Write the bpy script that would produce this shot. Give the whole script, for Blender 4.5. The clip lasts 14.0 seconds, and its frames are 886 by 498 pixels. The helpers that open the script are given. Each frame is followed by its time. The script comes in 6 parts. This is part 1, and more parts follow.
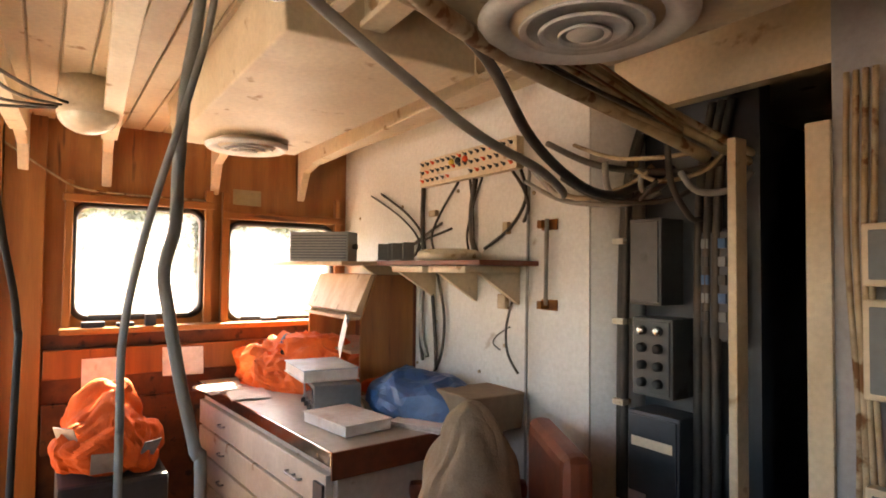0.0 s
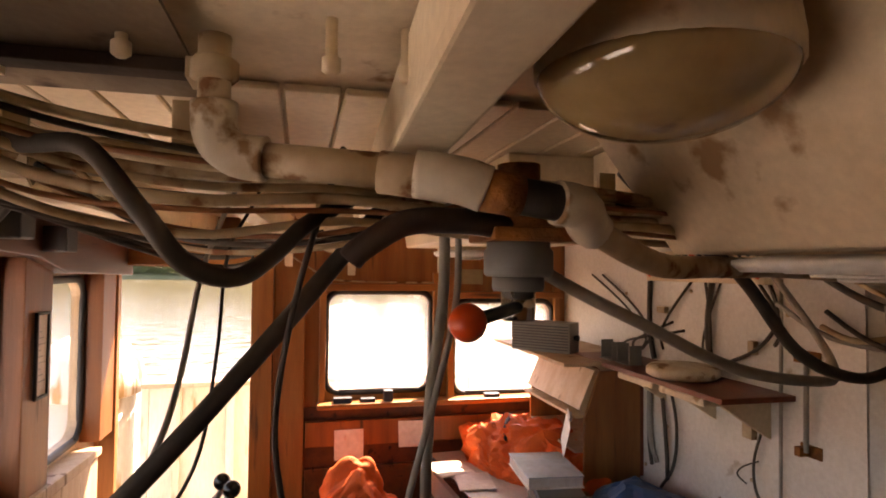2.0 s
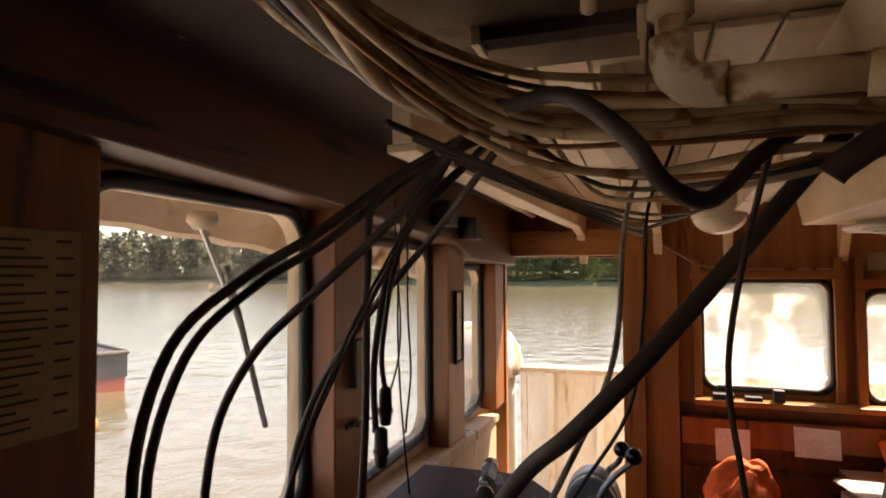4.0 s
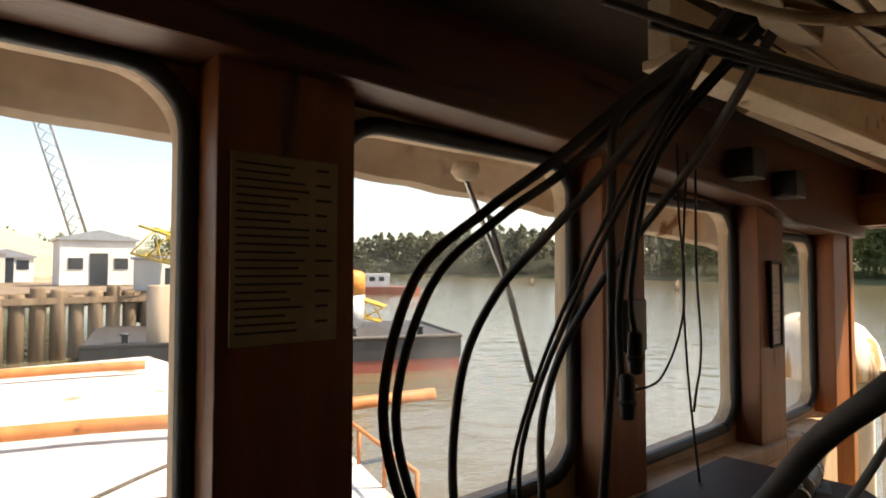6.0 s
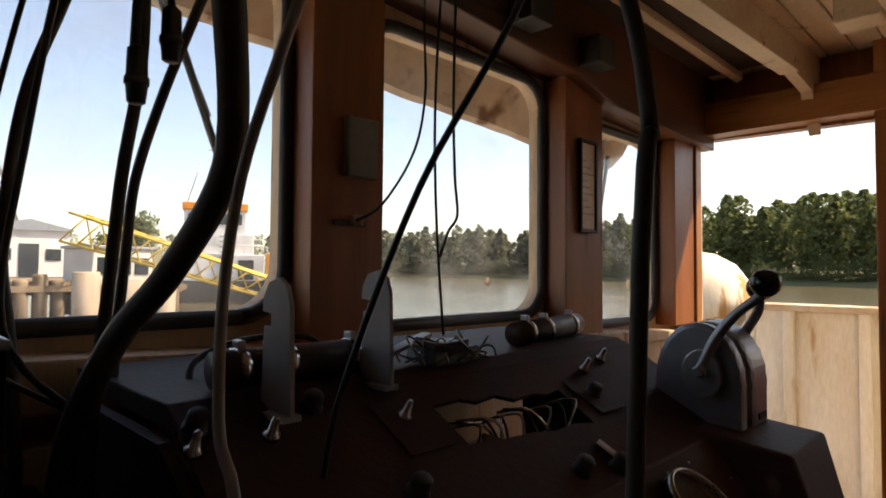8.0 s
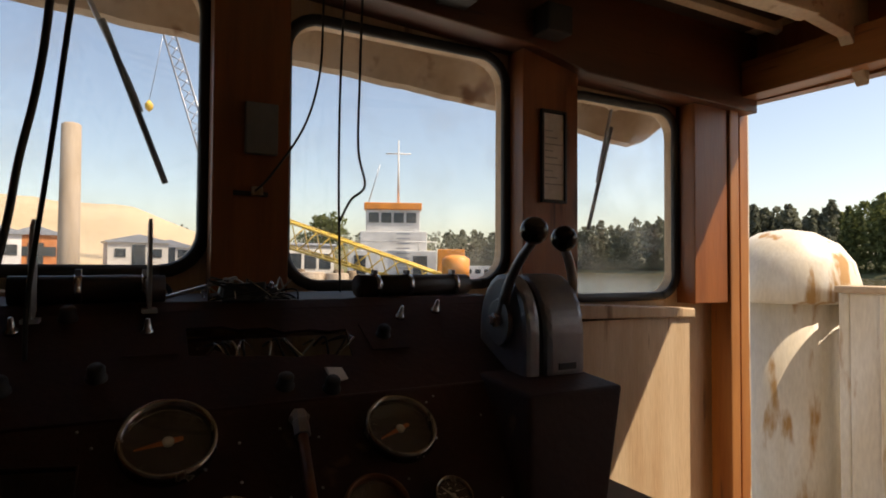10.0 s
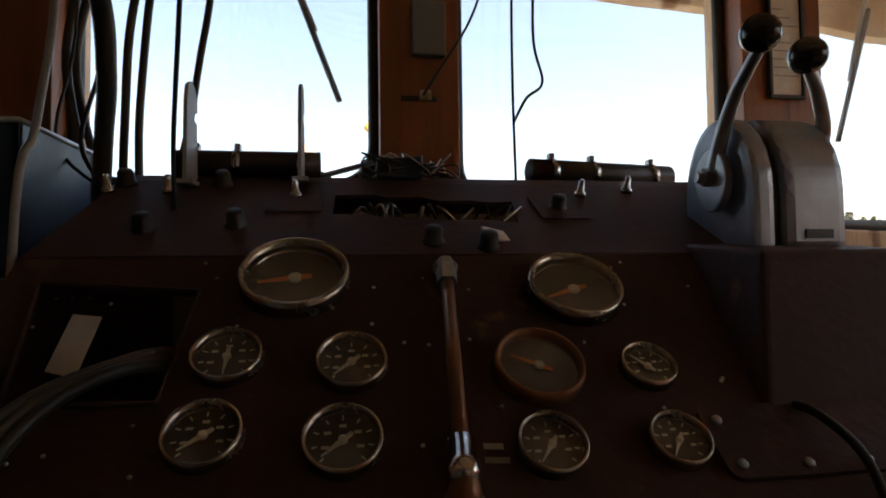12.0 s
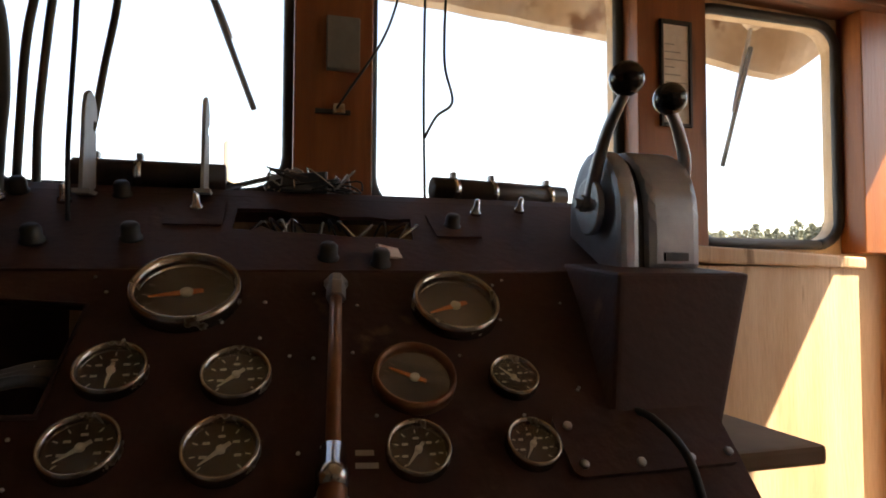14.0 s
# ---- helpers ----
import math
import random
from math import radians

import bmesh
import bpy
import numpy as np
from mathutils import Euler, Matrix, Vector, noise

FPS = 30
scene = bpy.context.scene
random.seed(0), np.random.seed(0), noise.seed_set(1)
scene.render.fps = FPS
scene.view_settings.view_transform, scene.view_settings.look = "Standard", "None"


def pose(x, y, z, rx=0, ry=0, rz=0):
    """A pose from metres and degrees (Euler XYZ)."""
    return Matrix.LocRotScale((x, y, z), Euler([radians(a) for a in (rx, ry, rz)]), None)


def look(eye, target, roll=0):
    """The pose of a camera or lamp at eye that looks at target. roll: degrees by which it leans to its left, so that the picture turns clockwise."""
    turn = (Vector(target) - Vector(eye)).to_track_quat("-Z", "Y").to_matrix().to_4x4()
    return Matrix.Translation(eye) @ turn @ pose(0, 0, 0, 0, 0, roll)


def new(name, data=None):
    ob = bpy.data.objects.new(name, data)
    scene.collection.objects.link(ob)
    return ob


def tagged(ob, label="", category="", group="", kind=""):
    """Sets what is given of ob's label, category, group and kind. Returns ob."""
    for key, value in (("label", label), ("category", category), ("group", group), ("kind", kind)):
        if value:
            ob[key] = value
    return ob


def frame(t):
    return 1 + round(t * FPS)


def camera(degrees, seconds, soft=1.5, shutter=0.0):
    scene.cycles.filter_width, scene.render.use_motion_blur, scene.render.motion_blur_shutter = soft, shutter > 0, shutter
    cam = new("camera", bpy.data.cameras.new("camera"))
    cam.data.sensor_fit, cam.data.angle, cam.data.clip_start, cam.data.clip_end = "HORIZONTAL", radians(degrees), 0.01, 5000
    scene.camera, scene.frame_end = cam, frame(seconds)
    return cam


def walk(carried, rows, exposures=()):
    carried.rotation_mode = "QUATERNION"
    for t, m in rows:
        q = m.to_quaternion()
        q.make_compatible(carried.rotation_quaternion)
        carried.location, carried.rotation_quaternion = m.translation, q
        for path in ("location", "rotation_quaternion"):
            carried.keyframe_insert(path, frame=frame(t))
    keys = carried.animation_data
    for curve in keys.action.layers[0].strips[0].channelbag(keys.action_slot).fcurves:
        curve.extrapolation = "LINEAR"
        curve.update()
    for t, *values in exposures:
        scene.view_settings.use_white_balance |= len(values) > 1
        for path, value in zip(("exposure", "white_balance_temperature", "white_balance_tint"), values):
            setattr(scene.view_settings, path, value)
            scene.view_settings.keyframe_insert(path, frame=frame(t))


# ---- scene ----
cam = camera(73.67, 14.0, soft=1.8)
PATH = [
    (0, pose(-1.456, 0.120, 1.526, 92.04, -0.61, -123.87)),
    (0.5, pose(-1.460, 0.157, 1.690, 92.50, -0.51, -123.6)),
    (1, pose(-1.477, 0.154, 1.820, 92.43, -0.26, -114.32)),
    (1.5, pose(-1.474, 0.185, 1.912, 92.32, -0.16, -107.72)),
    (2, pose(-1.428, 0.158, 1.975, 91.91, -0.57, -103.51)),
    (2.5, pose(-1.383, 0.138, 1.974, 91.83, -0.50, -100.28)),
    (3, pose(-1.361, 0.180, 1.974, 92.01, -0.10, -94.27)),
    (3.5, pose(-1.433, 0.253, 1.957, 92.29, 0.30, -84.79)),
    (4, pose(-1.465, 0.300, 1.878, 92.43, 0.30, -71.3)),
    (6.5, pose(-1.193, 0.236, 1.695, 92.05, -0.05, -40.12)),
    (7, pose(-0.992, 0.271, 1.518, 92.05, -0.46, -43.77)),
    (7.5, pose(-0.899, 0.159, 1.420, 92.19, -0.58, -43.24)),
    (8, pose(-0.764, 0.017, 1.368, 92.17, -0.44, -45.32)),
    (10.5, pose(-0.259, -0.518, 1.286, 91.93, -0.28, -20.04)),
    (11, pose(-0.276, -0.426, 1.261, 92.20, -0.32, -11.99)),
    (11.5, pose(-0.207, -0.333, 1.158, 91.78, -0.07, -9.89)),
    (12, pose(-0.166, -0.317, 1.062, 92.19, 0.70, -8.92)),
    (12.5, pose(-0.172, -0.320, 1.031, 92.11, 0.41, -8.63)),
    (13, pose(-0.158, -0.335, 1.027, 92.36, 0.25, -8.76)),
    (13.5, pose(-0.145, -0.357, 1.048, 92.19, 0.36, -10.21)),
    (14, pose(-0.125, -0.378, 1.080, 92.40, -0.20, -15.6)),
]
EXPOSURES = [(0, 4.15, 8000, 12), (1.0, 4.15, 8500, 19), (1.5, 3.6, 8700, 25), (3.0, 2.5, 8800, 31), (4.0, 2.05, 8400, 20), (6.5, 1.5, 8000, 12), (8.0, 1.4, 8100, 15),
             (10.5, 0.78, 7700, 13), (11.0, 1.0, 7600, 10), (11.5, 1.5, 7800, 10), (12.0, 2.0, 8000, 10), (12.5, 2.45, 8200, 11), (13.0, 3.05, 8300, 11), (13.5, 3.0, 8300, 11), (14.0, 2.62, 8300, 12)]
walk(cam, PATH, EXPOSURES)

# ---- light ----
SUN_TO = Vector((1.0, -0.75, 1.66)).normalized()
world = bpy.data.worlds.new("sky")
scene.world = world
world.use_nodes = True
wn = world.node_tree.nodes
sky = wn.new("ShaderNodeTexSky")
sky.sky_type, sky.sun_disc = "NISHITA", False
sky.sun_elevation = math.asin(SUN_TO.z)
sky.sun_rotation = math.atan2(SUN_TO.x, SUN_TO.y)
sky.dust_density, sky.ozone_density = 1.4, 1.2
world.node_tree.links.new(sky.outputs[0], wn["Background"].inputs[0])
wn["Background"].inputs[1].default_value = 0.12
sun = new("sun", bpy.data.lights.new("sun", "SUN"))
sun.data.energy, sun.data.angle, sun.data.color = 4.0, radians(0.5), (1.0, 0.93, 0.82)
sun.matrix_world = look(SUN_TO * 50, (0, 0, 0))


# ---- materials ----
def mat(name, col, rough=0.6, metal=0.0, col2=None, scale=6.0, bump=0.15, grain=40.0, dirt=None, dirt_amt=0.5, dirt_scale=3.0,
        stretch=(1, 1, 1), spec=0.5):
    """Two tones mixed by large noise, fine grain in tone and relief, and dirt or rust patches with their own outline."""
    m = bpy.data.materials.new(name)
    m.use_nodes = True
    nt = m.node_tree
    bs = nt.nodes["Principled BSDF"]
    bs.inputs["Roughness"].default_value, bs.inputs["Metallic"].default_value = rough, metal
    bs.inputs["Specular IOR Level"].default_value = spec
    tc = nt.nodes.new("ShaderNodeTexCoord")
    mp = nt.nodes.new("ShaderNodeMapping")
    mp.inputs["Scale"].default_value = stretch
    nt.links.new(tc.outputs["Object"], mp.inputs[0])

    def noise_tex(s, detail=5):
        n = nt.nodes.new("ShaderNodeTexNoise")
        n.inputs["Scale"].default_value, n.inputs["Detail"].default_value = s, detail
        nt.links.new(mp.outputs[0], n.inputs["Vector"])
        return n

    def mix(fac, a, b, kind="MIX"):
        x = nt.nodes.new("ShaderNodeMix")
        x.data_type, x.blend_type = "RGBA", kind
        for sock, v in ((x.inputs[0], fac), (x.inputs[6], a), (x.inputs[7], b)):
            if isinstance(v, (tuple, list)):
                sock.default_value = (*v, 1)
            elif isinstance(v, (int, float)):
                sock.default_value = v
            else:
                nt.links.new(v, sock)
        return x.outputs[2]

    def ramp(src, a, b):
        r = nt.nodes.new("ShaderNodeMapRange")
        r.inputs[1].default_value, r.inputs[2].default_value = a, b
        nt.links.new(src, r.inputs[0])
        return r.outputs[0]

    big, fine = noise_tex(scale), noise_tex(grain, 8)
    col2 = col2 or tuple(c * 0.72 for c in col)
    c = mix(ramp(big.outputs[0], 0.35, 0.68), col, col2)
    c = mix(ramp(fine.outputs[0], 0.3, 0.75), c, mix(1.0, c, (0.85, 0.84, 0.83), "MULTIPLY"))
    if dirt:
        d = noise_tex(dirt_scale, 10)
        lo = 0.72 - 0.3 * dirt_amt
        f = ramp(d.outputs[0], lo, lo + 0.07)
        c = mix(f, c, dirt)
        rr = nt.nodes.new("ShaderNodeMapRange")
        rr.inputs[3].default_value, rr.inputs[4].default_value = rough, min(1.0, rough + 0.3)
        nt.links.new(f, rr.inputs[0])
        nt.links.new(rr.outputs[0], bs.inputs["Roughness"])
    nt.links.new(c, bs.inputs["Base Color"])
    if bump:
        b = nt.nodes.new("ShaderNodeBump")
        b.inputs["Strength"].default_value, b.inputs["Distance"].default_value = bump, 0.006
        nt.links.new(fine.outputs[0], b.inputs["Height"])
        nt.links.new(b.outputs[0], bs.inputs["Normal"])
    return m


VARNISH = mat("varnished_wood", (0.40, 0.168, 0.052), 0.38, col2=(0.27, 0.097, 0.027), scale=1.5, grain=14, stretch=(9, 9, 0.8), dirt=(0.09, 0.04, 0.02), dirt_amt=0.25, dirt_scale=2)
# darker copy of the varnish, with shade put into its colour
VARNISH_D = mat("shade_darkened_varnish", (0.135, 0.042, 0.013), 0.42, col2=(0.065, 0.021, 0.008), scale=1.5, grain=14, stretch=(0.8, 9, 9), dirt=(0.022, 0.012, 0.008), dirt_amt=0.4, dirt_scale=2)
VARNISH_P = mat("varnished_post", (0.30, 0.095, 0.024), 0.4, col2=(0.19, 0.056, 0.015), scale=1.5, grain=14, stretch=(9, 9, 0.8), dirt=(0.06, 0.028, 0.015), dirt_amt=0.28, dirt_scale=2)
VARNISH_H = mat("varnished_rail", (0.42, 0.175, 0.05), 0.38, col2=(0.28, 0.10, 0.028), scale=1.5, grain=14, stretch=(1, 0.8, 9), dirt=(0.09, 0.04, 0.02), dirt_amt=0.25, dirt_scale=2)
PLY = mat("plywood", (0.62, 0.46, 0.30), 0.6, col2=(0.50, 0.33, 0.19), scale=2, grain=22, stretch=(6, 6, 0.7), dirt=(0.24, 0.15, 0.09), dirt_amt=0.25)
CREAM = mat("cream_paint", (0.78, 0.66, 0.48), 0.5, col2=(0.62, 0.47, 0.30), scale=2.5, grain=60, bump=0.2, dirt=(0.34, 0.20, 0.10), dirt_amt=0.27, dirt_scale=9)
WHITE = mat("white_wall_paint", (0.78, 0.77, 0.75), 0.45, col2=(0.68, 0.64, 0.58), scale=1.6, grain=70, bump=0.1, dirt=(0.38, 0.30, 0.22), dirt_amt=0.12, dirt_scale=7)
# white wall paint greyed to stand for a wall in shade
SHADEWHITE = mat("shade_greyed_white_paint", (0.40, 0.38, 0.38), 0.5, col2=(0.32, 0.29, 0.27), scale=2, grain=70, bump=0.1, dirt=(0.22, 0.16, 0.11), dirt_amt=0.2, dirt_scale=7)
BROWN = mat("brown_enamel", (0.066, 0.028, 0.019), 0.62, col2=(0.046, 0.019, 0.013), scale=5, grain=80, bump=0.2, dirt=(0.15, 0.09, 0.06), dirt_amt=0.2, dirt_scale=11, spec=0.25)
BLACK = mat("black_rubber", (0.018, 0.017, 0.016), 0.55, col2=(0.03, 0.027, 0.024), bump=0.1)
CABLE = mat("grimy_cable", (0.040, 0.033, 0.027), 0.6, col2=(0.075, 0.058, 0.044), scale=14, bump=0.2)
CABLE_CREAM = mat("painted_cable", (0.56, 0.44, 0.29), 0.55, col2=(0.36, 0.24, 0.13), scale=12, dirt=(0.19, 0.085, 0.03), dirt_amt=0.5, dirt_scale=16)
CABLE_GREY = mat("grey_cable", (0.38, 0.36, 0.33), 0.5, col2=(0.27, 0.25, 0.22), scale=12)
RUST = mat("rust", (0.36, 0.14, 0.03), 0.9, col2=(0.16, 0.06, 0.02), scale=22, grain=120, bump=0.6)
STEEL = mat("worn_steel", (0.42, 0.42, 0.43), 0.38, 0.85, col2=(0.30, 0.30, 0.31), scale=9, bump=0.1)
CHROME = mat("chrome", (0.72, 0.71, 0.70), 0.18, 1.0, scale=20, bump=0.03, dirt=(0.35, 0.25, 0.15), dirt_amt=0.22, dirt_scale=40)
CAST = mat("grey_cast_alloy", (0.36, 0.38, 0.42), 0.36, 0.55, col2=(0.28, 0.30, 0.34), scale=7, bump=0.12, dirt=(0.2, 0.17, 0.14), dirt_amt=0.12)
KNOB = mat("black_knob", (0.012, 0.011, 0.011), 0.16, bump=0.02)
GREYPAINT = mat("grey_equipment_paint", (0.19, 0.20, 0.20), 0.5, col2=(0.19, 0.2, 0.2), scale=6, dirt=(0.09, 0.08, 0.07), dirt_amt=0.25)
# grimy box grey, darkened further to carry the recess shade
SHADEGREY = mat("shaded_grimy_box_paint", (0.09, 0.09, 0.088), 0.45, col2=(0.065, 0.063, 0.06), scale=7, dirt=(0.05, 0.04, 0.035), dirt_amt=0.3, dirt_scale=8)
# equipment colour; also stands in for shade on the recess and passage walls
DARKGREY = mat("dark_equipment_and_shade_paint", (0.05, 0.055, 0.065), 0.45, col2=(0.035, 0.04, 0.045), scale=7)
PVC = mat("white_plastic_pipe", (0.70, 0.64, 0.52), 0.42, col2=(0.54, 0.42, 0.27), scale=9, dirt=(0.26, 0.15, 0.07), dirt_amt=0.5, dirt_scale=16)
ORANGE = mat("orange_fabric", (0.85, 0.15, 0.022), 0.75, col2=(0.66, 0.10, 0.015), scale=8, grain=160, bump=0.4, dirt=(0.25, 0.06, 0.02), dirt_amt=0.15)
RED = mat("red_knob", (0.90, 0.10, 0.02), 0.35, bump=0.05)
BLUE = mat("blue_plastic_sheet", (0.035, 0.12, 0.28), 0.35, col2=(0.02, 0.07, 0.18), scale=12, bump=0.3)
TAN = mat("tan_canvas", (0.36, 0.26, 0.17), 0.85, col2=(0.26, 0.18, 0.11), scale=6, grain=150, bump=0.4)
LEATHER = mat("red_brown_vinyl", (0.30, 0.075, 0.03), 0.5, col2=(0.2, 0.05, 0.02), scale=8)
PAPER = mat("paper", (0.80, 0.76, 0.70), 0.7, col2=(0.70, 0.62, 0.55), scale=10, bump=0.05, dirt=(0.6, 0.36, 0.28), dirt_amt=0.2, dirt_scale=12)
OLDPAPER = mat("aged_paper", (0.42, 0.34, 0.20), 0.7, col2=(0.34, 0.26, 0.14), scale=8, bump=0.05)
INK = mat("ink", (0.05, 0.045, 0.04), 0.7, bump=0)
GLASSWHITE = mat("opal_glass", (0.78, 0.70, 0.55), 0.12, col2=(0.70, 0.60, 0.44), scale=4, bump=0.02, dirt=(0.3, 0.2, 0.1), dirt_amt=0.1)
SMOKED = mat("yellowed_glass_bowl", (0.38, 0.26, 0.12), 0.06, col2=(0.28, 0.18, 0.08), scale=5, bump=0.0, dirt=(0.1, 0.06, 0.025), dirt_amt=0.16, dirt_scale=9, spec=0.8)
DRAWER = mat("off_white_drawer_paint", (0.66, 0.62, 0.54), 0.5, col2=(0.56, 0.5, 0.42), scale=4, dirt=(0.28, 0.17, 0.09), dirt_amt=0.22, dirt_scale=8)
LAMINATE = mat("worn_laminate", (0.58, 0.52, 0.45), 0.4, col2=(0.5, 0.43, 0.36), scale=5, dirt=(0.3, 0.22, 0.15), dirt_amt=0.2)
MAHOG = mat("mahogany_edge", (0.22, 0.055, 0.022), 0.45, col2=(0.16, 0.04, 0.016), scale=4, stretch=(1, 8, 8))
# floor brown raised in tone so that it throws light at the ceiling
FLOORM = mat("bounce_lightened_floor", (0.30, 0.20, 0.13), 0.7, col2=(0.22, 0.14, 0.09), scale=3, dirt=(0.18, 0.14, 0.1), dirt_amt=0.25)
COPPER = mat("brown_tube", (0.30, 0.13, 0.055), 0.4, 0.3, col2=(0.22, 0.09, 0.04), scale=20)
DIAL = mat("gauge_dial", (0.05, 0.033, 0.018), 0.6, col2=(0.08, 0.05, 0.02), scale=30, bump=0)
BEZEL = mat("tarnished_bezel", (0.56, 0.53, 0.48), 0.24, 1.0, col2=(0.36, 0.31, 0.25), scale=30, bump=0.05, dirt=(0.15, 0.10, 0.06), dirt_amt=0.28, dirt_scale=45)
FADED = mat("faded_dial_marks", (0.15, 0.11, 0.07), 0.6, bump=0)
NEEDLE = mat("gauge_needle", (0.75, 0.68, 0.52), 0.5, bump=0)
AMBER = mat("orange_mark", (0.75, 0.2, 0.04), 0.5, bump=0)
HULLWHITE = mat("weathered_white_steel", (0.76, 0.71, 0.62), 0.5, col2=(0.66, 0.57, 0.43), scale=3, stretch=(2.2, 2.2, 0.5), dirt=(0.40, 0.22, 0.08), dirt_amt=0.42, dirt_scale=3.5)
VISOR = mat("weathered_visor_paint", (0.58, 0.46, 0.33), 0.7, col2=(0.42, 0.29, 0.18), scale=4, dirt=(0.17, 0.075, 0.032), dirt_amt=0.45, dirt_scale=5)
DECKM = mat("white_deck_paint", (0.62, 0.60, 0.56), 0.7, col2=(0.52, 0.49, 0.44), scale=1.2, grain=9, dirt=(0.3, 0.2, 0.12), dirt_amt=0.3, dirt_scale=1.2)
PIPEORANGE = mat("orange_pipe_paint", (0.55, 0.2, 0.06), 0.6, col2=(0.42, 0.14, 0.04), scale=4, dirt=(0.2, 0.09, 0.04), dirt_amt=0.3)
YELLOW = mat("yellow_paint", (0.78, 0.52, 0.08), 0.5, scale=2)
HULLBLACK = mat("black_hull_paint", (0.045, 0.04, 0.038), 0.6, scale=1)
HULLRED = mat("red_bottom_paint", (0.33, 0.075, 0.045), 0.7, col2=(0.25, 0.08, 0.05), scale=0.6)
HOUSEWHITE = mat("white_boat_paint", (0.75, 0.75, 0.74), 0.5, scale=0.7)
BANDORANGE = mat("orange_band_paint", (0.85, 0.30, 0.04), 0.5, scale=1)
GREENBOX = mat("green_paint", (0.03, 0.24, 0.15), 0.5, scale=1)
TIMBER = mat("wet_timber", (0.24, 0.175, 0.115), 0.9, col2=(0.13, 0.09, 0.055), scale=0.8, grain=6, stretch=(3, 3, 0.5))
PILE = mat("pale_timber_pile", (0.42, 0.34, 0.26), 0.85, col2=(0.32, 0.25, 0.18), scale=1.2, grain=8, stretch=(3, 3, 0.4))
SAND = mat("sand", (0.52, 0.41, 0.27), 0.95, col2=(0.42, 0.33, 0.21), scale=0.08, grain=1)
BARK = mat("bark", (0.13, 0.09, 0.06), 0.9, scale=2)
DARKGLASS = mat("dark_window", (0.03, 0.04, 0.05), 0.12, scale=3, bump=0)


def leaf_mat(name, a, b):
    m = bpy.data.materials.new(name)
    m.use_nodes = True
    nt = m.node_tree
    bs = nt.nodes["Principled BSDF"]
    bs.inputs["Roughness"].default_value = 0.8
    geo, mx = nt.nodes.new("ShaderNodeNewGeometry"), nt.nodes.new("ShaderNodeMix")
    mx.data_type = "RGBA"
    mx.inputs[6].default_value, mx.inputs[7].default_value = (*a, 1), (*b, 1)
    nt.links.new(geo.outputs["Random Per Island"], mx.inputs[0])
    nt.links.new(mx.outputs[2], bs.inputs["Base Color"])
    tl, ms = nt.nodes.new("ShaderNodeBsdfTranslucent"), nt.nodes.new("ShaderNodeMixShader")
    nt.links.new(mx.outputs[2], tl.inputs["Color"])
    ms.inputs[0].default_value = 0.4
    nt.links.new(bs.outputs[0], ms.inputs[1])
    nt.links.new(tl.outputs[0], ms.inputs[2])
    nt.links.new(ms.outputs[0], nt.nodes["Material Output"].inputs[0])
    return m


LEAF = leaf_mat("foliage", (0.075, 0.10, 0.035), (0.175, 0.19, 0.07))
# paler, greyer leaves: distance haze is mixed into the colour
LEAF_FAR = leaf_mat("hazed_far_foliage", (0.095, 0.105, 0.075), (0.17, 0.175, 0.12))


def glass_mat(name, dirt=0.07, film="ShaderNodeBsdfTranslucent"):
    m = bpy.data.materials.new(name)
    m.use_nodes = True
    nt = m.node_tree
    nt.nodes.remove(nt.nodes["Principled BSDF"])
    tr, gl, df = nt.nodes.new("ShaderNodeBsdfTransparent"), nt.nodes.new("ShaderNodeBsdfGlossy"), nt.nodes.new(film)
    gl.inputs["Roughness"].default_value = 0.03
    df.inputs["Color"].default_value = (0.75, 0.72, 0.66, 1)
    lw, n, mr = nt.nodes.new("ShaderNodeLayerWeight"), nt.nodes.new("ShaderNodeTexNoise"), nt.nodes.new("ShaderNodeMapRange")
    n.inputs["Scale"].default_value, n.inputs["Detail"].default_value = 5.0, 9.0
    mr.inputs[1].default_value, mr.inputs[2].default_value, mr.inputs[3].default_value, mr.inputs[4].default_value = 0.45, 0.75, dirt * 0.15, dirt * 1.6
    tc = nt.nodes.new("ShaderNodeTexCoord")
    nt.links.new(tc.outputs["Object"], n.inputs["Vector"])
    nt.links.new(n.outputs[0], mr.inputs[0])
    a, b = nt.nodes.new("ShaderNodeMixShader"), nt.nodes.new("ShaderNodeMixShader")
    lw.inputs[0].default_value = 0.5
    pw, ml = nt.nodes.new("ShaderNodeMath"), nt.nodes.new("ShaderNodeMath")
    pw.operation, ml.operation = "POWER", "MULTIPLY_ADD"
    pw.inputs[1].default_value, ml.inputs[1].default_value, ml.inputs[2].default_value = 5.0, 0.6, 0.03
    nt.links.new(lw.outputs["Facing"], pw.inputs[0])
    nt.links.new(pw.outputs[0], ml.inputs[0])
    nt.links.new(ml.outputs[0], a.inputs[0])
    nt.links.new(tr.outputs[0], a.inputs[1])
    nt.links.new(gl.outputs[0], a.inputs[2])
    nt.links.new(mr.outputs[0], b.inputs[0])
    nt.links.new(a.outputs[0], b.inputs[1])
    nt.links.new(df.outputs[0], b.inputs[2])
    nt.links.new(b.outputs[0], nt.nodes["Material Output"].inputs[0])
    return m


GLASS = glass_mat("dirty_window_glass")
GLASS_SALT = glass_mat("salt_hazed_window_glass", 0.45)
GAUGEGLASS = glass_mat("gauge_glass", 0.05, "ShaderNodeBsdfDiffuse")


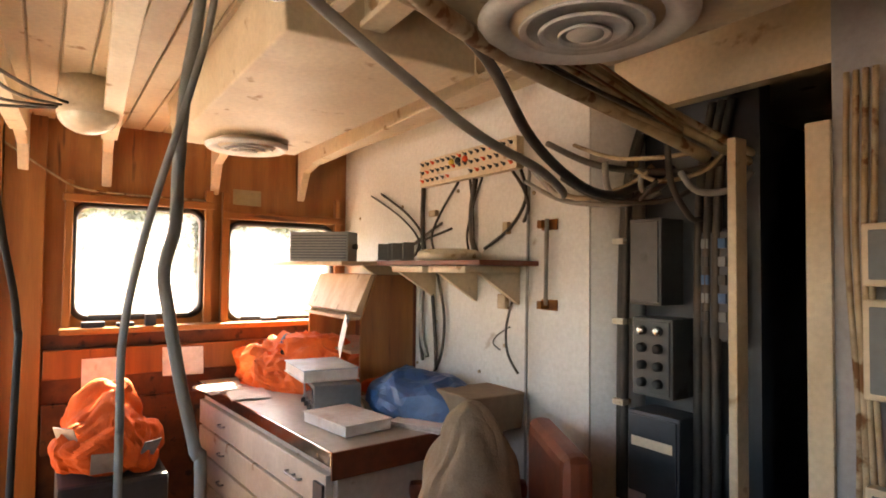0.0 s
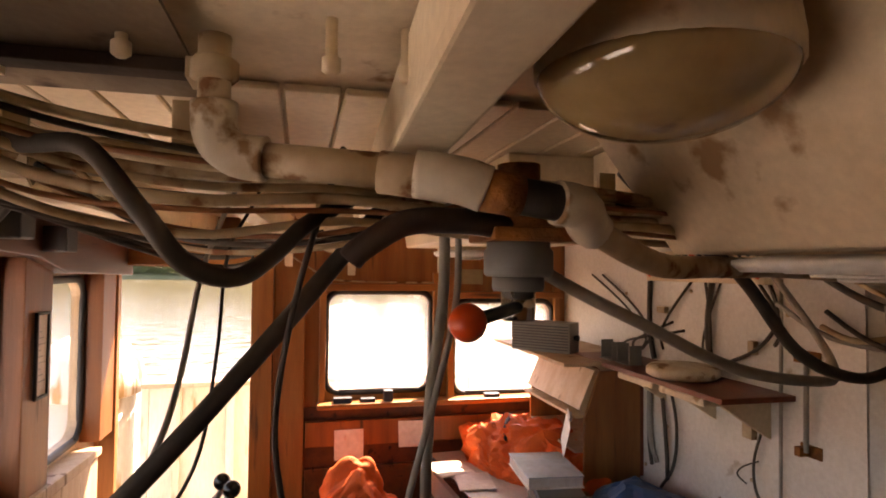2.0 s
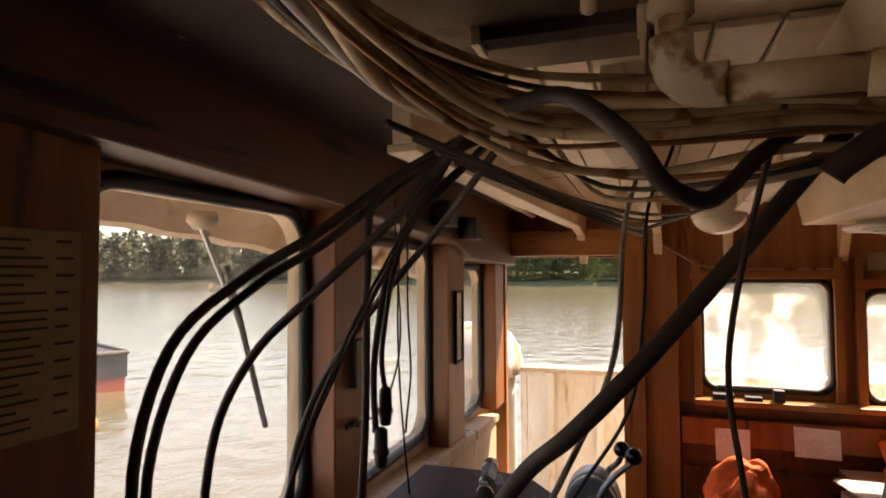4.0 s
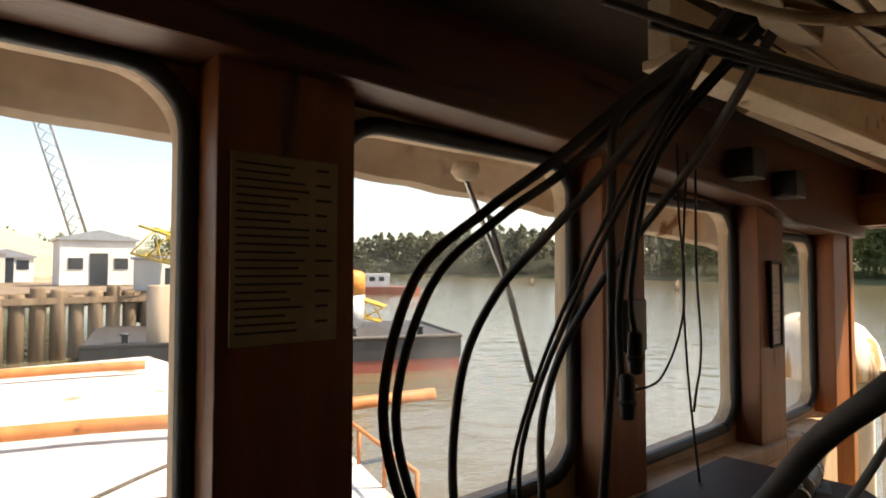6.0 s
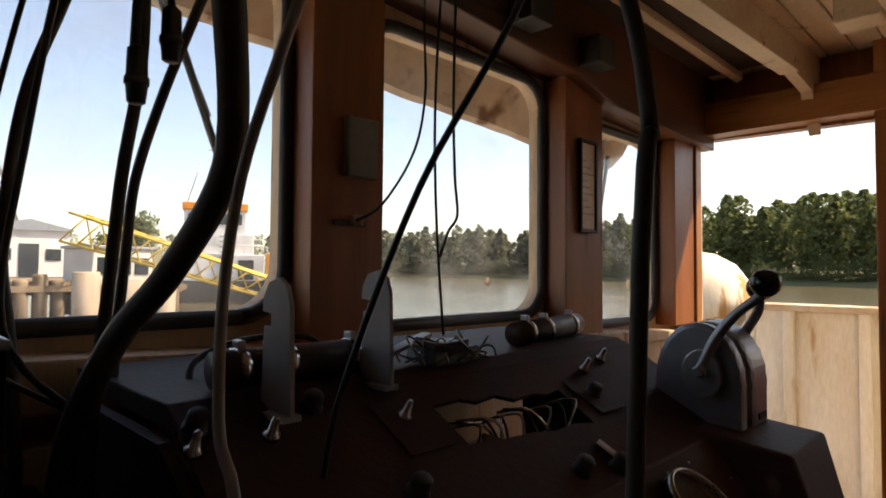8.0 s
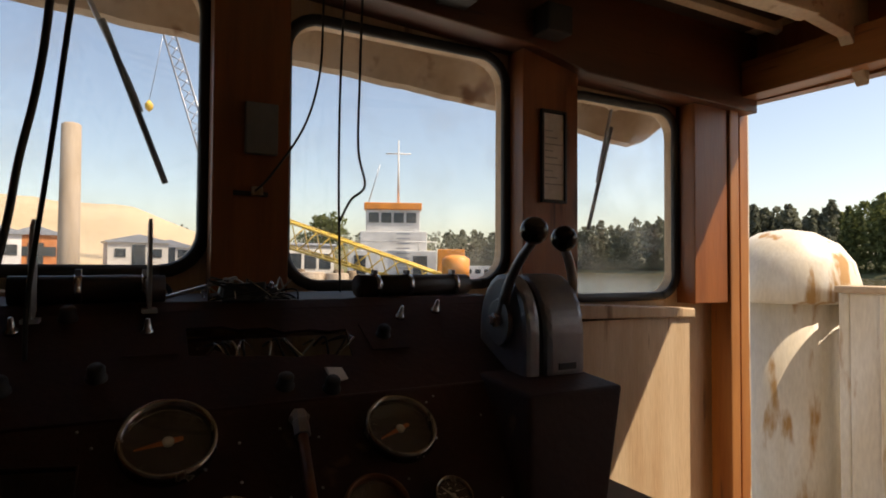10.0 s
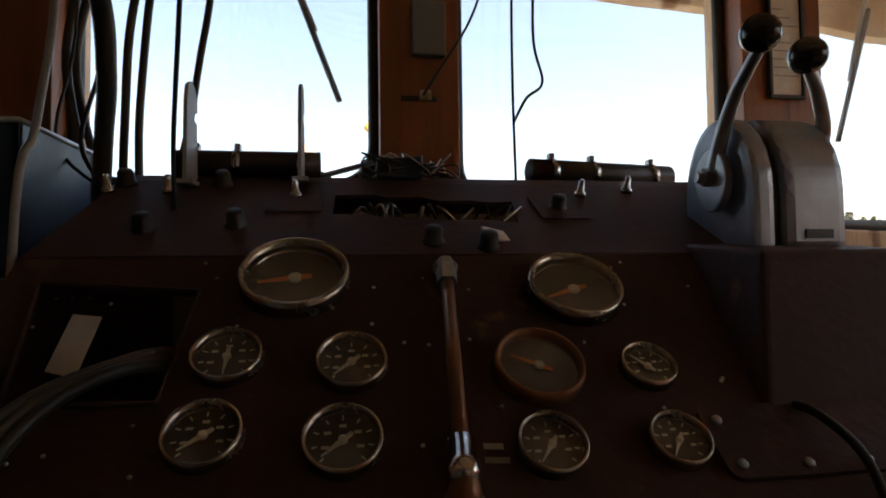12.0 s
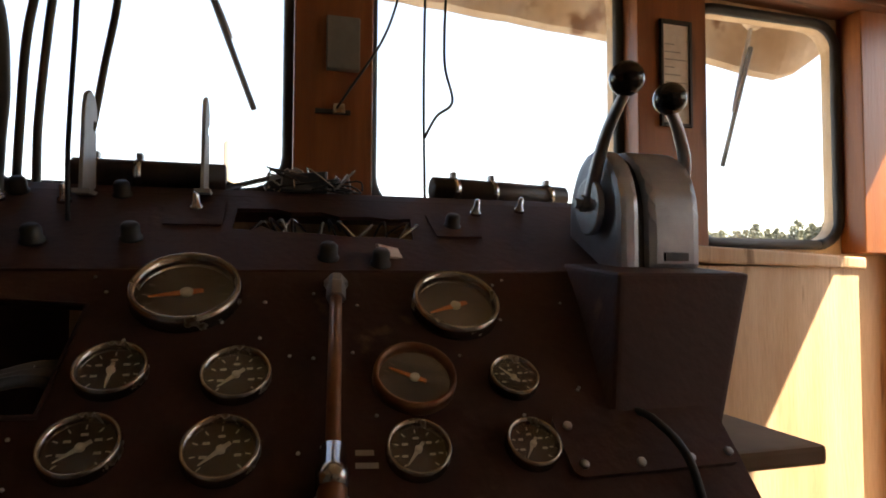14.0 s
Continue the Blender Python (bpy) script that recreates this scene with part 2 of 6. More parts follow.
def water_mat():
    m = bpy.data.materials.new("river_water")
    m.use_nodes = True
    nt = m.node_tree
    bs = nt.nodes["Principled BSDF"]
    bs.inputs["Base Color"].default_value = (0.115, 0.10, 0.06, 1)
    bs.inputs["Roughness"].default_value = 0.12
    tc, n, b = nt.nodes.new("ShaderNodeTexCoord"), nt.nodes.new("ShaderNodeTexNoise"), nt.nodes.new("ShaderNodeBump")
    n.inputs["Scale"].default_value, n.inputs["Detail"].default_value = 0.9, 6.0
    b.inputs["Strength"].default_value, b.inputs["Distance"].default_value = 0.35, 0.3
    nt.links.new(tc.outputs["Object"], n.inputs["Vector"])
    nt.links.new(n.outputs[0], b.inputs["Height"])
    nt.links.new(b.outputs[0], bs.inputs["Normal"])
    return m


WATER = water_mat()


# ---- mesh helpers ----
def mesh(name, verts, faces, material, smooth=False):
    me = bpy.data.meshes.new(name)
    me.from_pydata([tuple(v) for v in verts], [], faces)
    me.materials.append(material)
    if smooth:
        me.polygons.foreach_set("use_smooth", [True] * len(me.polygons))
    return me


def part(name, bm, material, parent=None, label="", smooth=False):
    """Links a bmesh (or mesh) as one object under a thing or part; its coordinates are the parent's."""
    if isinstance(bm, bpy.types.Mesh):
        me = bm
    else:
        me = bpy.data.meshes.new(name)
        bm.to_mesh(me)
        bm.free()
        me.materials.append(material)
        if smooth:
            me.polygons.foreach_set("use_smooth", [True] * len(me.polygons))
    ob = new(name, me)
    if parent:
        ob.parent = parent
    return tagged(ob, label)


def thing(name, label, category, m=None, group="", kind=""):
    ob = new(name)
    ob.empty_display_size = 0.05
    if m is not None:
        ob.matrix_world = m
    return tagged(ob, label, category, group, kind)


def box(x0, x1, y0, y1, z0, z1, bevel=0.0, seg=2):
    bm = bmesh.new()
    bmesh.ops.create_cube(bm, size=1)
    for v in bm.verts:
        v.co = Vector((x0 + (v.co.x + 0.5) * (x1 - x0), y0 + (v.co.y + 0.5) * (y1 - y0), z0 + (v.co.z + 0.5) * (z1 - z0)))
    if bevel:
        bmesh.ops.bevel(bm, geom=bm.edges[:], offset=bevel, segments=seg, affect="EDGES", profile=0.6)
    return bm


def prism(poly, axis, a, b, bevel=0.0):
    """A polygon given in the two other axes, drawn out along axis from a to b."""
    bm = bmesh.new()

    def at(p, w):
        return {"x": (w, p[0], p[1]), "y": (p[0], w, p[1]), "z": (p[0], p[1], w)}[axis]

    lo = [bm.verts.new(at(p, a)) for p in poly]
    hi = [bm.verts.new(at(p, b)) for p in poly]
    bm.faces.new(lo)
    bm.faces.new(hi[::-1])
    for i in range(len(poly)):
        j = (i + 1) % len(poly)
        bm.faces.new((lo[j], lo[i], hi[i], hi[j]))
    bmesh.ops.recalc_face_normals(bm, faces=bm.faces[:])
    if bevel:
        bmesh.ops.bevel(bm, geom=bm.edges[:], offset=bevel, segments=2, affect="EDGES", profile=0.6)
    return bm


def glide(pts, steps=6):
    """A smooth line through the points."""
    pts = [Vector(p) for p in pts]
    out = []
    for i in range(len(pts) - 1):
        p0, p1, p2, p3 = pts[max(i - 1, 0)], pts[i], pts[i + 1], pts[min(i + 2, len(pts) - 1)]
        for k in range(steps):
            t = k / steps
            out.append(0.5 * ((2 * p1) + (p2 - p0) * t + (2 * p0 - 5 * p1 + 4 * p2 - p3) * t * t + (3 * p1 - p0 - 3 * p2 + p3) * t ** 3))
    return out + [pts[-1]]


def tube(pts, r, material, sides=8, name="tube", steps=6, r_end=None):
    """A round tube along a smooth line, closed at both ends."""
    line = glide(pts, steps) if steps else [Vector(p) for p in pts]
    verts, faces = [], []
    ahead = (line[1] - line[0]).normalized()
    up = ahead.orthogonal().normalized()
    n = len(line)
    for i, p in enumerate(line):
        d = (line[min(i + 1, n - 1)] - line[max(i - 1, 0)]).normalized()
        up = (up - d * up.dot(d)).normalized()
        side = d.cross(up)
        rad = r if r_end is None else r + (r_end - r) * i / (n - 1)
        verts += [p + (up * math.cos(a) + side * math.sin(a)) * rad for a in (2 * math.pi * k / sides for k in range(sides))]
    for i in range(n - 1):
        for k in range(sides):
            a, b = i * sides + k, i * sides + (k + 1) % sides
            faces.append((a, b, b + sides, a + sides))
    faces += [tuple(range(sides))[::-1], tuple(range((n - 1) * sides, n * sides))]
    return mesh(name, verts, faces, material, True)


def lathe(profile, material, sides=24, name="turned", smooth=True):
    """Turns (radius, height) pairs round z."""
    verts, faces = [], []
    for r, z in profile:
        verts += [(r * math.cos(2 * math.pi * k / sides), r * math.sin(2 * math.pi * k / sides), z) for k in range(sides)]
    for i in range(len(profile) - 1):
        for k in range(sides):
            a, b = i * sides + k, i * sides + (k + 1) % sides
            faces.append((a, b, b + sides, a + sides))
    for ring, flip in ((0, True), (len(profile) - 1, False)):
        f = tuple(range(ring * sides, ring * sides + sides))
        faces.append(f[::-1] if flip else f)
    return mesh(name, verts, faces, material, smooth)


def round_rect(u0, u1, v0, v1, r, seg=6):
    pts = []
    for cu, cv, a0 in ((u1 - r, v0 + r, -90), (u1 - r, v1 - r, 0), (u0 + r, v1 - r, 90), (u0 + r, v0 + r, 180)):
        pts += [(cu + r * math.cos(radians(a0 + 90 * k / seg)), cv + r * math.sin(radians(a0 + 90 * k / seg))) for k in range(seg + 1)]
    return pts


def panel_with_holes(outer, holes, place, depth):
    """A flat panel with holes, drawn out by depth; place(u, v, w) gives the point."""
    bm = bmesh.new()
    edges = []
    for loop in (outer, *holes):
        vs = [bm.verts.new(place(u, v, 0)) for u, v in loop]
        edges += [bm.edges.new((vs[i], vs[(i + 1) % len(vs)])) for i in range(len(vs))]
    bmesh.ops.triangle_fill(bm, use_beauty=True, use_dissolve=False, edges=edges)
    got = bmesh.ops.extrude_face_region(bm, geom=bm.faces[:])
    off = Vector(place(0, 0, depth)) - Vector(place(0, 0, 0))
    bmesh.ops.translate(bm, vec=off, verts=[g for g in got["geom"] if isinstance(g, bmesh.types.BMVert)])
    bmesh.ops.recalc_face_normals(bm, faces=bm.faces[:])
    return bm


def crumple(bm, amount, scale, seed):
    for v in bm.verts:
        v.co += noise.noise_vector(v.co * scale + Vector((seed * 7.3, seed, 0))) * amount
    return bm


def fold(bm, amount, scale, seed, floor_z, slant=(1.0, 0.6, 0.35)):
    """Press sharp cloth folds into a mesh; they run along the axis with the smallest slant."""
    bm.normal_update()
    moves = []
    for v in bm.verts:
        p = Vector((v.co.x * slant[0], v.co.y * slant[1], v.co.z * slant[2])) * scale + Vector((seed, seed * 2.1, 0))
        warp = noise.noise_vector(p * 0.5) * 0.7
        r = abs(noise.noise(p + warp)) + 0.45 * abs(noise.noise((p + warp) * 2.3))
        moves.append(v.normal * amount * (r * 1.6 - 0.5))
    for v, d in zip(bm.verts, moves):
        if v.co.z > floor_z + 0.003:
            v.co += d
            v.co.z = max(v.co.z, floor_z)
    return bm


def heap(rx, ry, rz, amount, scale, seed, sub=4):
    """A crumpled heap of cloth that lies on z = 0."""
    bm = bmesh.new()
    bmesh.ops.create_icosphere(bm, subdivisions=sub, radius=1)
    for v in bm.verts:
        v.co = Vector((v.co.x * rx, v.co.y * ry, max(v.co.z, -0.15) * rz + 0.15 * rz))
        n = noise.noise_vector(v.co * scale + Vector((seed, 0, seed * 3)))
        ridge = abs(noise.noise(v.co * scale * 1.7 + Vector((0, seed, 0))))
        if v.co.z > 0.004:
            v.co += n * amount + Vector((0, 0, -ridge * amount * 1.2))
        v.co.z = max(v.co.z, 0)
    return bm

# ---- structure ----
X_STB, X_PORT, Y_FWD, Y_AFT, Z_CEIL = 2.0, -2.1, 1.15, -1.45, 2.26


def stb(u, v, w):
    return (X_STB + w, u, v)


def fwd(u, v, w):
    return (u, Y_FWD + w, v)


floor = part("floor", box(X_PORT - 0.1, X_STB + 0.06, Y_AFT - 1.8, Y_FWD + 0.05, -0.06, 0.0), FLOORM)
tagged(floor, "brown wheelhouse floor, lightened to bounce light upwards", "floor", kind="structure")

STB_WINDOWS = [(-0.585, 0.0, 1.28, 1.825, 0.075), (-1.35, -0.742, 1.245, 1.77, 0.075)]
FWD_WINDOWS = [(-1.80, -1.045, 1.33, 2.06, 0.10), (-0.775, -0.115, 1.285, 2.03, 0.10), (0.115, 0.825, 1.245, 1.975, 0.10), (1.095, 1.645, 1.19, 1.90, 0.09)]

wall = part("wall_starboard", panel_with_holes([(Y_AFT - 0.06, -0.02), (0.416, -0.02), (0.416, 1.965), (1.10, 1.975), (1.10, -0.02), (Y_FWD + 0.04, -0.02), (Y_FWD + 0.04, 2.3), (Y_AFT - 0.06, 2.3)],
            [round_rect(*w) for w in STB_WINDOWS], stb, 0.05), VARNISH)
tagged(wall, "varnished orange-brown wooden side wall with window openings", "wall", kind="structure")
# unseen white skin, added to reflect sun onto the side locker
clad = part("wall_starboard_bounce_skin", panel_with_holes([(Y_AFT - 2.0, -0.04), (0.416, -0.04), (0.416, 1.965), (1.10, 1.975), (1.10, -0.04), (Y_FWD + 0.04, -0.04), (Y_FWD + 0.04, 2.32), (Y_AFT - 2.0, 2.32)],
            [round_rect(*w) for w in STB_WINDOWS], lambda u, v, w: (X_STB + 0.051 + w, u, v), 0.006), HULLWHITE)
tagged(clad, "unseen white outer skin of the wheelhouse, added to bounce sunlight", "wall", kind="structure")
wall = part("wall_forward", panel_with_holes([(X_PORT - 0.05, -0.02), (X_STB, -0.02), (X_STB, 2.3), (X_PORT - 0.05, 2.3)], [round_rect(*w) for w in FWD_WINDOWS], fwd, 0.04), PLY)
tagged(wall, "wooden front wall with rounded window openings", "wall", kind="structure")


def port(u, v, w):
    return (X_PORT - w, u, v)


PORT_WINDOWS = []
wall = part("wall_port", panel_with_holes([(Y_AFT - 0.06, -0.02), (Y_FWD, -0.02), (Y_FWD, 2.3), (Y_AFT - 0.06, 2.3)], [round_rect(*w) for w in PORT_WINDOWS], port, 0.05), VARNISH)
tagged(wall, "dark varnished wooden side wall", "wall", kind="structure")


def aft(u, v, w):
    return (u, Y_AFT - w, v)



wall = part("wall_aft", panel_with_holes([(-0.03, -0.02), (X_STB, -0.02), (X_STB, 2.3), (-0.03, 2.3)], [], aft, 0.05), WHITE)
tagged(wall, "white painted steel bulkhead with cables and brackets", "wall", kind="structure")
bulkhead = wall
# this bulkhead's shade comes from the greyed white, not from lighting
wall = part("wall_aft_port", panel_with_holes([(X_PORT, -0.02), (-0.80, -0.02), (-0.80, 2.3), (X_PORT, 2.3)], [], aft, 0.05), SHADEWHITE)
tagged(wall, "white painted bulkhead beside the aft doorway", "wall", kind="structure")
wall = part("wall_aft_column", prism([(0.02 + 0.16 * math.sin(radians(a)), Y_AFT - 0.16 + 0.16 * math.cos(radians(a))) for a in range(-90, 91, 10)], "z", 0, 2.3), WHITE, smooth=True)
tagged(wall, "rounded white bulkhead corner", "wall", kind="structure")
# dark sheet: its colour imitates the shade of a deeper recess
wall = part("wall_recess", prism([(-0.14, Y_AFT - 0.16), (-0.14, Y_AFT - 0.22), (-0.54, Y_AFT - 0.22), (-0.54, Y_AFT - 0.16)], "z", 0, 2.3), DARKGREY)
tagged(wall, "sheet behind the electrical boxes, coloured dark for the recess shade", "wall", kind="structure")
# plain closing walls; the passage's darkness is put into their colour
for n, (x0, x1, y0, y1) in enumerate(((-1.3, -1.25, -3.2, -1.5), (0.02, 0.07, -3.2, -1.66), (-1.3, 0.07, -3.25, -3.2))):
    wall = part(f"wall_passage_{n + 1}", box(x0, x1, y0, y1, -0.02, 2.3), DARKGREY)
    tagged(wall, "plain passage wall beyond the aft doorway, coloured dark for shade", "wall", kind="structure")
head = part("wall_aft_header", box(-0.80, -0.14, Y_AFT - 0.05, Y_AFT, 2.04, 2.3), CREAM)
tagged(head, "cream header above the aft doorway", "wall", kind="structure")

ceiling = part("ceiling", box(X_PORT - 0.1, X_STB + 0.05, Y_AFT - 1.8, Y_FWD + 0.04, Z_CEIL, Z_CEIL + 0.05), CREAM)
tagged(ceiling, "cream painted ceiling with narrow boards", "ceiling", kind="structure")
# narrow ceiling boards with open seams, in the bays by the starboard side
bm = bmesh.new()
for k in range(27):
    y = Y_AFT + 0.03 + k * 0.095
    if y > 1.05:
        break
    b = box(-0.5, X_STB - 0.003, y, y + 0.089, Z_CEIL - 0.014, Z_CEIL - 0.002, 0.003, 1)
    me = bpy.data.meshes.new("tmp")
    b.to_mesh(me)
    b.free()
    bm.from_mesh(me)
    bpy.data.meshes.remove(me)
boards = part("ceiling_boards", bm, CREAM)
tagged(boards, "narrow cream ceiling boards", "ceiling", kind="structure")

BEAMS = [0.62, 0.22, -0.125, -0.65, -1.15]
for y in BEAMS:
    beam = thing("ceiling_beam", "cream painted deck beam with a knee at the wall", "beam", group="deck beams under the ceiling", kind="structure")
    beam.matrix_world = pose(X_STB, y, 0, 0, 0, -3)
    run = -4.0 if y < 0 else -2.4
    part("web", prism([(run, 2.25), (-0.012, 2.25), (-0.012, 1.93), (-0.12, 2.09), (-0.4, 2.135), (run, 2.135)], "y", -0.022, 0.022, 0.004), CREAM, beam)
    part("flange", box(run, -0.3, -0.034, 0.034, 2.118, 2.136, 0.004), CREAM, beam)

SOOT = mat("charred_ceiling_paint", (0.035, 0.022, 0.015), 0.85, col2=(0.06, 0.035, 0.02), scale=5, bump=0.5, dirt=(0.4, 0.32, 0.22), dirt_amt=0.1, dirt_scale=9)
ceiling_patch = part("ceiling_charred_panel", crumple(box(X_PORT + 0.01, 1.9, 0.70, 1.018, Z_CEIL - 0.022, Z_CEIL - 0.016), 0.004, 6, 1), SOOT)
tagged(ceiling_patch, "blackened peeling ceiling strip above the front windows", "ceiling", kind="structure")
ceiling_patch = part("ceiling_charred_panel", crumple(box(X_PORT + 0.01, -1.15, 0.2, 0.70, Z_CEIL - 0.022, Z_CEIL - 0.016), 0.004, 6, 1), SOOT)
tagged(ceiling_patch, "blackened peeling ceiling patch over the side counter", "ceiling", kind="structure")

# mid-brown sheet that darkens the ceiling next to the black strip
MIDBROWN = mat("mottled_brown_paint", (0.20, 0.14, 0.085), 0.7, col2=(0.11, 0.07, 0.04), scale=4, grain=50, bump=0.3, dirt=(0.05, 0.03, 0.02), dirt_amt=0.4, dirt_scale=5)
ceiling_patch = part("ceiling_brown_patch", crumple(box(-1.15, -0.45, 0.30, 0.70, Z_CEIL - 0.022, Z_CEIL - 0.016), 0.003, 6, 2), MIDBROWN)
tagged(ceiling_patch, "mid-brown ceiling patch beside the charred strip", "ceiling", kind="structure")

# ---- windows ----
def window(name, w, place, glass):
    u0, u1, v0, v1, r = w
    win = thing(name, "rounded window with a black rubber gasket and dirty glass", "window", kind="structure")
    rim = round_rect(u0 - 0.012, u1 + 0.012, v0 - 0.012, v1 + 0.012, r)
    pts = [place(u, v, -0.004) for u, v in rim]
    part("gasket", tube(pts + [pts[0]], 0.017, BLACK, 8, "gasket", 0), None, win)
    pane = part("pane", panel_with_holes(rim, [], lambda u, v, w: place(u, v, 0.018 + w), 0.006), glass, win)
    pane.visible_shadow = False
    return win


for i, w in enumerate(STB_WINDOWS):
    window(f"window_{i + 1}", w, stb, GLASS_SALT)
for i, w in enumerate(FWD_WINDOWS):
    window(f"window_{i + 3}", w, fwd, GLASS)

# inner posts, headers and sills of the front wall, stepping down to starboard
POSTS = [(-1.025, -0.80, "dark"), (-0.095, 0.095, ""), (0.845, 1.075, ""), (1.665, 1.86, ""), (-2.09, -1.82, "")]
for x0, x1, _ in POSTS:
    p = part("post", box(x0, x1, 1.06, Y_FWD - 0.002, 1.15, 2.26, 0.004), VARNISH_P)
    tagged(p, "varnished wooden window post", "post", "posts between the front windows", "structure")
# header face takes the darker varnish in place of real shade
HEAD = prism([(X_PORT, 2.26), (X_STB, 2.26), (X_STB, 1.925), (1.09, 1.945), (0.84, 2.00), (-0.1, 2.05), (-0.8, 2.07), (X_PORT, 2.09)], "y", 1.02, Y_FWD - 0.001, 0.006)
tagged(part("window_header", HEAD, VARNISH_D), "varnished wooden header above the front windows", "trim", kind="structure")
SILL = prism([(X_PORT, 1.19), (1.64, 1.10), (1.64, 1.135), (0.9, 1.17), (0.1, 1.205), (-0.8, 1.245), (X_PORT, 1.28)], "y", 1.04, Y_FWD - 0.001, 0.006)
tagged(part("window_sill", SILL, PLY), "worn plywood sill below the front windows", "trim", kind="structure")
apron = part("wall_lower_forward", box(X_PORT + 0.01, 1.62, 1.052, Y_FWD - 0.004, 0.0, 1.105), PLY)
tagged(apron, "pale plywood lining below the front windows", "wall", kind="structure")

# starboard lining: door frame, stiles, rails and sills
for nm, b in (("door_post", box(1.865, 1.92, 1.05, 1.145, 0.0, 2.26, 0.006)), ("door_post", box(1.92, 2.045, 0.30, 0.414, 0.0, 2.26, 0.006)),
              ("door_post", box(1.955, 2.0 - 0.002, 0.13, 0.298, 0.0, 2.26, 0.006))):
    tagged(part(nm, b, VARNISH), "varnished wooden door post", "door frame", "door posts", "structure")
tagged(part("door_header", box(1.90, 2.05, 0.30, 1.13, 1.978, 2.12, 0.005), VARNISH_H), "dark varnished door header", "door frame", kind="structure")
for y0, y1, z0, z1 in ((-0.64, -0.60, 1.2, 1.95), (0.015, 0.05, 1.2, 1.95), (-0.73, -0.69, 1.2, 1.95), (-1.40, -1.365, 1.2, 1.95)):
    tagged(part("window_stile", box(1.955, 1.998, y0, y1, z0, z1, 0.005), VARNISH), "varnished window stile", "trim", "window trim", "structure")
for y0, y1, z0, z1 in ((-0.65, 0.06, 1.845, 1.885), (-1.42, -0.69, 1.80, 1.84)):
    tagged(part("window_rail", box(1.95, 1.998, y0, y1, z0, z1, 0.005), VARNISH_H), "varnished rail above a side window", "trim", "window trim", "structure")
tagged(part("window_ledge", box(1.88, 1.998, -1.42, 0.06, 1.195, 1.225, 0.008), VARNISH_H), "worn varnished ledge below the side windows", "trim", kind="structure")
# lining and lower rail coloured dark to imitate shade under the ledge
tagged(part("wall_starboard_lining", box(1.985, 1.9975, -1.44, 0.298, 0.0, 1.19, 0.0), VARNISH_D), "varnished lining below the side windows, darkened for shade", "wall", kind="structure")
tagged(part("side_rail", box(1.94, 1.984, -1.42, 0.12, 0.98, 1.12, 0.006), VARNISH_P), "varnished rail below the ledge", "trim", kind="structure")
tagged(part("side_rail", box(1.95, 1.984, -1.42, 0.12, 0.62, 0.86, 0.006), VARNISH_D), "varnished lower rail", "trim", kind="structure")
tagged(part("door_sill", box(1.9, 2.1, 0.30, 1.12, 0.0, 0.12, 0.01), VARNISH_H), "worn wooden door sill", "door frame", kind="structure")

# visor over the front windows, outside
VISOR_PROFILE = [(1.20, 2.32), (1.20, 2.20), (1.36, 2.05), (1.42, 1.945), (1.45, 1.935), (1.48, 1.96), (1.50, 2.15), (1.42, 2.36)]
STATIONS = [-2.6 + 0.05 * k for k in range(93)]
verts, faces = [], []
for x in STATIONS:
    edge = float(np.interp(x, (-2.6, -1.0, -0.1, 0.25, 1.0, 1.35, 1.62, 1.70, 1.80, 1.90, 2.0), (2.06, 2.02, 1.97, 1.945, 1.90, 1.872, 1.83, 1.832, 1.86, 1.93, 2.04))) - 1.935
    wear = 0.007 * noise.noise(Vector((x * 9, 0, 0))) + 0.004 * noise.noise(Vector((x * 31, 4, 0)))
    for k, (y, z) in enumerate(VISOR_PROFILE):
        low = (0, 0.25, 0.7, 1, 1, 1, 0.4, 0)[k]
        verts.append((x, y, z + low * (edge + wear)))
n = len(VISOR_PROFILE)
for i in range(len(STATIONS) - 1):
    for k in range(n):
        faces.append((i * n + k, i * n + (k + 1) % n, (i + 1) * n + (k + 1) % n, (i + 1) * n + k))
faces += [tuple(range(n))[::-1], tuple(range((len(STATIONS) - 1) * n, len(STATIONS) * n))]
vis = part("visor", mesh("visor", verts, faces, VISOR), None)
tagged(vis, "peeling rusty visor over the front windows", "visor", kind="structure")
roof = part("roof", box(-2.5, 2.25, -3.4, 1.40, 2.34, 2.42, 0.02), HULLWHITE)
tagged(roof, "painted wheelhouse roof", "roof", kind="structure")

# ---- outside ----
water = part("water", box(-1500, 1500, -1500, 1500, -2.3, -2.0), WATER)
tagged(water, "calm brown river water", "water", kind="structure")
deck = part("foredeck", prism([(-9, 1.3), (2.1, 1.3), (3.1, 6.3), (4.7, 11.7), (4.2, 21), (-9, 21)], "z", -1.6, -1.0), DECKM)
tagged(deck, "sunlit white barge deck ahead of the wheelhouse", "deck", kind="structure")
side = part("side_deck", box(2.06, 3.3, -4.5, 1.28, -0.15, -0.03), DECKM)
tagged(side, "white side deck outside the door", "deck", kind="structure")


def spot(bearing, elevation, distance, eye=(-0.4, -0.1, 1.4)):
    """A far place by compass bearing from the bow, elevation and distance."""
    b, e = radians(bearing), radians(elevation)
    return Vector((eye[0] + distance * math.sin(b), eye[1] + distance * math.cos(b), eye[2] + distance * math.tan(e)))


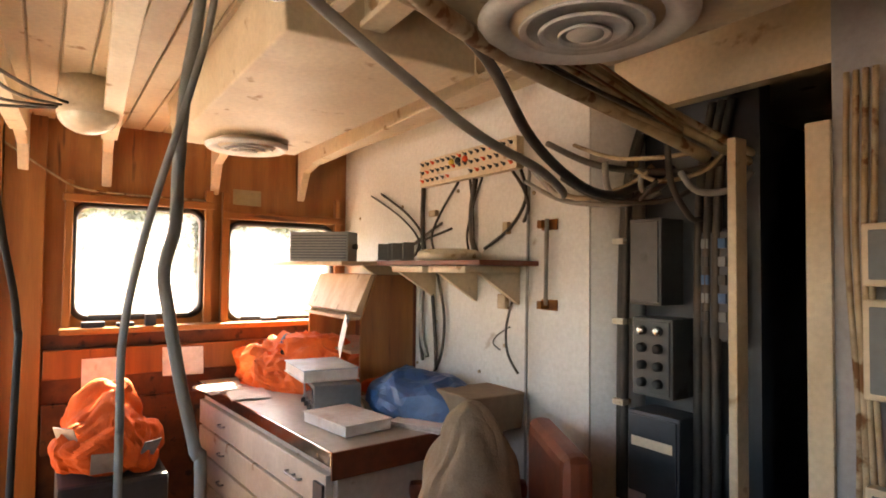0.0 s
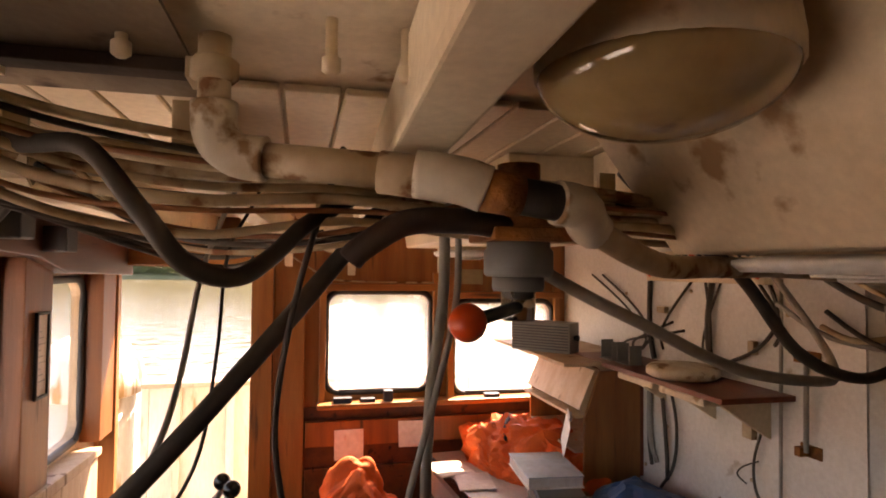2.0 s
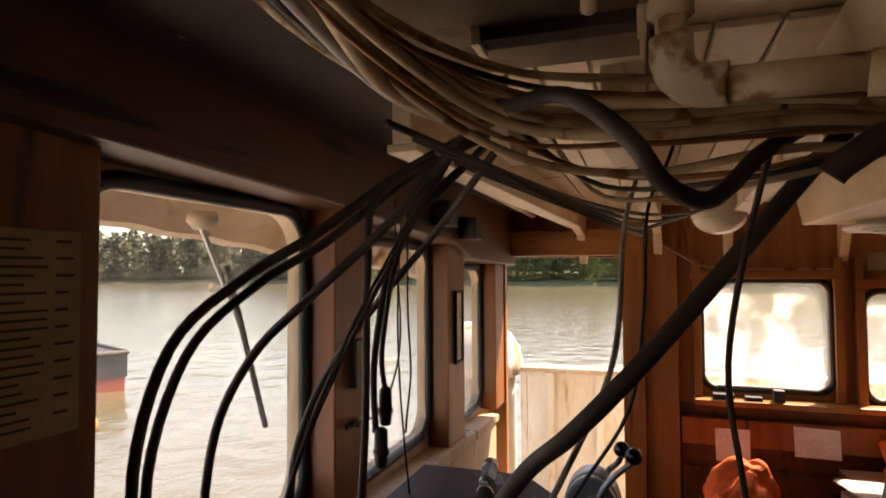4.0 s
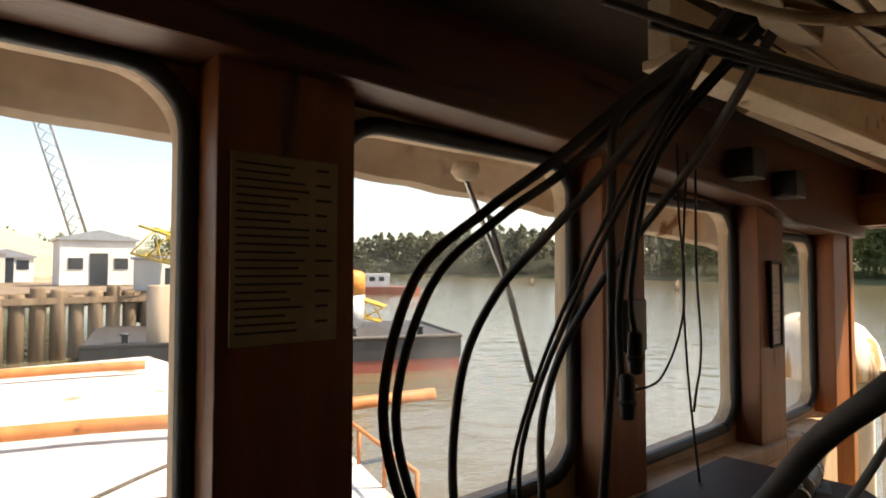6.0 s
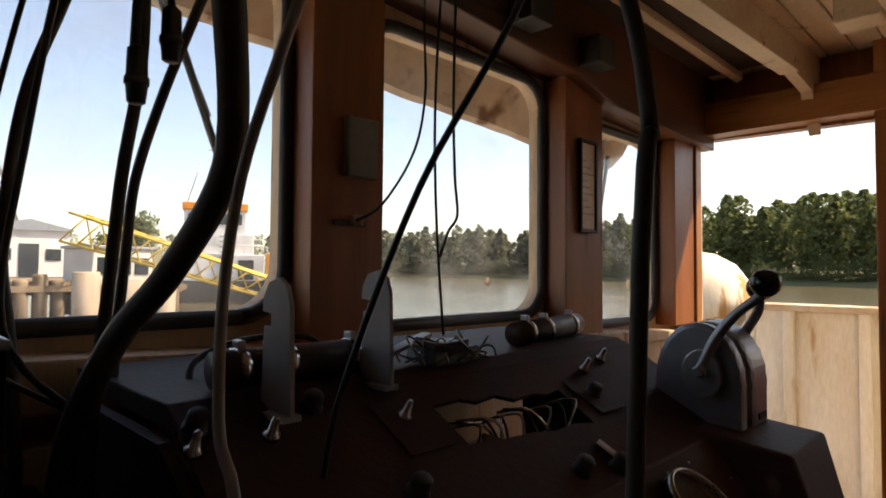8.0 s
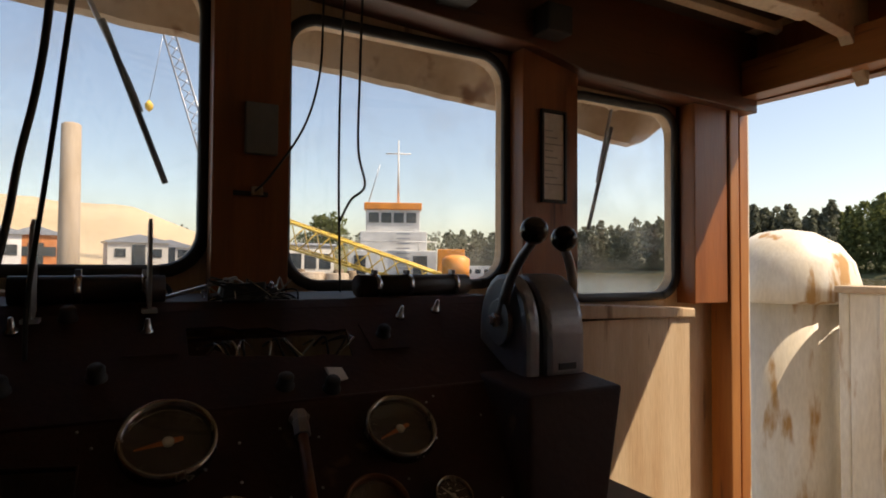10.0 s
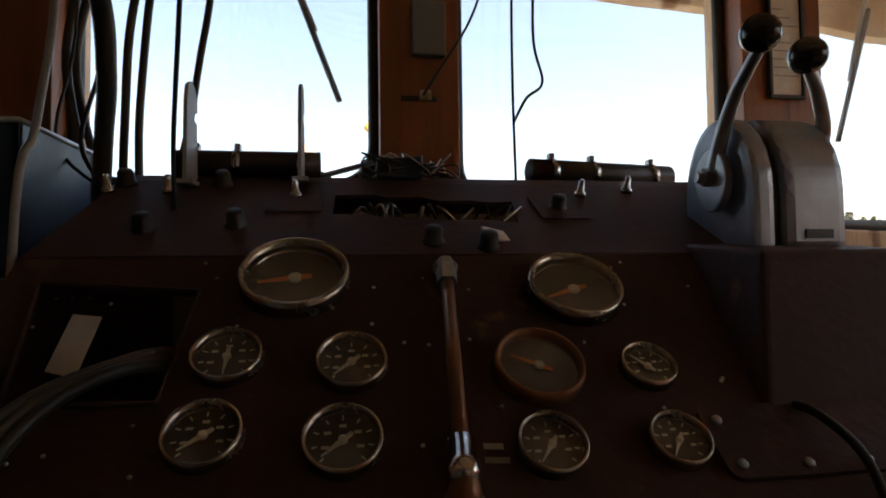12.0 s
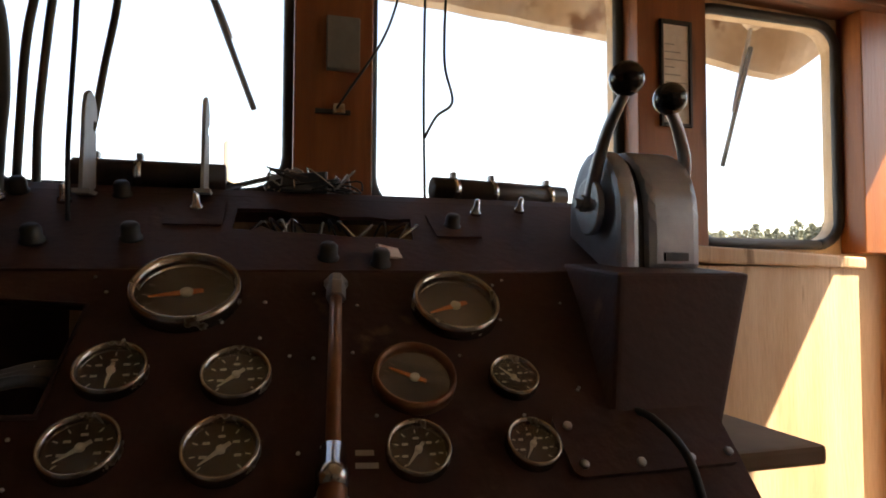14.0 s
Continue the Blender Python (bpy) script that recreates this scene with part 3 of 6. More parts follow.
# land: banks that rise out of the river
def bank(name, near, label, material, height, back=260):
    """A strip of land behind a shoreline of (bearing, distance) pairs, rising gently away from the water."""
    verts, faces = [], []
    for b, d in near:
        for k, (dd, z) in enumerate(((0, -2.3), (2, -1.2), (14, 0.6), (60, height * 0.5), (back, height))):
            p = spot(b, 0, d + dd)
            verts.append((p.x, p.y, z + (noise.noise(Vector((b * 0.3, dd * 0.05, 3))) * height * 0.15 if k > 2 else 0)))
    for i in range(len(near) - 1):
        for k in range(4):
            a = i * 5 + k
            faces.append((a, a + 1, a + 6, a + 5))
    return tagged(part(name, mesh(name, verts, faces, material, True), None), label, "river bank", kind="structure")


GRASSY = mat("bank_scrub", (0.10, 0.11, 0.04), 0.95, col2=(0.17, 0.14, 0.07), scale=0.06, grain=0.6)
SHORE = [(28, 420), (36, 380), (44, 340), (52, 300), (60, 262), (68, 225), (76, 200), (86, 185), (98, 178), (112, 182), (126, 195), (140, 215)]
bank("bank_starboard", SHORE, "wooded far river bank", GRASSY, 5)
bank("bank_forward", [(b, 250 - 0.6 * abs(b)) for b in range(-40, 28, 6)] + [(28, 420)], "low hills beyond the shipyard", GRASSY, 22, 500)


def woods(name, label, spots, material, seed, cards=150):
    """A far stand of trees: trunks and crowns of many small leaf clumps with gaps between them."""
    rng = np.random.default_rng(seed)
    verts, faces = [], []
    for x, y, z, h, w, slim in spots:
        lean = rng.normal(0, 0.01, 2)
        r = h * 0.012
        base = len(verts)
        for k in range(5):
            verts.append((x + r * math.cos(k * 1.257), y + r * math.sin(k * 1.257), z - 1))
        verts.append((x + lean[0] * h, y + lean[1] * h, z + h * 0.9))
        faces += [(base + k, base + (k + 1) % 5, base + 5) for k in range(5)]
        for _ in range(cards):
            u = rng.random() ** 0.8
            zz = z + h * (0.12 + 0.88 * u)
            rad = w * ((1 - u) ** 0.7 * 0.9 + 0.1 if slim else math.sqrt(max(0.03, 1 - (2 * u - 0.95) ** 2)))
            a, q = rng.random() * 6.283, math.sqrt(rng.random())
            c = np.array((x + rad * q * math.cos(a) + lean[0] * h * u, y + rad * q * math.sin(a) + lean[1] * h * u, zz))
            s = (h * (0.026 + 0.034 * rng.random()) if cards < 300 else h * (0.016 + 0.026 * rng.random()))
            d1, d2 = rng.normal(0, 1, 3), rng.normal(0, 1, 3)
            d1 /= np.linalg.norm(d1)
            d2 -= d1 * d2.dot(d1)
            d2 /= np.linalg.norm(d2)
            base = len(verts)
            verts += [tuple(c + s * (d1 * math.cos(g) + d2 * math.sin(g) * 0.75) + rng.normal(0, s * 0.15, 3)) for g in (0, 1.2, 2.6, 3.9, 5.1)]
            faces.append((base, base + 1, base + 2, base + 3, base + 4))
    return tagged(part(name, mesh(name, verts, faces, material), None), label, "trees", kind="stuff")


rng = random.Random(5)
near_bank, far_bank = [], []
for k in range(330):
    b = 29 + 111 * k / 330 + rng.uniform(-0.4, 0.4)
    d = float(np.interp(b, [s[0] for s in SHORE], [s[1] for s in SHORE])) + rng.uniform(6, 46)
    p = spot(b, 0, d)
    h = rng.uniform(20, 28) * (1.0 if b > 60 else 0.98 + 0.3 * noise.noise(Vector((b * 0.2, 0, 0))))
    (near_bank if b > 62 else far_bank).append((p.x, p.y, 0.2, h, h * rng.uniform(0.17, 0.26), rng.random() < 0.3))
for k in range(260):
    b = 62 + 78 * k / 260
    d = float(np.interp(b, [s[0] for s in SHORE], [s[1] for s in SHORE])) + rng.uniform(3, 10)
    p = spot(b, 0, d)
    (near_bank).append((p.x, p.y, -1.0, rng.uniform(3, 8), 2.6, False))
woods("bank_trees", "tall green cottonwoods and firs on the river bank", near_bank, LEAF, 3, 480)
for k in range(150):
    b = 29 + 33 * k / 150
    d = float(np.interp(b, [s[0] for s in SHORE], [s[1] for s in SHORE])) + rng.uniform(3, 10)
    p = spot(b, 0, d)
    far_bank.append((p.x, p.y, -1.0, rng.uniform(4, 9), 3.2, False))
woods("far_trees", "grey-green woods along the far shore, haze put into their colour", far_bank, LEAF_FAR, 4, 230)
hill = []
for k in range(330):
    b = rng.uniform(-40, 30)
    d = rng.uniform(300, 520)
    p = spot(b, 0, d)
    hill.append((p.x, p.y, 2 + (d - 260) * 0.045, rng.uniform(10, 17), 4.5, False))
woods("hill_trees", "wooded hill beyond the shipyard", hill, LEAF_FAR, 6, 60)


def tree(p, h, w, seed, label):
    t = thing("tree", label, "tree", Matrix.Translation(p))
    r = np.random.default_rng(seed)
    part("trunk", tube([(0, 0, -2), (0.1, 0.1, h * 0.25), (0, 0.2, h * 0.55)], h * 0.03, BARK, 7, "trunk", 4, h * 0.012), None, t)
    for k in range(6):
        a = k * 1.05 + r.random()
        part("limb", tube([(0, 0, h * 0.22 + 0.05 * h * k), (w * 0.4 * math.cos(a), w * 0.4 * math.sin(a), h * (0.4 + 0.05 * k)), (w * 0.75 * math.cos(a), w * 0.75 * math.sin(a), h * (0.5 + 0.06 * k))], h * 0.012, BARK, 6, "limb", 3, h * 0.004), None, t)
    verts, faces = [], []
    lobes = [(r.normal(0, w * 0.36), r.normal(0, w * 0.36), h * (0.42 + 0.42 * r.random()), w * (0.35 + 0.25 * r.random())) for _ in range(11)]
    for lx, ly, lz, lr in lobes:
        for _ in range(190):
            v = r.normal(0, 1, 3)
            c = np.array((lx, ly, lz)) + v / np.linalg.norm(v) * lr * r.random() ** 0.4
            s = h * 0.028
            d1, d2 = r.normal(0, 1, 3), r.normal(0, 1, 3)
            base = len(verts)
            verts += [tuple(c + d1 * s * 0.6), tuple(c + d2 * s * 0.6), tuple(c - d1 * s * 0.6), tuple(c - d2 * s * 0.6)]
            faces.append((base, base + 1, base + 2, base + 3))
    part("crown", mesh("crown", verts, faces, LEAF), None, t)
    return t


tree(spot(17.2, 0, 105) * Vector((1, 1, 0)), 10.5, 4.2, 11, "round dark green tree behind the moored boats")

# sand stockpile and sheds of the yard ahead
verts, faces = [], []
for i in range(25):
    b = -26 + 34 * i / 24
    top = 5.6 - 0.055 * (b + 13) - max(0, b - 1) * 0.35 - max(0, -b - 20) * 0.5
    for k, (d, e) in enumerate(((60, -0.6), (70, 1.2), (84, top * 0.75), (100, top), (130, top * 0.5))):
        p = spot(b, 0, d)
        verts.append((p.x, p.y, 1.4 + d * math.tan(radians(e)) + noise.noise(Vector((i * 0.7, k, 0))) * 0.5))
for i in range(24):
    for k in range(4):
        a = i * 5 + k
        faces.append((a, a + 1, a + 6, a + 5))
tagged(part("sand_stockpile", mesh("sand_stockpile", verts, faces, SAND, True), None), "long sandy stockpile beyond the wharf", "stockpile", kind="structure")

SHED = mat("pale_shed_siding", (0.62, 0.60, 0.56), 0.6, scale=0.4)
for b, d, w, h, col in ((-12.5, 52, 4.0, 3.0, SHED), (-9.0, 50, 3.2, 2.4, HOUSEWHITE), (-6.2, 55, 3.0, 2.6, PIPEORANGE), (1.2, 56, 4.5, 2.2, SHED), (3.6, 58, 3.6, 1.9, HOUSEWHITE), (9.5, 45, 4.2, 2.8, HOUSEWHITE)):
    p = spot(b, 0, d)
    sh = thing("shed", "weathered pale yard shed on the wharf", "shed", pose(p.x, p.y, 0.85, 0, 0, -b + 8), "yard sheds")
    part("wall", box(-w / 2, w / 2, -1.6, 1.6, 0, h), col, sh)
    part("roof", prism([(-w / 2 - 0.2, h), (w / 2 + 0.2, h), (w / 2 + 0.2, h + 0.12), (0, h + 0.7), (-w / 2 - 0.2, h + 0.12)], "y", -1.8, 1.8), CAST, sh)
    part("door", box(-0.5, 0.5, -1.66, -1.6, 0, 2.0), DARKGLASS, sh)
    for k in (-1, 1):
        part("window", box(k * w * 0.3 - 0.4, k * w * 0.3 + 0.4, -1.65, -1.6, 1.0, 1.7), DARKGLASS, sh)

# timber wharf with sheet of piles
whf = thing("wharf", "old timber wharf with upright piles", "wharf", kind="structure")
A, B = Vector((-30, 27.5, 0)), Vector((11.5, 31.0, 0))
dirn = (B - A).normalized()
part("deck_slab", prism([(A.x, A.y), (B.x, B.y), (B.x - 3, B.y + 28), (A.x - 3, A.y + 28)], "z", 0.2, 0.8), TIMBER, whf)
pile_me = lathe([(0.30, -2.6), (0.29, 1.0), (0.26, 1.15)], TIMBER, 8, "pile")
for k in range(58):
    p = A + dirn * (k * 0.72)
    o = part("pile", pile_me, None, whf)
    o.matrix_basis = pose(p.x, p.y - 0.2 + 0.12 * math.sin(k * 2.3), -0.25 + 0.22 * math.sin(k * 1.7), 0, 0, k * 40)
cap = part("cap_beam", prism([(A.x, A.y - 0.55), (B.x, B.y - 0.55), (B.x, B.y - 0.2), (A.x, A.y - 0.2)], "z", 0.35, 0.62), TIMBER, whf)

dol = thing("mooring_pile", "tall pale round mooring pile", "pile", Matrix.Translation(spot(-3.6, 0, 24) * Vector((1, 1, 0))))
part("shaft", lathe([(0.37, -2.5), (0.34, 2), (0.31, 6.15), (0.22, 6.22)], PILE, 16, "shaft"), None, dol)
for b, e1, w in ((13.3, 1.6, 0.42), (16.6, 0.4, 0.5), (19.0, 0.2, 0.45)):
    p = spot(b, 0, 23)
    d = thing("mooring_pile", "brown steel mooring pile at the wharf", "pile", Matrix.Translation((p.x, p.y, 0)), "mooring piles at the wharf")
    part("shaft", lathe([(w, -2.5), (w, 0.9 + 0.2 * e1), (w * 0.9, 0.95 + 0.2 * e1)], PILE, 14, "shaft"), None, d)


def lattice(parent, a, b, w0, w1, bays, material, r=0.05):
    """A square lattice boom: four chords, and lacing in every bay."""
    a, b = Vector(a), Vector(b)
    d = (b - a).normalized()
    s = d.cross(Vector((0, 0, 1))).normalized()
    u = s.cross(d)

    def corner(t, k):
        w = (w0 + (w1 - w0) * t) / 2
        return a + (b - a) * t + s * w * (1 if k in (0, 3) else -1) + u * w * (1 if k < 2 else -1)

    for k in range(4):
        part("chord", tube([corner(0, k), corner(1, k)], r, material, 6, "chord", 0), None, parent)
    for i in range(bays):
        for k in range(4):
            p, q = corner(i / bays, k), corner((i + 1) / bays, (k + 1) % 4)
            part("lacing", tube([p, q], r * 0.6, material, 5, "lacing", 0), None, parent)


# black and red barge with the yellow crane boom laid along it
barge = thing("barge", "moored black barge with a red bottom", "barge")
BQ = [(14.3, 17.0), (2.5, 22.3), (4.6, 30.5), (17.5, 24.0)]
part("hull", prism(BQ, "z", -1.55, -0.75), HULLBLACK, barge)
part("bottom", prism([(14.25, 17.05), (2.55, 22.3), (4.6, 30.4), (17.4, 24.0)], "z", -2.4, -1.55), HULLRED, barge, "faded red bottom paint")
part("bulwark", tube([Vector((*BQ[1], -0.72)), Vector((*BQ[0], -0.72)), Vector((*BQ[3], -0.72))], 0.09, HULLBLACK, 6, "bulwark", 0), None, barge)
for k in range(5):
    p = Vector((*BQ[0], 0)).lerp(Vector((*BQ[1], 0)), 0.12 + 0.2 * k)
    part("bollard", lathe([(0.12, -0.8), (0.1, -0.45), (0.17, -0.42), (0.17, -0.36)], DARKGREY, 10, "bollard"), None, barge).location = (p.x + 0.4, p.y + 0.6, 0)
crane = thing("crane_boom", "yellow lattice crane boom lowered over the barge", "crane")
lattice(crane, spot(12.5, 3.3, 31), spot(33.5, -3.4, 27), 1.3, 0.7, 16, YELLOW, 0.06)
for b, e, d, sx, sz, m, lab in ((30.4, -3.8, 27, 0.62, 2.1, HOUSEWHITE, "white and orange deck tank on the barge"),):
    p = spot(b, e, d)
    tk = thing("deck_tank", lab, "tank", pose(p.x, p.y, -0.75, 0, 0, 20))
    part("body", lathe([(0.62, 0), (0.62, 1.45)], m, 18, "body"), None, tk)
    part("orange_top", lathe([(0.64, 1.45), (0.64, 2.35), (0.45, 2.5), (0.12, 2.55)], BANDORANGE, 18, "orange_top"), None, tk, "orange painted top")
p = spot(28.0, 0, 25)
gb = thing("green_box", "green steel deck box on the barge", "box", pose(p.x, p.y, -0.75, 0, 0, 22))
part("body", box(-0.75, 0.75, -0.5, 0.5, 0, 0.62, 0.03), GREENBOX, gb)
part("lid", box(-0.78, 0.78, -0.53, 0.53, 0.62, 0.68, 0.02), GREENBOX, gb)
p = spot(15.2, 0, 33)
cab = thing("crane_cab", "pale crane cab on the barge with dark windows", "crane", pose(p.x, p.y, 0.2, 0, 0, 15))
part("house", box(-1.5, 1.5, -1.2, 1.2, -1, 2.1, 0.08), SHED, cab)
part("roof", box(-1.6, 1.6, -1.3, 1.3, 2.1, 2.25, 0.04), CAST, cab)
for k in (-0.9, 0, 0.9):
    part("window", box(k - 0.35, k + 0.35, -1.24, -1.2, 0.9, 1.7), DARKGLASS, cab)

# the tug beyond, with a white wheelhouse and an orange band
p = spot(23.9, 0, 70)
tug = thing("tugboat", "white tugboat with an orange wheelhouse band", "boat", pose(p.x, p.y, -2.0, 0, 0, -24))
part("hull", prism([(-6, -5), (6, -5), (6.5, 0), (5, 9), (0, 12), (-5, 9), (-6.5, 0)], "z", 0, 2.2), HULLBLACK, tug)
part("lower_house", box(-5.0, 5.0, -3.5, 3.5, 2.2, 5.0, 0.1), HOUSEWHITE, tug)
part("upper_house", box(-3.7, 3.9, -2.8, 2.6, 5.0, 7.2, 0.1), HOUSEWHITE, tug)
wh = part("wheelhouse", box(-3.1, 3.1, -2.4, 2.0, 7.2, 9.7, 0.1), HOUSEWHITE, tug)
part("orange_band", box(-3.3, 3.3, -2.6, 2.2, 9.7, 10.5, 0.08), BANDORANGE, tug, "orange roof band")
for k in range(4):
    part("window", box(-2.75 + k * 1.42, -1.6 + k * 1.42, -2.46, -2.4, 8.2, 9.35), DARKGLASS, wh)
for k in range(2):
    part("doorway", box(-4.3 + k * 6.6, -3.0 + k * 6.9, -3.56, -3.5, 2.3, 4.4), DARKGLASS, tug)
for k in range(9):
    part("ladder_step", box(0.4, 1.9, -3.75, -3.55, 2.4 + k * 0.55, 2.55 + k * 0.55), CAST, tug)
part("mast", tube([(0.6, 0, 10.4), (0.6, 0, 18.2)], 0.16, HOUSEWHITE, 8, "mast", 0, 0.06), None, tug)
part("yard", tube([(-0.9, 0, 16.6), (2.1, 0, 16.6)], 0.07, HOUSEWHITE, 6, "yard", 0), None, tug)
part("antenna", tube([(-3.0, 0, 10.4), (-1.6, 0, 15.2)], 0.06, CAST, 6, "antenna", 0), None, tug)
for k in range(6):
    part("rail_post", tube([(-4.9 + k * 1.96, -3.4, 5.0), (-4.9 + k * 1.96, -3.4, 6.0)], 0.04, HOUSEWHITE, 5, "rail_post", 0), None, tug)
part("rail", tube([(-4.9, -3.4, 6.0), (4.9, -3.4, 6.0)], 0.05, HOUSEWHITE, 5, "rail", 0), None, tug)
p = spot(29.6, 0, 62)
fn = thing("orange_winch_house", "orange deck machinery house beside the tug", "machinery", pose(p.x, p.y, -2, 0, 0, -30))
part("base", box(-1.6, 1.6, -1.3, 1.3, 0, 2.4, 0.05), HULLBLACK, fn)
part("body", box(-1.4, 1.4, -1.1, 1.1, 2.4, 5.0, 0.1), BANDORANGE, fn)
p = spot(34.0, 0, 95)
wb = thing("workboat", "low white workboat with a red hull", "boat", pose(p.x, p.y, -2.0, 0, 0, -34))
part("hull", prism([(-6.5, -1.5), (5, -1.5), (7.5, 0), (5, 1.5), (-6.5, 1.5)], "z", 0, 1.2), HULLRED, wb)
part("house", box(-5.5, 2.5, -1.2, 1.2, 1.2, 3.3, 0.08), HOUSEWHITE, wb)
for k in range(5):
    part("window", box(-5 + k * 1.45, -4.1 + k * 1.45, -1.25, -1.2, 2.1, 2.8), DARKGLASS, wb)

# far crane with a hook
cr = thing("tower_crane", "far grey lattice crane with a yellow hook block", "crane")
lattice(cr, spot(9.5, 0.5, 60), spot(3.2, 20.5, 60), 1.2, 1.0, 22, CAST, 0.07)
part("hoist_rope", tube([spot(3.2, 20.4, 59.5), spot(2.0, 13.9, 59.5)], 0.03, CAST, 5, "hoist_rope", 0), None, cr)
part("hook_block", lathe([(0.05, -0.5), (0.32, -0.25), (0.38, 0.15), (0.12, 0.5)], YELLOW, 12, "hook_block"), None, cr).location = spot(2.0, 13.5, 59.5)
# mooring stakes standing in the river
for b, d in ((62.5, 120), (57.0, 90), (49.5, 150), (33.5, 130)):
    p = spot(b, 0, d)
    st = thing("river_stake", "weathered wooden stake standing in the river", "pile", Matrix.Translation((p.x, p.y, -2)), "river stakes")
    for k in range(3):
        part("stake", tube([(k * 0.5 - 0.5, 0, -0.6), (k * 0.3 - 0.3, 0.1, 1.6 + 0.3 * k)], 0.17, TIMBER, 7, "stake", 0), None, st)

# foredeck gear: orange pipes on stands, hatch seams
for pts in ([(-9.0, 13.1, -0.72), (-0.45, 11.5, -0.72), (2.8, 10.2, -0.72), (6.5, 9.45, -0.72)], [(-9, 19.4, -0.75), (0.2, 18.2, -0.75), (3.2, 17.5, -0.75)]):
    pp = thing("deck_pipe", "long orange painted pipe lying on deck stands", "pipe", group="orange deck pipes")
    part("pipe", tube(pts, 0.12, PIPEORANGE, 10, "pipe", 4), None, pp)
    for t in (0.15, 0.5, 0.72):
        a = Vector(pts[0]).lerp(Vector(pts[-1]), t)
        q = part("stand", box(-0.06, 0.06, -0.12, 0.12, -1.0, -0.78), PIPEORANGE, pp)
        q.location = (a.x, a.y, 0)
rail = thing("deck_rail", "low rusty orange deck rail", "rail")
for k in range(7):
    a = Vector((2.9, 5.5, -1)).lerp(Vector((4.5, 11.5, -1)), k / 6)
    part("post", tube([a, a + Vector((0, 0, 0.5))], 0.03, PIPEORANGE, 6, "post", 0), None, rail)
part("top_bar", tube([(2.9, 5.5, -0.5), (4.5, 11.5, -0.5)], 0.03, PIPEORANGE, 6, "top_bar", 0), None, rail)
for a, b in (((-3, 6, -0.98), (4.2, 10.8, -0.98)), ((-4, 9, -0.98), (2.5, 7.0, -0.98))):
    rp = part("mooring_rope", tube([a, Vector(a).lerp(Vector(b), 0.5) + Vector((0.3, 0.5, 0)), b], 0.03, CABLE, 6, "mooring_rope"), None)
    tagged(rp, "dark mooring rope lying across the white deck", "rope", "deck ropes")

# outside the side door: white locker bulwark with a domed vent
bw = thing("side_locker", "rust-stained white steel locker outside the door", "locker", Matrix.Translation((0, 0, -0.03)))
part("panel", box(2.86, 2.92, -2.2, 1.12, 0, 1.20, 0.01), HULLWHITE, bw)
part("cap", box(2.80, 2.98, -2.2, 1.16, 1.20, 1.235, 0.01), VISOR, bw, "rusty capping rail")
for k in range(9):
    part("stiffener", box(2.825, 2.86, 0.92 - k * 0.34, 0.97 - k * 0.34, 0, 1.2, 0.004), HULLWHITE, bw)
part("end_panel", box(2.86, 3.2, 1.12, 1.17, 0, 1.2, 0.01), HULLWHITE, bw)
vent = thing("domed_vent", "white rust-streaked domed deck vent", "vent", Matrix.Translation((3.05, 1.55, -1.0)))
part("trunk", lathe([(0.30, 0), (0.30, 2.1)], HULLWHITE, 24, "trunk"), None, vent)
part("cowl", lathe([(0.31, 2.1), (0.36, 2.12), (0.36, 2.2), (0.33, 2.32), (0.26, 2.42), (0.14, 2.49), (0.02, 2.51)], HULLWHITE, 28, "cowl"), None, vent)


# ---- helm console ----
FU = Vector((0, 0.777, 0.629))
FN = Vector((0, -0.629, 0.777))
FACE0 = Vector((0, 0.1976, 0.905))
RIDGE = Vector((0, 0.42, 1.085))
TU = Vector((0, 0.886, 0.4637))
TN = Vector((0, -0.4637, 0.886))


def face(u, v, w=0.0):
    """A place on the sloping gauge panel: along, up the slope, off its face."""
    p = FACE0 + Vector((u, 0, 0)) + FU * v + FN * w
    return (p.x, p.y, p.z)


def face_pose(u, v, w=0.0, spin=0.0):
    x = Vector((1, 0, 0))
    m = Matrix((x, FU, FN)).transposed().to_4x4()
    return Matrix.Translation(face(u, v, w)) @ m @ pose(0, 0, 0, 0, 0, spin)


def shelf_top(u, v, w=0.0):
    """A place on the flatter switch panel above the gauges: along, up the slope, off its face."""
    p = RIDGE + Vector((u, 0, 0)) + TU * v + TN * w
    return (p.x, p.y, p.z)


console = thing("helm_console", "brown painted steel helm console with gauges", "console")
HOLE = [(-0.465, 0.07), (-0.336, 0.065), (-0.329, 0.217), (-0.497, 0.237)]
part("gauge_panel", panel_with_holes([(-0.535, -0.13), (0.352, -0.13), (0.38, 0.05), (0.435, 0.286), (-0.535, 0.286)], [HOLE], face, -0.006), BROWN, console)
SLOT = [(-0.19, 0.13), (-0.163, 0.126), (-0.15, 0.142), (-0.128, 0.122), (-0.07, 0.118), (-0.02, 0.108), (0.03, 0.111), (0.075, 0.10), (0.087, 0.186), (0.052, 0.181), (0.02, 0.19), (-0.03, 0.186), (-0.058, 0.204), (-0.105, 0.199), (-0.13, 0.212), (-0.188, 0.21)]
part("switch_panel", panel_with_holes([(-0.535, 0.0), (0.435, 0.0), (0.48, 0.262), (-0.515, 0.262)], [SLOT], shelf_top, -0.006), BROWN, console)
part("ridge_bend", tube([(-0.533, 0.4205, 1.0805), (0.43, 0.4205, 1.0805)], 0.005, BROWN, 10, "ridge_bend", 0), None, console)
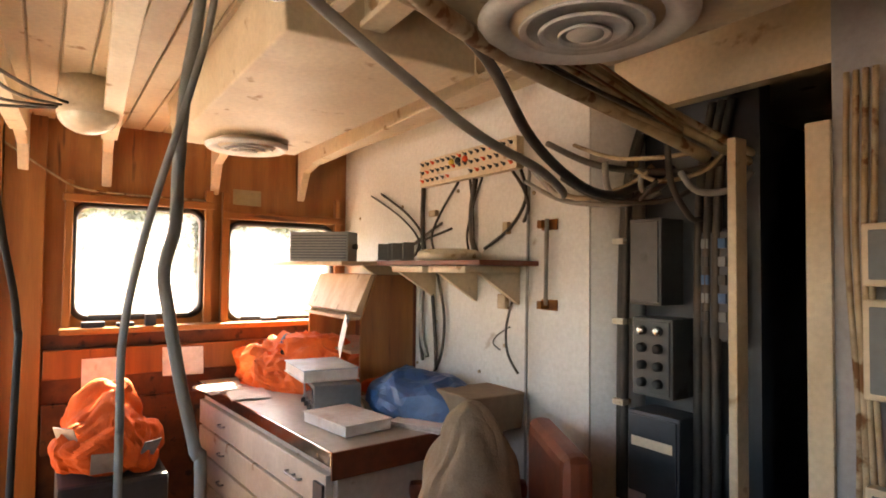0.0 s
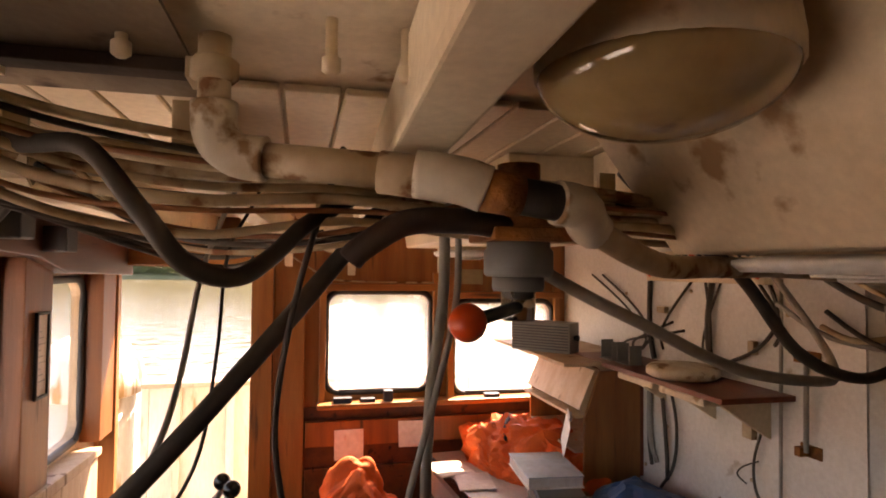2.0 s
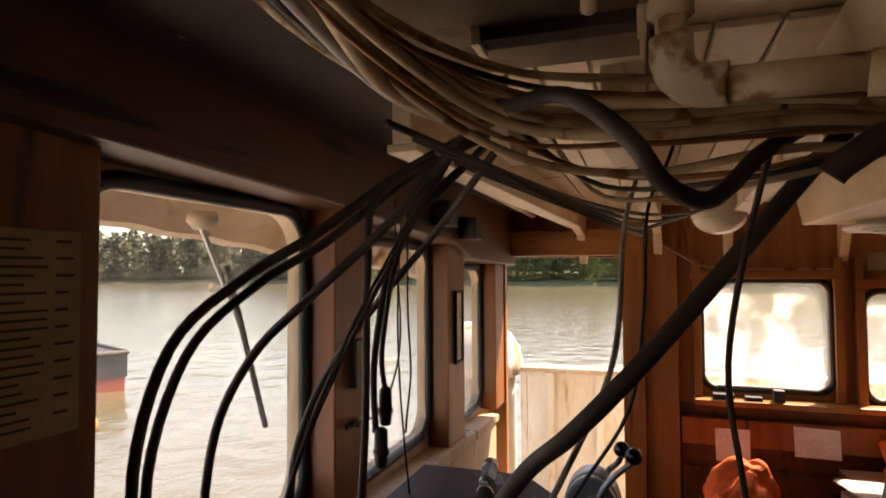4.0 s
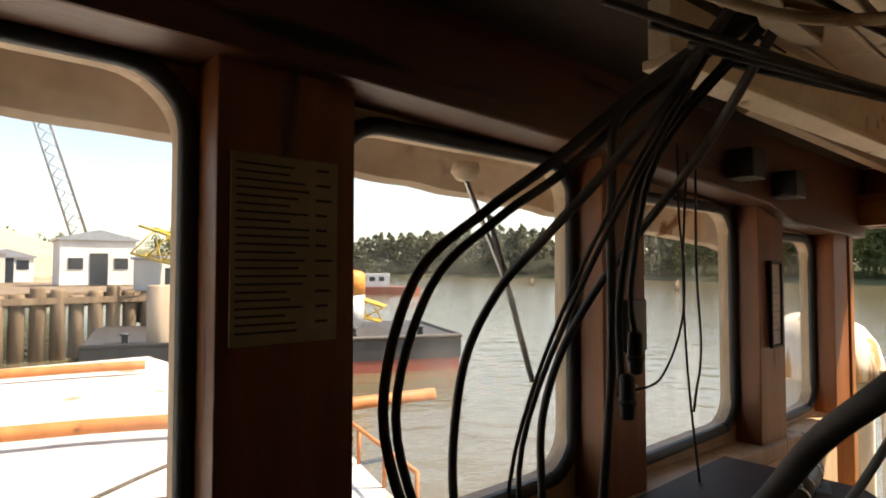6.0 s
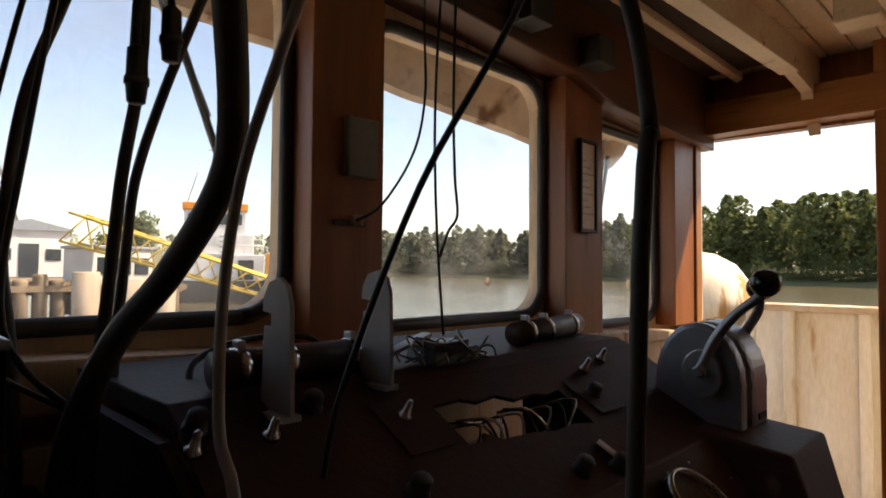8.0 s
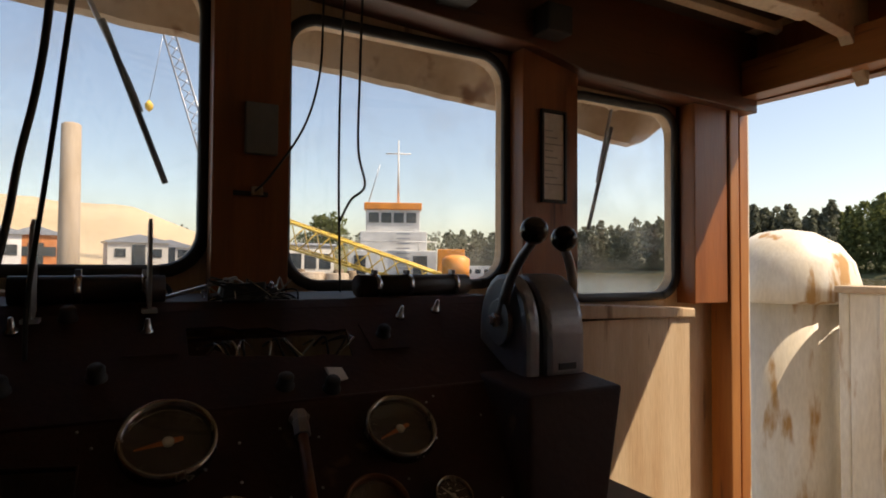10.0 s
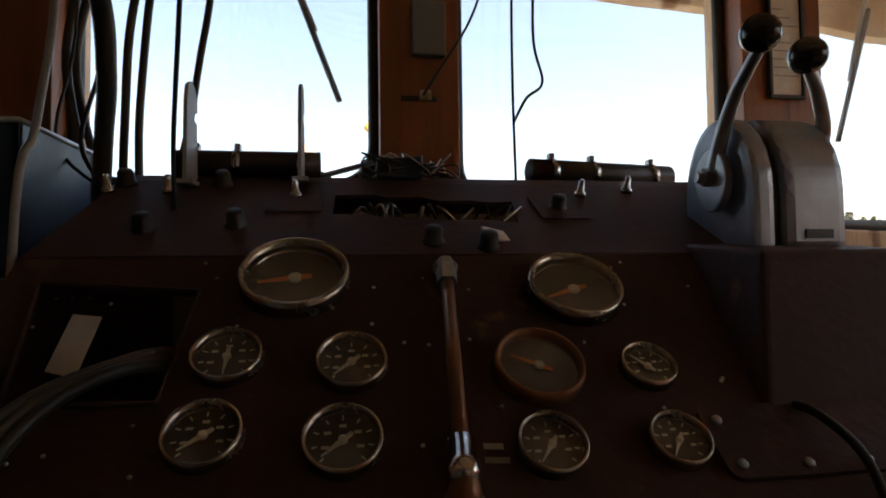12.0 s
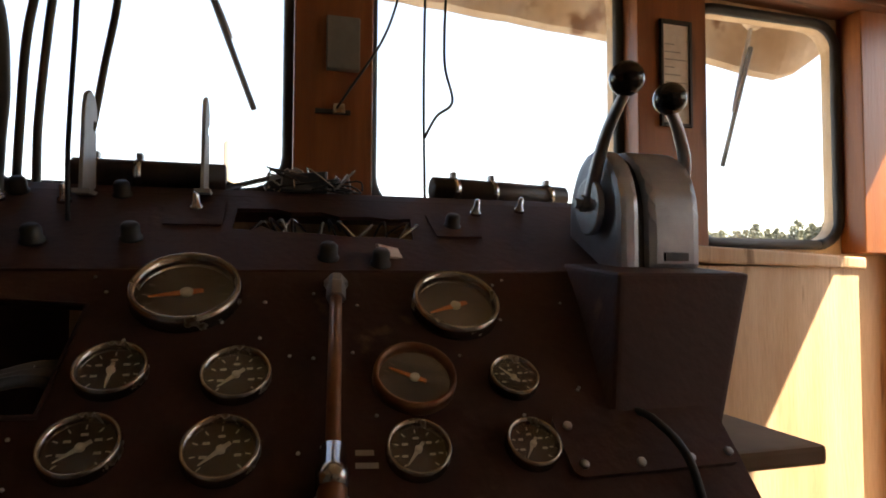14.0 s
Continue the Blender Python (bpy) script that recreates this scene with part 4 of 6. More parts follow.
part("top_plate", prism([(0.652, 1.2065), (0.685, 1.222), (1.03, 1.222), (1.03, 1.195), (0.70, 1.195), (0.655, 1.192)], "x", -0.515, 0.48, 0.003), BROWN, console)
part("body", prism([(0.098, 0.815), (0.082, 0.795), (0.078, 0.76), (0.078, 0.0), (0.95, 0.0), (0.95, 0.60), (0.20, 0.60), (0.115, 0.80)], "x", -0.53, 0.34, 0.006), BROWN, console)
for x0, x1, flare in ((-0.535, -0.52, 0.0), (0.337, 0.351, 0.25)):
    bm = prism([(0.10, 0.6), (0.10, 0.81), (0.42, 1.076), (0.65, 1.19), (0.95, 1.19), (0.95, 0.6)], "x", x0, x1)
    for v in bm.verts:
        v.co.x += flare * (min(v.co.y, 0.65) - 0.10)
    part("side_plate", bm, BROWN, console)
part("hole_rim", tube([face(*p, 0.003) for p in HOLE + HOLE[:1]], 0.003, BROWN, 6, "hole_rim", 0), None, console)
part("slot_strip", box(-0.185, -0.12, 0.545, 0.555, 1.135, 1.14, 0.001), STEEL, console, "bent pale strip inside the torn slot")
for k in range(14):
    u = -0.17 + 0.018 * k
    a = Vector(shelf_top(u, 0.19 + 0.01 * math.sin(k), -0.03))
    part("loose_wire", tube([a, Vector(shelf_top(u + rng.uniform(-0.03, 0.03), 0.15, 0.002 + 0.008 * rng.random())), Vector(shelf_top(u + rng.uniform(-0.05, 0.05), 0.115, -0.03))], 0.0022, (CABLE, CHROME, CABLE_GREY, BLACK)[k % 4], 5, "loose_wire", 4), None, console)
part("label_plate", panel_with_holes(round_rect(-0.285, -0.205, 0.135, 0.235, 0.003), [], lambda u, v, w: shelf_top(u, v, 0.0015 + w), 0.0015), BROWN, console)
part("label_plate", panel_with_holes(round_rect(0.115, 0.19, 0.11, 0.20, 0.003), [], lambda u, v, w: shelf_top(u, v, 0.0015 + w), 0.0015), BROWN, console)


def tilt_pose(u, v, w=0.0):
    return Matrix.Translation(shelf_top(u, v, w)) @ Matrix((Vector((1, 0, 0)), TU, TN)).transposed().to_4x4()


for u, v in ((-0.426, 0.075), (-0.315, 0.088), (-0.058, 0.034), (0.151, 0.155), (-0.50, 0.25), (-0.36, 0.25), (0.012, 0.016)):
    part("knob", lathe([(0.015, 0), (0.015, 0.003), (0.0125, 0.005), (0.012, 0.019), (0.009, 0.023)], BLACK, 14, "knob"), None, console, "black rubber-booted switch knob").matrix_basis = tilt_pose(u, v)
for u, v in ((-0.247, 0.20), (-0.43, 0.215), (-0.515, 0.215), (0.21, 0.215), (0.30, 0.235)):
    part("switch", lathe([(0.010, 0), (0.010, 0.006), (0.006, 0.008), (0.0045, 0.026), (0.003, 0.028)], CHROME, 10, "switch"), None, console).matrix_basis = tilt_pose(u, v)
for k in range(46):
    u, v = rng.uniform(-0.50, 0.26), rng.uniform(-0.09, 0.27)
    part("rivet", lathe([(0.0022, 0), (0.002, 0.0012), (0.001, 0.0016)], STEEL, 6, "rivet"), None, console).matrix_basis = face_pose(u, v)


def dial_gauge(u, v, r, turn, deep=0.014, label="round chrome-rimmed engine gauge", ticks=9, big=False, rim=BEZEL):
    g = thing("gauge", label, "gauge", face_pose(u, v, 0.0), "engine gauges on the console")
    part("bezel", lathe([(r, -0.004), (r, deep * 0.6), (r * 0.97, deep), (r * 0.90, deep), (r * 0.855, deep * 0.5), (r * 0.85, 0.003)], rim, 36, "bezel"), None, g)
    part("dial", lathe([(r * 0.86, 0.001), (r * 0.86, 0.004)], DIAL, 32, "dial", False), None, g)
    for k in range(ticks):
        a = radians(225 - 270 * k / (ticks - 1))
        t = box(-r * 0.018, r * 0.018, r * 0.62, r * 0.76, 0.0042, 0.0048)
        part("tick", t, FADED if big else NEEDLE, g).matrix_basis = pose(0, 0, 0, 0, 0, math.degrees(a) - 90)
    if not big:
        for k, a in enumerate((200, 145, 90, 35, -20)):
            part("figure", box(-r * 0.09, r * 0.09, -r * 0.04, r * 0.04, 0.0042, 0.0047), NEEDLE, g).matrix_basis = pose(r * 0.45 * math.cos(radians(a)), r * 0.45 * math.sin(radians(a)), 0)
    nd = part("needle", prism([(-r * 0.05, -r * 0.3), (r * 0.05, -r * 0.3), (r * 0.07, 0), (r * 0.012, r * 0.66), (-r * 0.012, r * 0.66), (-r * 0.07, 0)], "z", 0.006, 0.0075), AMBER if big else NEEDLE, g)
    nd.matrix_basis = pose(0, 0, 0, 0, 0, turn)
    part("hub", lathe([(r * 0.12, 0.005), (r * 0.12, 0.0085), (r * 0.06, 0.0095)], NEEDLE, 12, "hub"), None, g)
    gl = part("glass", lathe([(r * 0.87, deep * 0.62), (r * 0.87, deep * 0.66)], GAUGEGLASS, 32, "glass", False), None, g)
    gl.visible_shadow = False
    return g


GAUGES = [(-0.228, 0.256, 0.062, 100, True), (0.096, 0.226, 0.057, 110, True), (-0.284, 0.131, 0.0345, 178, False), (-0.165, 0.118, 0.0355, 132, False), (0.137, 0.096, 0.029, 40, False),
          (-0.290, 0.036, 0.034, 128, False), (-0.173, 0.023, 0.0355, 130, False), (0.010, 0.006, 0.0325, 142, False), (0.130, 0.002, 0.029, 145, False)]
for u, v, r, a, big in GAUGES:
    dial_gauge(u, v * 0.945 - 0.008, r, a, 0.02 if big else 0.014, "large chrome-rimmed tachometer with a brown dial" if big else "round chrome-rimmed engine gauge with a pale needle", 13 if big else 9, big)
dial_gauge(0.022, 0.089, 0.0465, 60, 0.016, "large copper-rimmed gauge with a fogged brown dial", 13, True, COPPER)

# sight tube between the gauges
st = thing("sight_tube", "brown tube with chrome fittings on the console face", "tube", face_pose(-0.073, 0.0, 0.0, -4.5))
part("pipe", tube([(0, -0.015, 0.016), (0, 0.215, 0.016)], 0.0075, COPPER, 12, "pipe", 0), None, st)
part("fitting", lathe([(0.012, -0.012), (0.012, 0.012), (0.010, 0.016), (0.010, 0.028)], STEEL, 6, "fitting", False), None, st).matrix_basis = pose(0, 0.222, 0.016, -90, 0, 0)
part("union", lathe([(0.013, 0), (0.015, 0.003), (0.015, 0.012), (0.013, 0.015)], STEEL, 6, "union", False), None, st).matrix_basis = pose(0, 0.245, 0.003, 0, 0, 0)
part("fitting", lathe([(0.0125, -0.012), (0.0125, 0.010), (0.015, 0.012), (0.015, 0.030)], CHROME, 12, "fitting"), None, st).matrix_basis = pose(0, -0.012, 0.016, 90, 0, 0)
part("elbow", tube([(0, -0.035, 0.016), (0, -0.05, 0.012), (0, -0.055, -0.002)], 0.0135, COPPER, 10, "elbow"), None, st)
part("lock_ring", lathe([(0.017, 0), (0.019, 0.002), (0.019, 0.006), (0.015, 0.007)], STEEL, 18, "lock_ring"), None, st).matrix_basis = pose(0, -0.055, 0.0)
for k, w in ((0, 0.018), (1, 0.022)):
    part("lettering", box(0.022, 0.022 + w, 0.002 - k * 0.014, 0.008 - k * 0.014, 0.0005, 0.001), CABLE_GREY, st)

for k in range(3):
    part("hole_hose", tube([face(-0.33 - 0.008 * k, 0.14 + 0.012 * k, -0.09), face(-0.345, 0.125 + 0.012 * k, -0.02), face(-0.375 - 0.01 * k, 0.09, 0.018), face(-0.415 - 0.012 * k, 0.04, 0.028), face(-0.435 - 0.014 * k, -0.03, 0.028), face(-0.445 - 0.012 * k, -0.12, 0.02), (-0.45 - 0.012 * k, 0.06, 0.6)], 0.0062, CABLE if k else BLACK, 8, "hole_hose"), None, console)
slip = part("paper_tag", crumple(box(-0.014, 0.02, -0.001, 0.001, -0.03, 0.04, 0.001), 0.006, 22, 6), PAPER)
slip.matrix_world = pose(-0.462, 0.37, 0.985, -30, 12, 0)
tagged(slip, "pale torn tag hanging in the console opening", "tag")
leaf = part("paper_scrap", crumple(box(-0.022, 0.022, -0.013, 0.013, 0, 0.003, 0.001), 0.012, 60, 2), PAPER)
leaf.matrix_world = pose(0.03, 0.462, 1.108, 28, 0, 20)
tagged(leaf, "crumpled scrap of pale paper on the console", "paper")

# engine control head on its brown box
pod = thing("control_box", "brown painted sheet-metal box with a flange", "control box")



def skew_box(lo, hi):
    """A box whose front leans: lo and hi are (x0, x1, y0, y1, z)."""
    bm = bmesh.new()
    v = [bm.verts.new(c) for c in ((lo[0], lo[2], lo[4]), (lo[1], lo[2], lo[4]), (lo[1], lo[3], lo[4]), (lo[0], lo[3], lo[4]), (hi[0], hi[2], hi[4]), (hi[1], hi[2], hi[4]), (hi[1], hi[3], hi[4]), (hi[0], hi[3], hi[4]))]
    for f in ((0, 3, 2, 1), (4, 5, 6, 7), (0, 1, 5, 4), (1, 2, 6, 5), (2, 3, 7, 6), (3, 0, 4, 7)):
        bm.faces.new([v[i] for i in f])
    bmesh.ops.bevel(bm, geom=bm.edges[:], offset=0.008, segments=3, affect="EDGES", profile=0.6)
    return bm


cover = skew_box((0.215, 0.35, 0.185, 0.60, 0.86), (0.292, 0.496, 0.285, 0.64, 1.082))
for v in cover.verts:
    if v.co.z > 1.0:
        v.co.z += 0.09 * (v.co.y - 0.285)
part("cover", cover, BROWN, pod)
part("flange", panel_with_holes(round_rect(0.162, 0.362, -0.048, 0.03, 0.012), [], face, 0.006), BROWN, pod)
for u, v in ((0.176, -0.035), (0.24, -0.038), (0.30, -0.038), (0.35, -0.035), (0.176, 0.012)):
    part("screw", lathe([(0.005, 0), (0.005, 0.003), (0.002, 0.004)], STEEL, 8, "screw"), None, pod).matrix_basis = face_pose(u, v, 0.006)
part("cable", tube([(0.27, 0.22, 0.925), (0.272, 0.185, 0.922), (0.287, 0.15, 0.89), (0.295, 0.125, 0.82), (0.30, 0.06, 0.70), (0.30, 0.06, 0.5)], 0.0045, BLACK, 8, "cable"), None, pod)

ctl = thing("engine_control", "grey cast twin-lever engine control with black knobs", "throttle")
HOUSING = [(-0.085, 0.0), (-0.085, 0.085)] + [(-0.085 + 0.085 * (1 - math.cos(radians(a))), 0.085 + 0.11 * math.sin(radians(a))) for a in range(15, 91, 15)] + \
          [(0.085 * math.sin(radians(a)), 0.085 + 0.11 * math.cos(radians(a))) for a in range(15, 91, 15)] + [(0.085, 0.0)]
HOUSING = [(0.46 + y, 1.082 + z) for y, z in HOUSING]
part("housing", prism(HOUSING, "x", 0.398, 0.49, 0.014), CAST, ctl)
part("side_cheek", prism([(y * 0.94 + 0.46 * 0.06, z) for y, z in HOUSING], "x", 0.355, 0.388, 0.01), CAST, ctl)
part("gap_plate", prism([(y * 0.86 + 0.46 * 0.14, z - 0.01) for y, z in HOUSING], "x", 0.38, 0.482), BLACK, ctl)
part("name_plate", box(0.425, 0.465, 0.3725, 0.375, 1.10, 1.112), DARKGREY, ctl)
for x, kx, ky, kz in ((0.342, 0.338, 0.335, 1.352), (0.497, 0.435, 0.372, 1.342)):
    sgn = -1 if x < 0.4 else 1
    lv = part("lever", tube([(x, 0.445, 1.195), (x, 0.42, 1.25), (kx * 0.6 + x * 0.4, 0.385, 1.295), (kx, ky, kz - 0.015)], 0.011, STEEL, 10, "lever", 6, 0.008), None, ctl, "worn steel lever")
    part("lever_eye", prism([(0.445 + 0.036 * math.cos(radians(a)), 1.185 + 0.045 * math.sin(radians(a))) for a in range(0, 360, 20)], "x", x - 0.006, x + 0.006, 0.003), STEEL, lv)
    part("pivot_nut", lathe([(0.013, 0), (0.013, 0.012), (0.008, 0.014), (0.008, 0.022)], STEEL, 6, "pivot_nut", False), None, lv).matrix_basis = pose(x + sgn * 0.005, 0.445, 1.19, 0, 90 * sgn, 0)
    bm = bmesh.new()
    bmesh.ops.create_uvsphere(bm, u_segments=24, v_segments=16, radius=0.0245)
    bmesh.ops.translate(bm, vec=(kx, ky, kz), verts=bm.verts[:])
    part("knob", bm, KNOB, lv, "glossy black ball knob", True)

# hook-topped plates standing on the console
def hook_plate(x, y, z):
    hp = thing("hook_plate", "pale grey hook-topped metal plate on the console", "bracket", pose(x, y, z), "hook plates on the console")
    prof = [(-0.034, 0), (0.034, 0), (0.028, 0.10), (0.012, 0.10), (0.012, 0.115), (0.032, 0.117), (0.030, 0.135), (0.018, 0.152), (-0.004, 0.158), (-0.022, 0.148), (-0.030, 0.125)]
    part("plate", prism(prof, "x", -0.003, 0.003, 0.001), mat_plate, hp)
    part("foot", box(-0.012, 0.012, -0.034, 0.034, -0.004, 0.003, 0.001), mat_plate, hp)


mat_plate = mat("pale_plate", (0.42, 0.42, 0.43), 0.5, col2=(0.36, 0.36, 0.36), scale=9)
hook_plate(-0.408, 0.637, 1.202)
hook_plate(-0.243, 0.66, 1.2115)


def hose_roll(a, b, label):
    h = thing("clamped_hose", label, "hose", group="clamped hoses on the console")
    part("hose", tube([a, b], 0.024, mat_hose, 16, "hose", 0), None, h)
    d = (Vector(b) - Vector(a)).normalized()
    for t in (0.14, 0.42, 0.86):
        p = Vector(a).lerp(Vector(b), t)
        part("clamp", tube([p - d * 0.006, p + d * 0.006], 0.0262, CHROME, 16, "clamp", 0), None, h)
        part("clamp_screw", box(p.x - 0.005, p.x + 0.005, p.y - 0.009, p.y + 0.009, p.z + 0.024, p.z + 0.035, 0.002), STEEL, h)


mat_hose = mat("dark_brown_hose", (0.045, 0.026, 0.02), 0.5, col2=(0.06, 0.035, 0.025), scale=12)
hose_roll((-0.45, 0.715, 1.246), (-0.215, 0.715, 1.246), "short dark hose with steel clamps on the console")
hose_roll((0.165, 0.735, 1.246), (0.47, 0.79, 1.246), "short dark hose with steel clamps by the window")

heap_ob = thing("wire_tangle", "tangle of stripped wires and broken plastic", "debris", pose(-0.07, 0.70, 1.222))
part("base_block", crumple(box(-0.05, 0.03, -0.03, 0.03, 0, 0.03, 0.004), 0.01, 40, 4), DARKGREY, heap_ob)
for k in range(26):
    c = [Vector((rng.uniform(-0.09, 0.09), rng.uniform(-0.04, 0.04), rng.uniform(0.004, 0.045))) for _ in range(3)]
    c[0].z = c[2].z = 0.003
    part("wire", tube(c, 0.0018, (CABLE, CHROME, CABLE_GREY, BLACK)[k % 4], 5, "wire", 4), None, heap_ob)
slatp = part("broken_strip", box(-0.07, 0.07, -0.012, 0.012, 0, 0.006, 0.001), STEEL)
slatp.matrix_world = pose(-0.155, 0.72, 1.243, 0, -16, 0)
tagged(slatp, "thin broken metal strip leaning on the wires", "debris")

# latch on the post between the windows
lt = thing("window_latch", "black strip latch with a broken white tab", "latch", pose(0.005, 1.057, 1.47))
part("strip", box(-0.05, 0.035, -0.006, 0, -0.006, 0.006, 0.002), BLACK, lt)
part("tab", crumple(box(-0.006, 0.02, -0.016, -0.006, -0.006, 0.018, 0.002), 0.004, 50, 3), PVC, lt)

# things behind and beside the console
bb = thing("open_blue_box", "open dark blue metal equipment box", "box")
bx = (-1.20, -0.66, 0.66, 0.92, 1.06, 1.30)
part("base", box(bx[0], bx[1], bx[2], bx[3], bx[4], bx[4] + 0.01), BLUEDARK := mat("dark_blue_enamel", (0.02, 0.045, 0.09), 0.45, scale=6), bb)
for b in (box(bx[0], bx[1], bx[2], bx[2] + 0.012, bx[4], bx[5], 0.002), box(bx[0], bx[1], bx[3] - 0.012, bx[3], bx[4], bx[5], 0.002), box(bx[0], bx[0] + 0.012, bx[2], bx[3], bx[4], bx[5], 0.002), box(bx[1] - 0.012, bx[1], bx[2], bx[3], bx[4], bx[5], 0.002)):
    part("side", b, BLUEDARK, bb)
part("rim", tube([(bx[0], bx[2], bx[5]), (bx[1], bx[2], bx[5]), (bx[1], bx[3], bx[5])], 0.005, STEEL, 6, "rim", 0), None, bb, "worn bare-metal rim")
pc = part("side_counter", box(-2.08, -0.56, 0.45, 1.05, 1.02, 1.058, 0.008), BROWN)
tagged(pc, "dark brown side counter beside the console", "counter")
pcb = part("side_cupboard", box(-2.08, -0.58, 0.52, 1.05, 0.0, 1.02, 0.008), BROWN)
tagged(pcb, "dark brown cupboard below the side counter", "cupboard")
seat = part("folding_board", box(0.475, 0.66, 0.32, 0.62, 0.80, 0.83, 0.008), TIMBER)
tagged(seat, "worn wooden flap board beside the console", "board")
leg = part("flap_bracket", prism([(0.475, 0.64), (0.475, 0.80), (0.63, 0.80)], "y", 0.45, 0.47), STEEL)
tagged(leg, "steel bracket holding the flap board", "bracket")
wh2 = part("loose_bracket", panel_with_holes([(0, 0), (0.10, 0), (0.10, 0.055), (0, 0.055)], [[(0.045 + 0.01 * math.cos(radians(a)), 0.028 + 0.01 * math.sin(radians(a))) for a in range(0, 360, 45)]], lambda u, v, w: (u, w, v), 0.004), DARKGREY)
wh2.matrix_world = pose(0.37, 0.72, 1.2225, -90, 0, 20)
tagged(wh2, "loose dark bracket with a hole beside the control", "bracket")

# framed notice, listing and other papers on the posts
fr = thing("framed_notice", "narrow black-framed notice on the window post", "notice", pose(0.962, 1.055, 1.50))
part("sheet", box(-0.045, 0.045, -0.005, 0.0, 0.012, 0.295), PAPER, fr)
for b in (box(-0.052, -0.043, -0.012, 0.0, 0.0, 0.307, 0.002), box(0.043, 0.052, -0.012, 0.0, 0.0, 0.307, 0.002), box(-0.043, 0.043, -0.012, 0.0, 0.0, 0.010, 0.002), box(-0.043, 0.043, -0.012, 0.0, 0.297, 0.307, 0.002)):
    part("frame_side", b, BLACK, fr)
for k in range(9):
    part("text_line", box(-0.036, 0.036 - 0.02 * (k % 3), -0.0056, -0.005, 0.06 + 0.022 * k, 0.063 + 0.022 * k), CABLE_GREY, fr)
ls = thing("posted_list", "yellowed typed list in a plastic sleeve on the post", "notice", pose(-0.918, 1.055, 1.665))
part("sheet", box(-0.09, 0.08, -0.004, 0, 0, 0.275, 0.001), OLDPAPER, ls)
for k in range(22):
    z = 0.258 - k * 0.0115
    part("text_line", box(-0.083, -0.083 + 0.075 + 0.04 * rng.random(), -0.0047, -0.004, z, z + 0.0035), INK, ls)
    if k % 2 == 0:
        part("figure_block", box(0.042, 0.06 + 0.012 * rng.random(), -0.0047, -0.004, z, z + 0.004), INK, ls)
plate = part("wire_box", box(-0.02, 0.06, 1.035, 1.058, 1.57, 1.70, 0.004), GREYPAINT)
tagged(plate, "small grey box on the window post", "box")

# wipers outside the front windows
for x, z0, dx, m in ((-0.29, 2.0, 0.20, STEEL), (1.33, 1.93, -0.16, STEEL)):
    w = thing("windscreen_wiper", "grey wiper arm hanging outside the glass", "wiper", group="wipers on the front windows")
    part("arm", tube([(x - dx * 0.5, 1.24, z0), (x, 1.215, z0 - 0.22), (x + dx * 0.2, 1.205, z0 - 0.32)], 0.007, m, 6, "arm"), None, w)
    part("blade", tube([(x - dx * 0.25, 1.203, z0 - 0.1), (x + dx * 0.5, 1.203, z0 - 0.5)], 0.008, BLACK, 6, "blade", 0), None, w)
    part("motor_boss", lathe([(0.03, 0), (0.035, 0.02), (0.02, 0.04)], VISOR, 14, "motor_boss"), None, w).matrix_basis = pose(x - dx * 0.5, 1.23, z0 + 0.02, 180, 0, 0)


# ---- overhead: pipes, cables, lamps, vents ----
def cable(name, label, pts, r, material, group="hanging cables"):
    ob = part(name, tube(pts, r, material, 8, name, 6), None)
    return tagged(ob, label, "cable", group)


cable("thick_hose", "thick black hose sagging from the ceiling to the console", [(-0.455, -0.04, 2.12), (-0.478, 0.03, 2.07), (-0.53, 0.19, 1.88), (-0.588, 0.31, 1.745), (-0.60, 0.40, 1.65), (-0.55, 0.475, 1.575), (-0.512, 0.555, 1.465), (-0.53, 0.64, 1.365), (-0.56, 0.71, 1.29), (-0.585, 0.77, 1.18), (-0.59, 0.80, 1.065)], 0.0145, CABLE)
cable("grey_cable", "thick grey cable hanging from the ceiling", [(-0.5, -0.066, 2.12), (-0.5, -0.066, 1.938), (-0.5, -0.049, 1.803), (-0.5, -0.041, 1.673), (-0.5, -0.039, 1.588), (-0.5, -0.025, 1.52), (-0.5, -0.034, 1.453), (-0.5, -0.052, 1.352), (-0.5, -0.075, 1.248), (-0.5, -0.084, 1.179), (-0.5, -0.084, 0.5), (-0.5, -0.084, 0.012)], 0.0092, CABLE_GREY)
cable("grey_cable", "thin grey cable hanging from the ceiling", [(-0.53, -0.08, 2.12), (-0.53, -0.08, 1.931), (-0.53, -0.045, 1.769), (-0.53, -0.003, 1.608), (-0.53, 0.028, 1.442), (-0.53, 0.03, 1.306), (-0.53, 0.03, 1.217), (-0.53, 0.03, 0.5), (-0.53, 0.03, 0.012)], 0.0055, CABLE_GREY)
cable("black_cable", "black cable looping towards the electrical boxes", [(-0.44, -0.42, 2.16), (-0.44, -0.49, 2.1), (-0.49, -0.63, 1.97), (-0.47, -0.78, 1.82), (-0.4, -1.0, 1.75), (-0.3, -1.23, 1.75), (-0.23, -1.42, 1.79), (-0.26, -1.6, 1.87)], 0.0125, CABLE)
cable("painted_cable", "painted cable running aft below the beams", [(-0.60, -0.05, 2.07), (-0.55, -0.22, 1.97), (-0.52, -0.42, 1.88), (-0.50, -0.61, 1.80), (-0.45, -0.82, 1.76), (-0.3, -1.05, 1.74), (0.0, -1.3, 1.8), (0.3, -1.42, 1.98)], 0.011, CABLE_GREY)
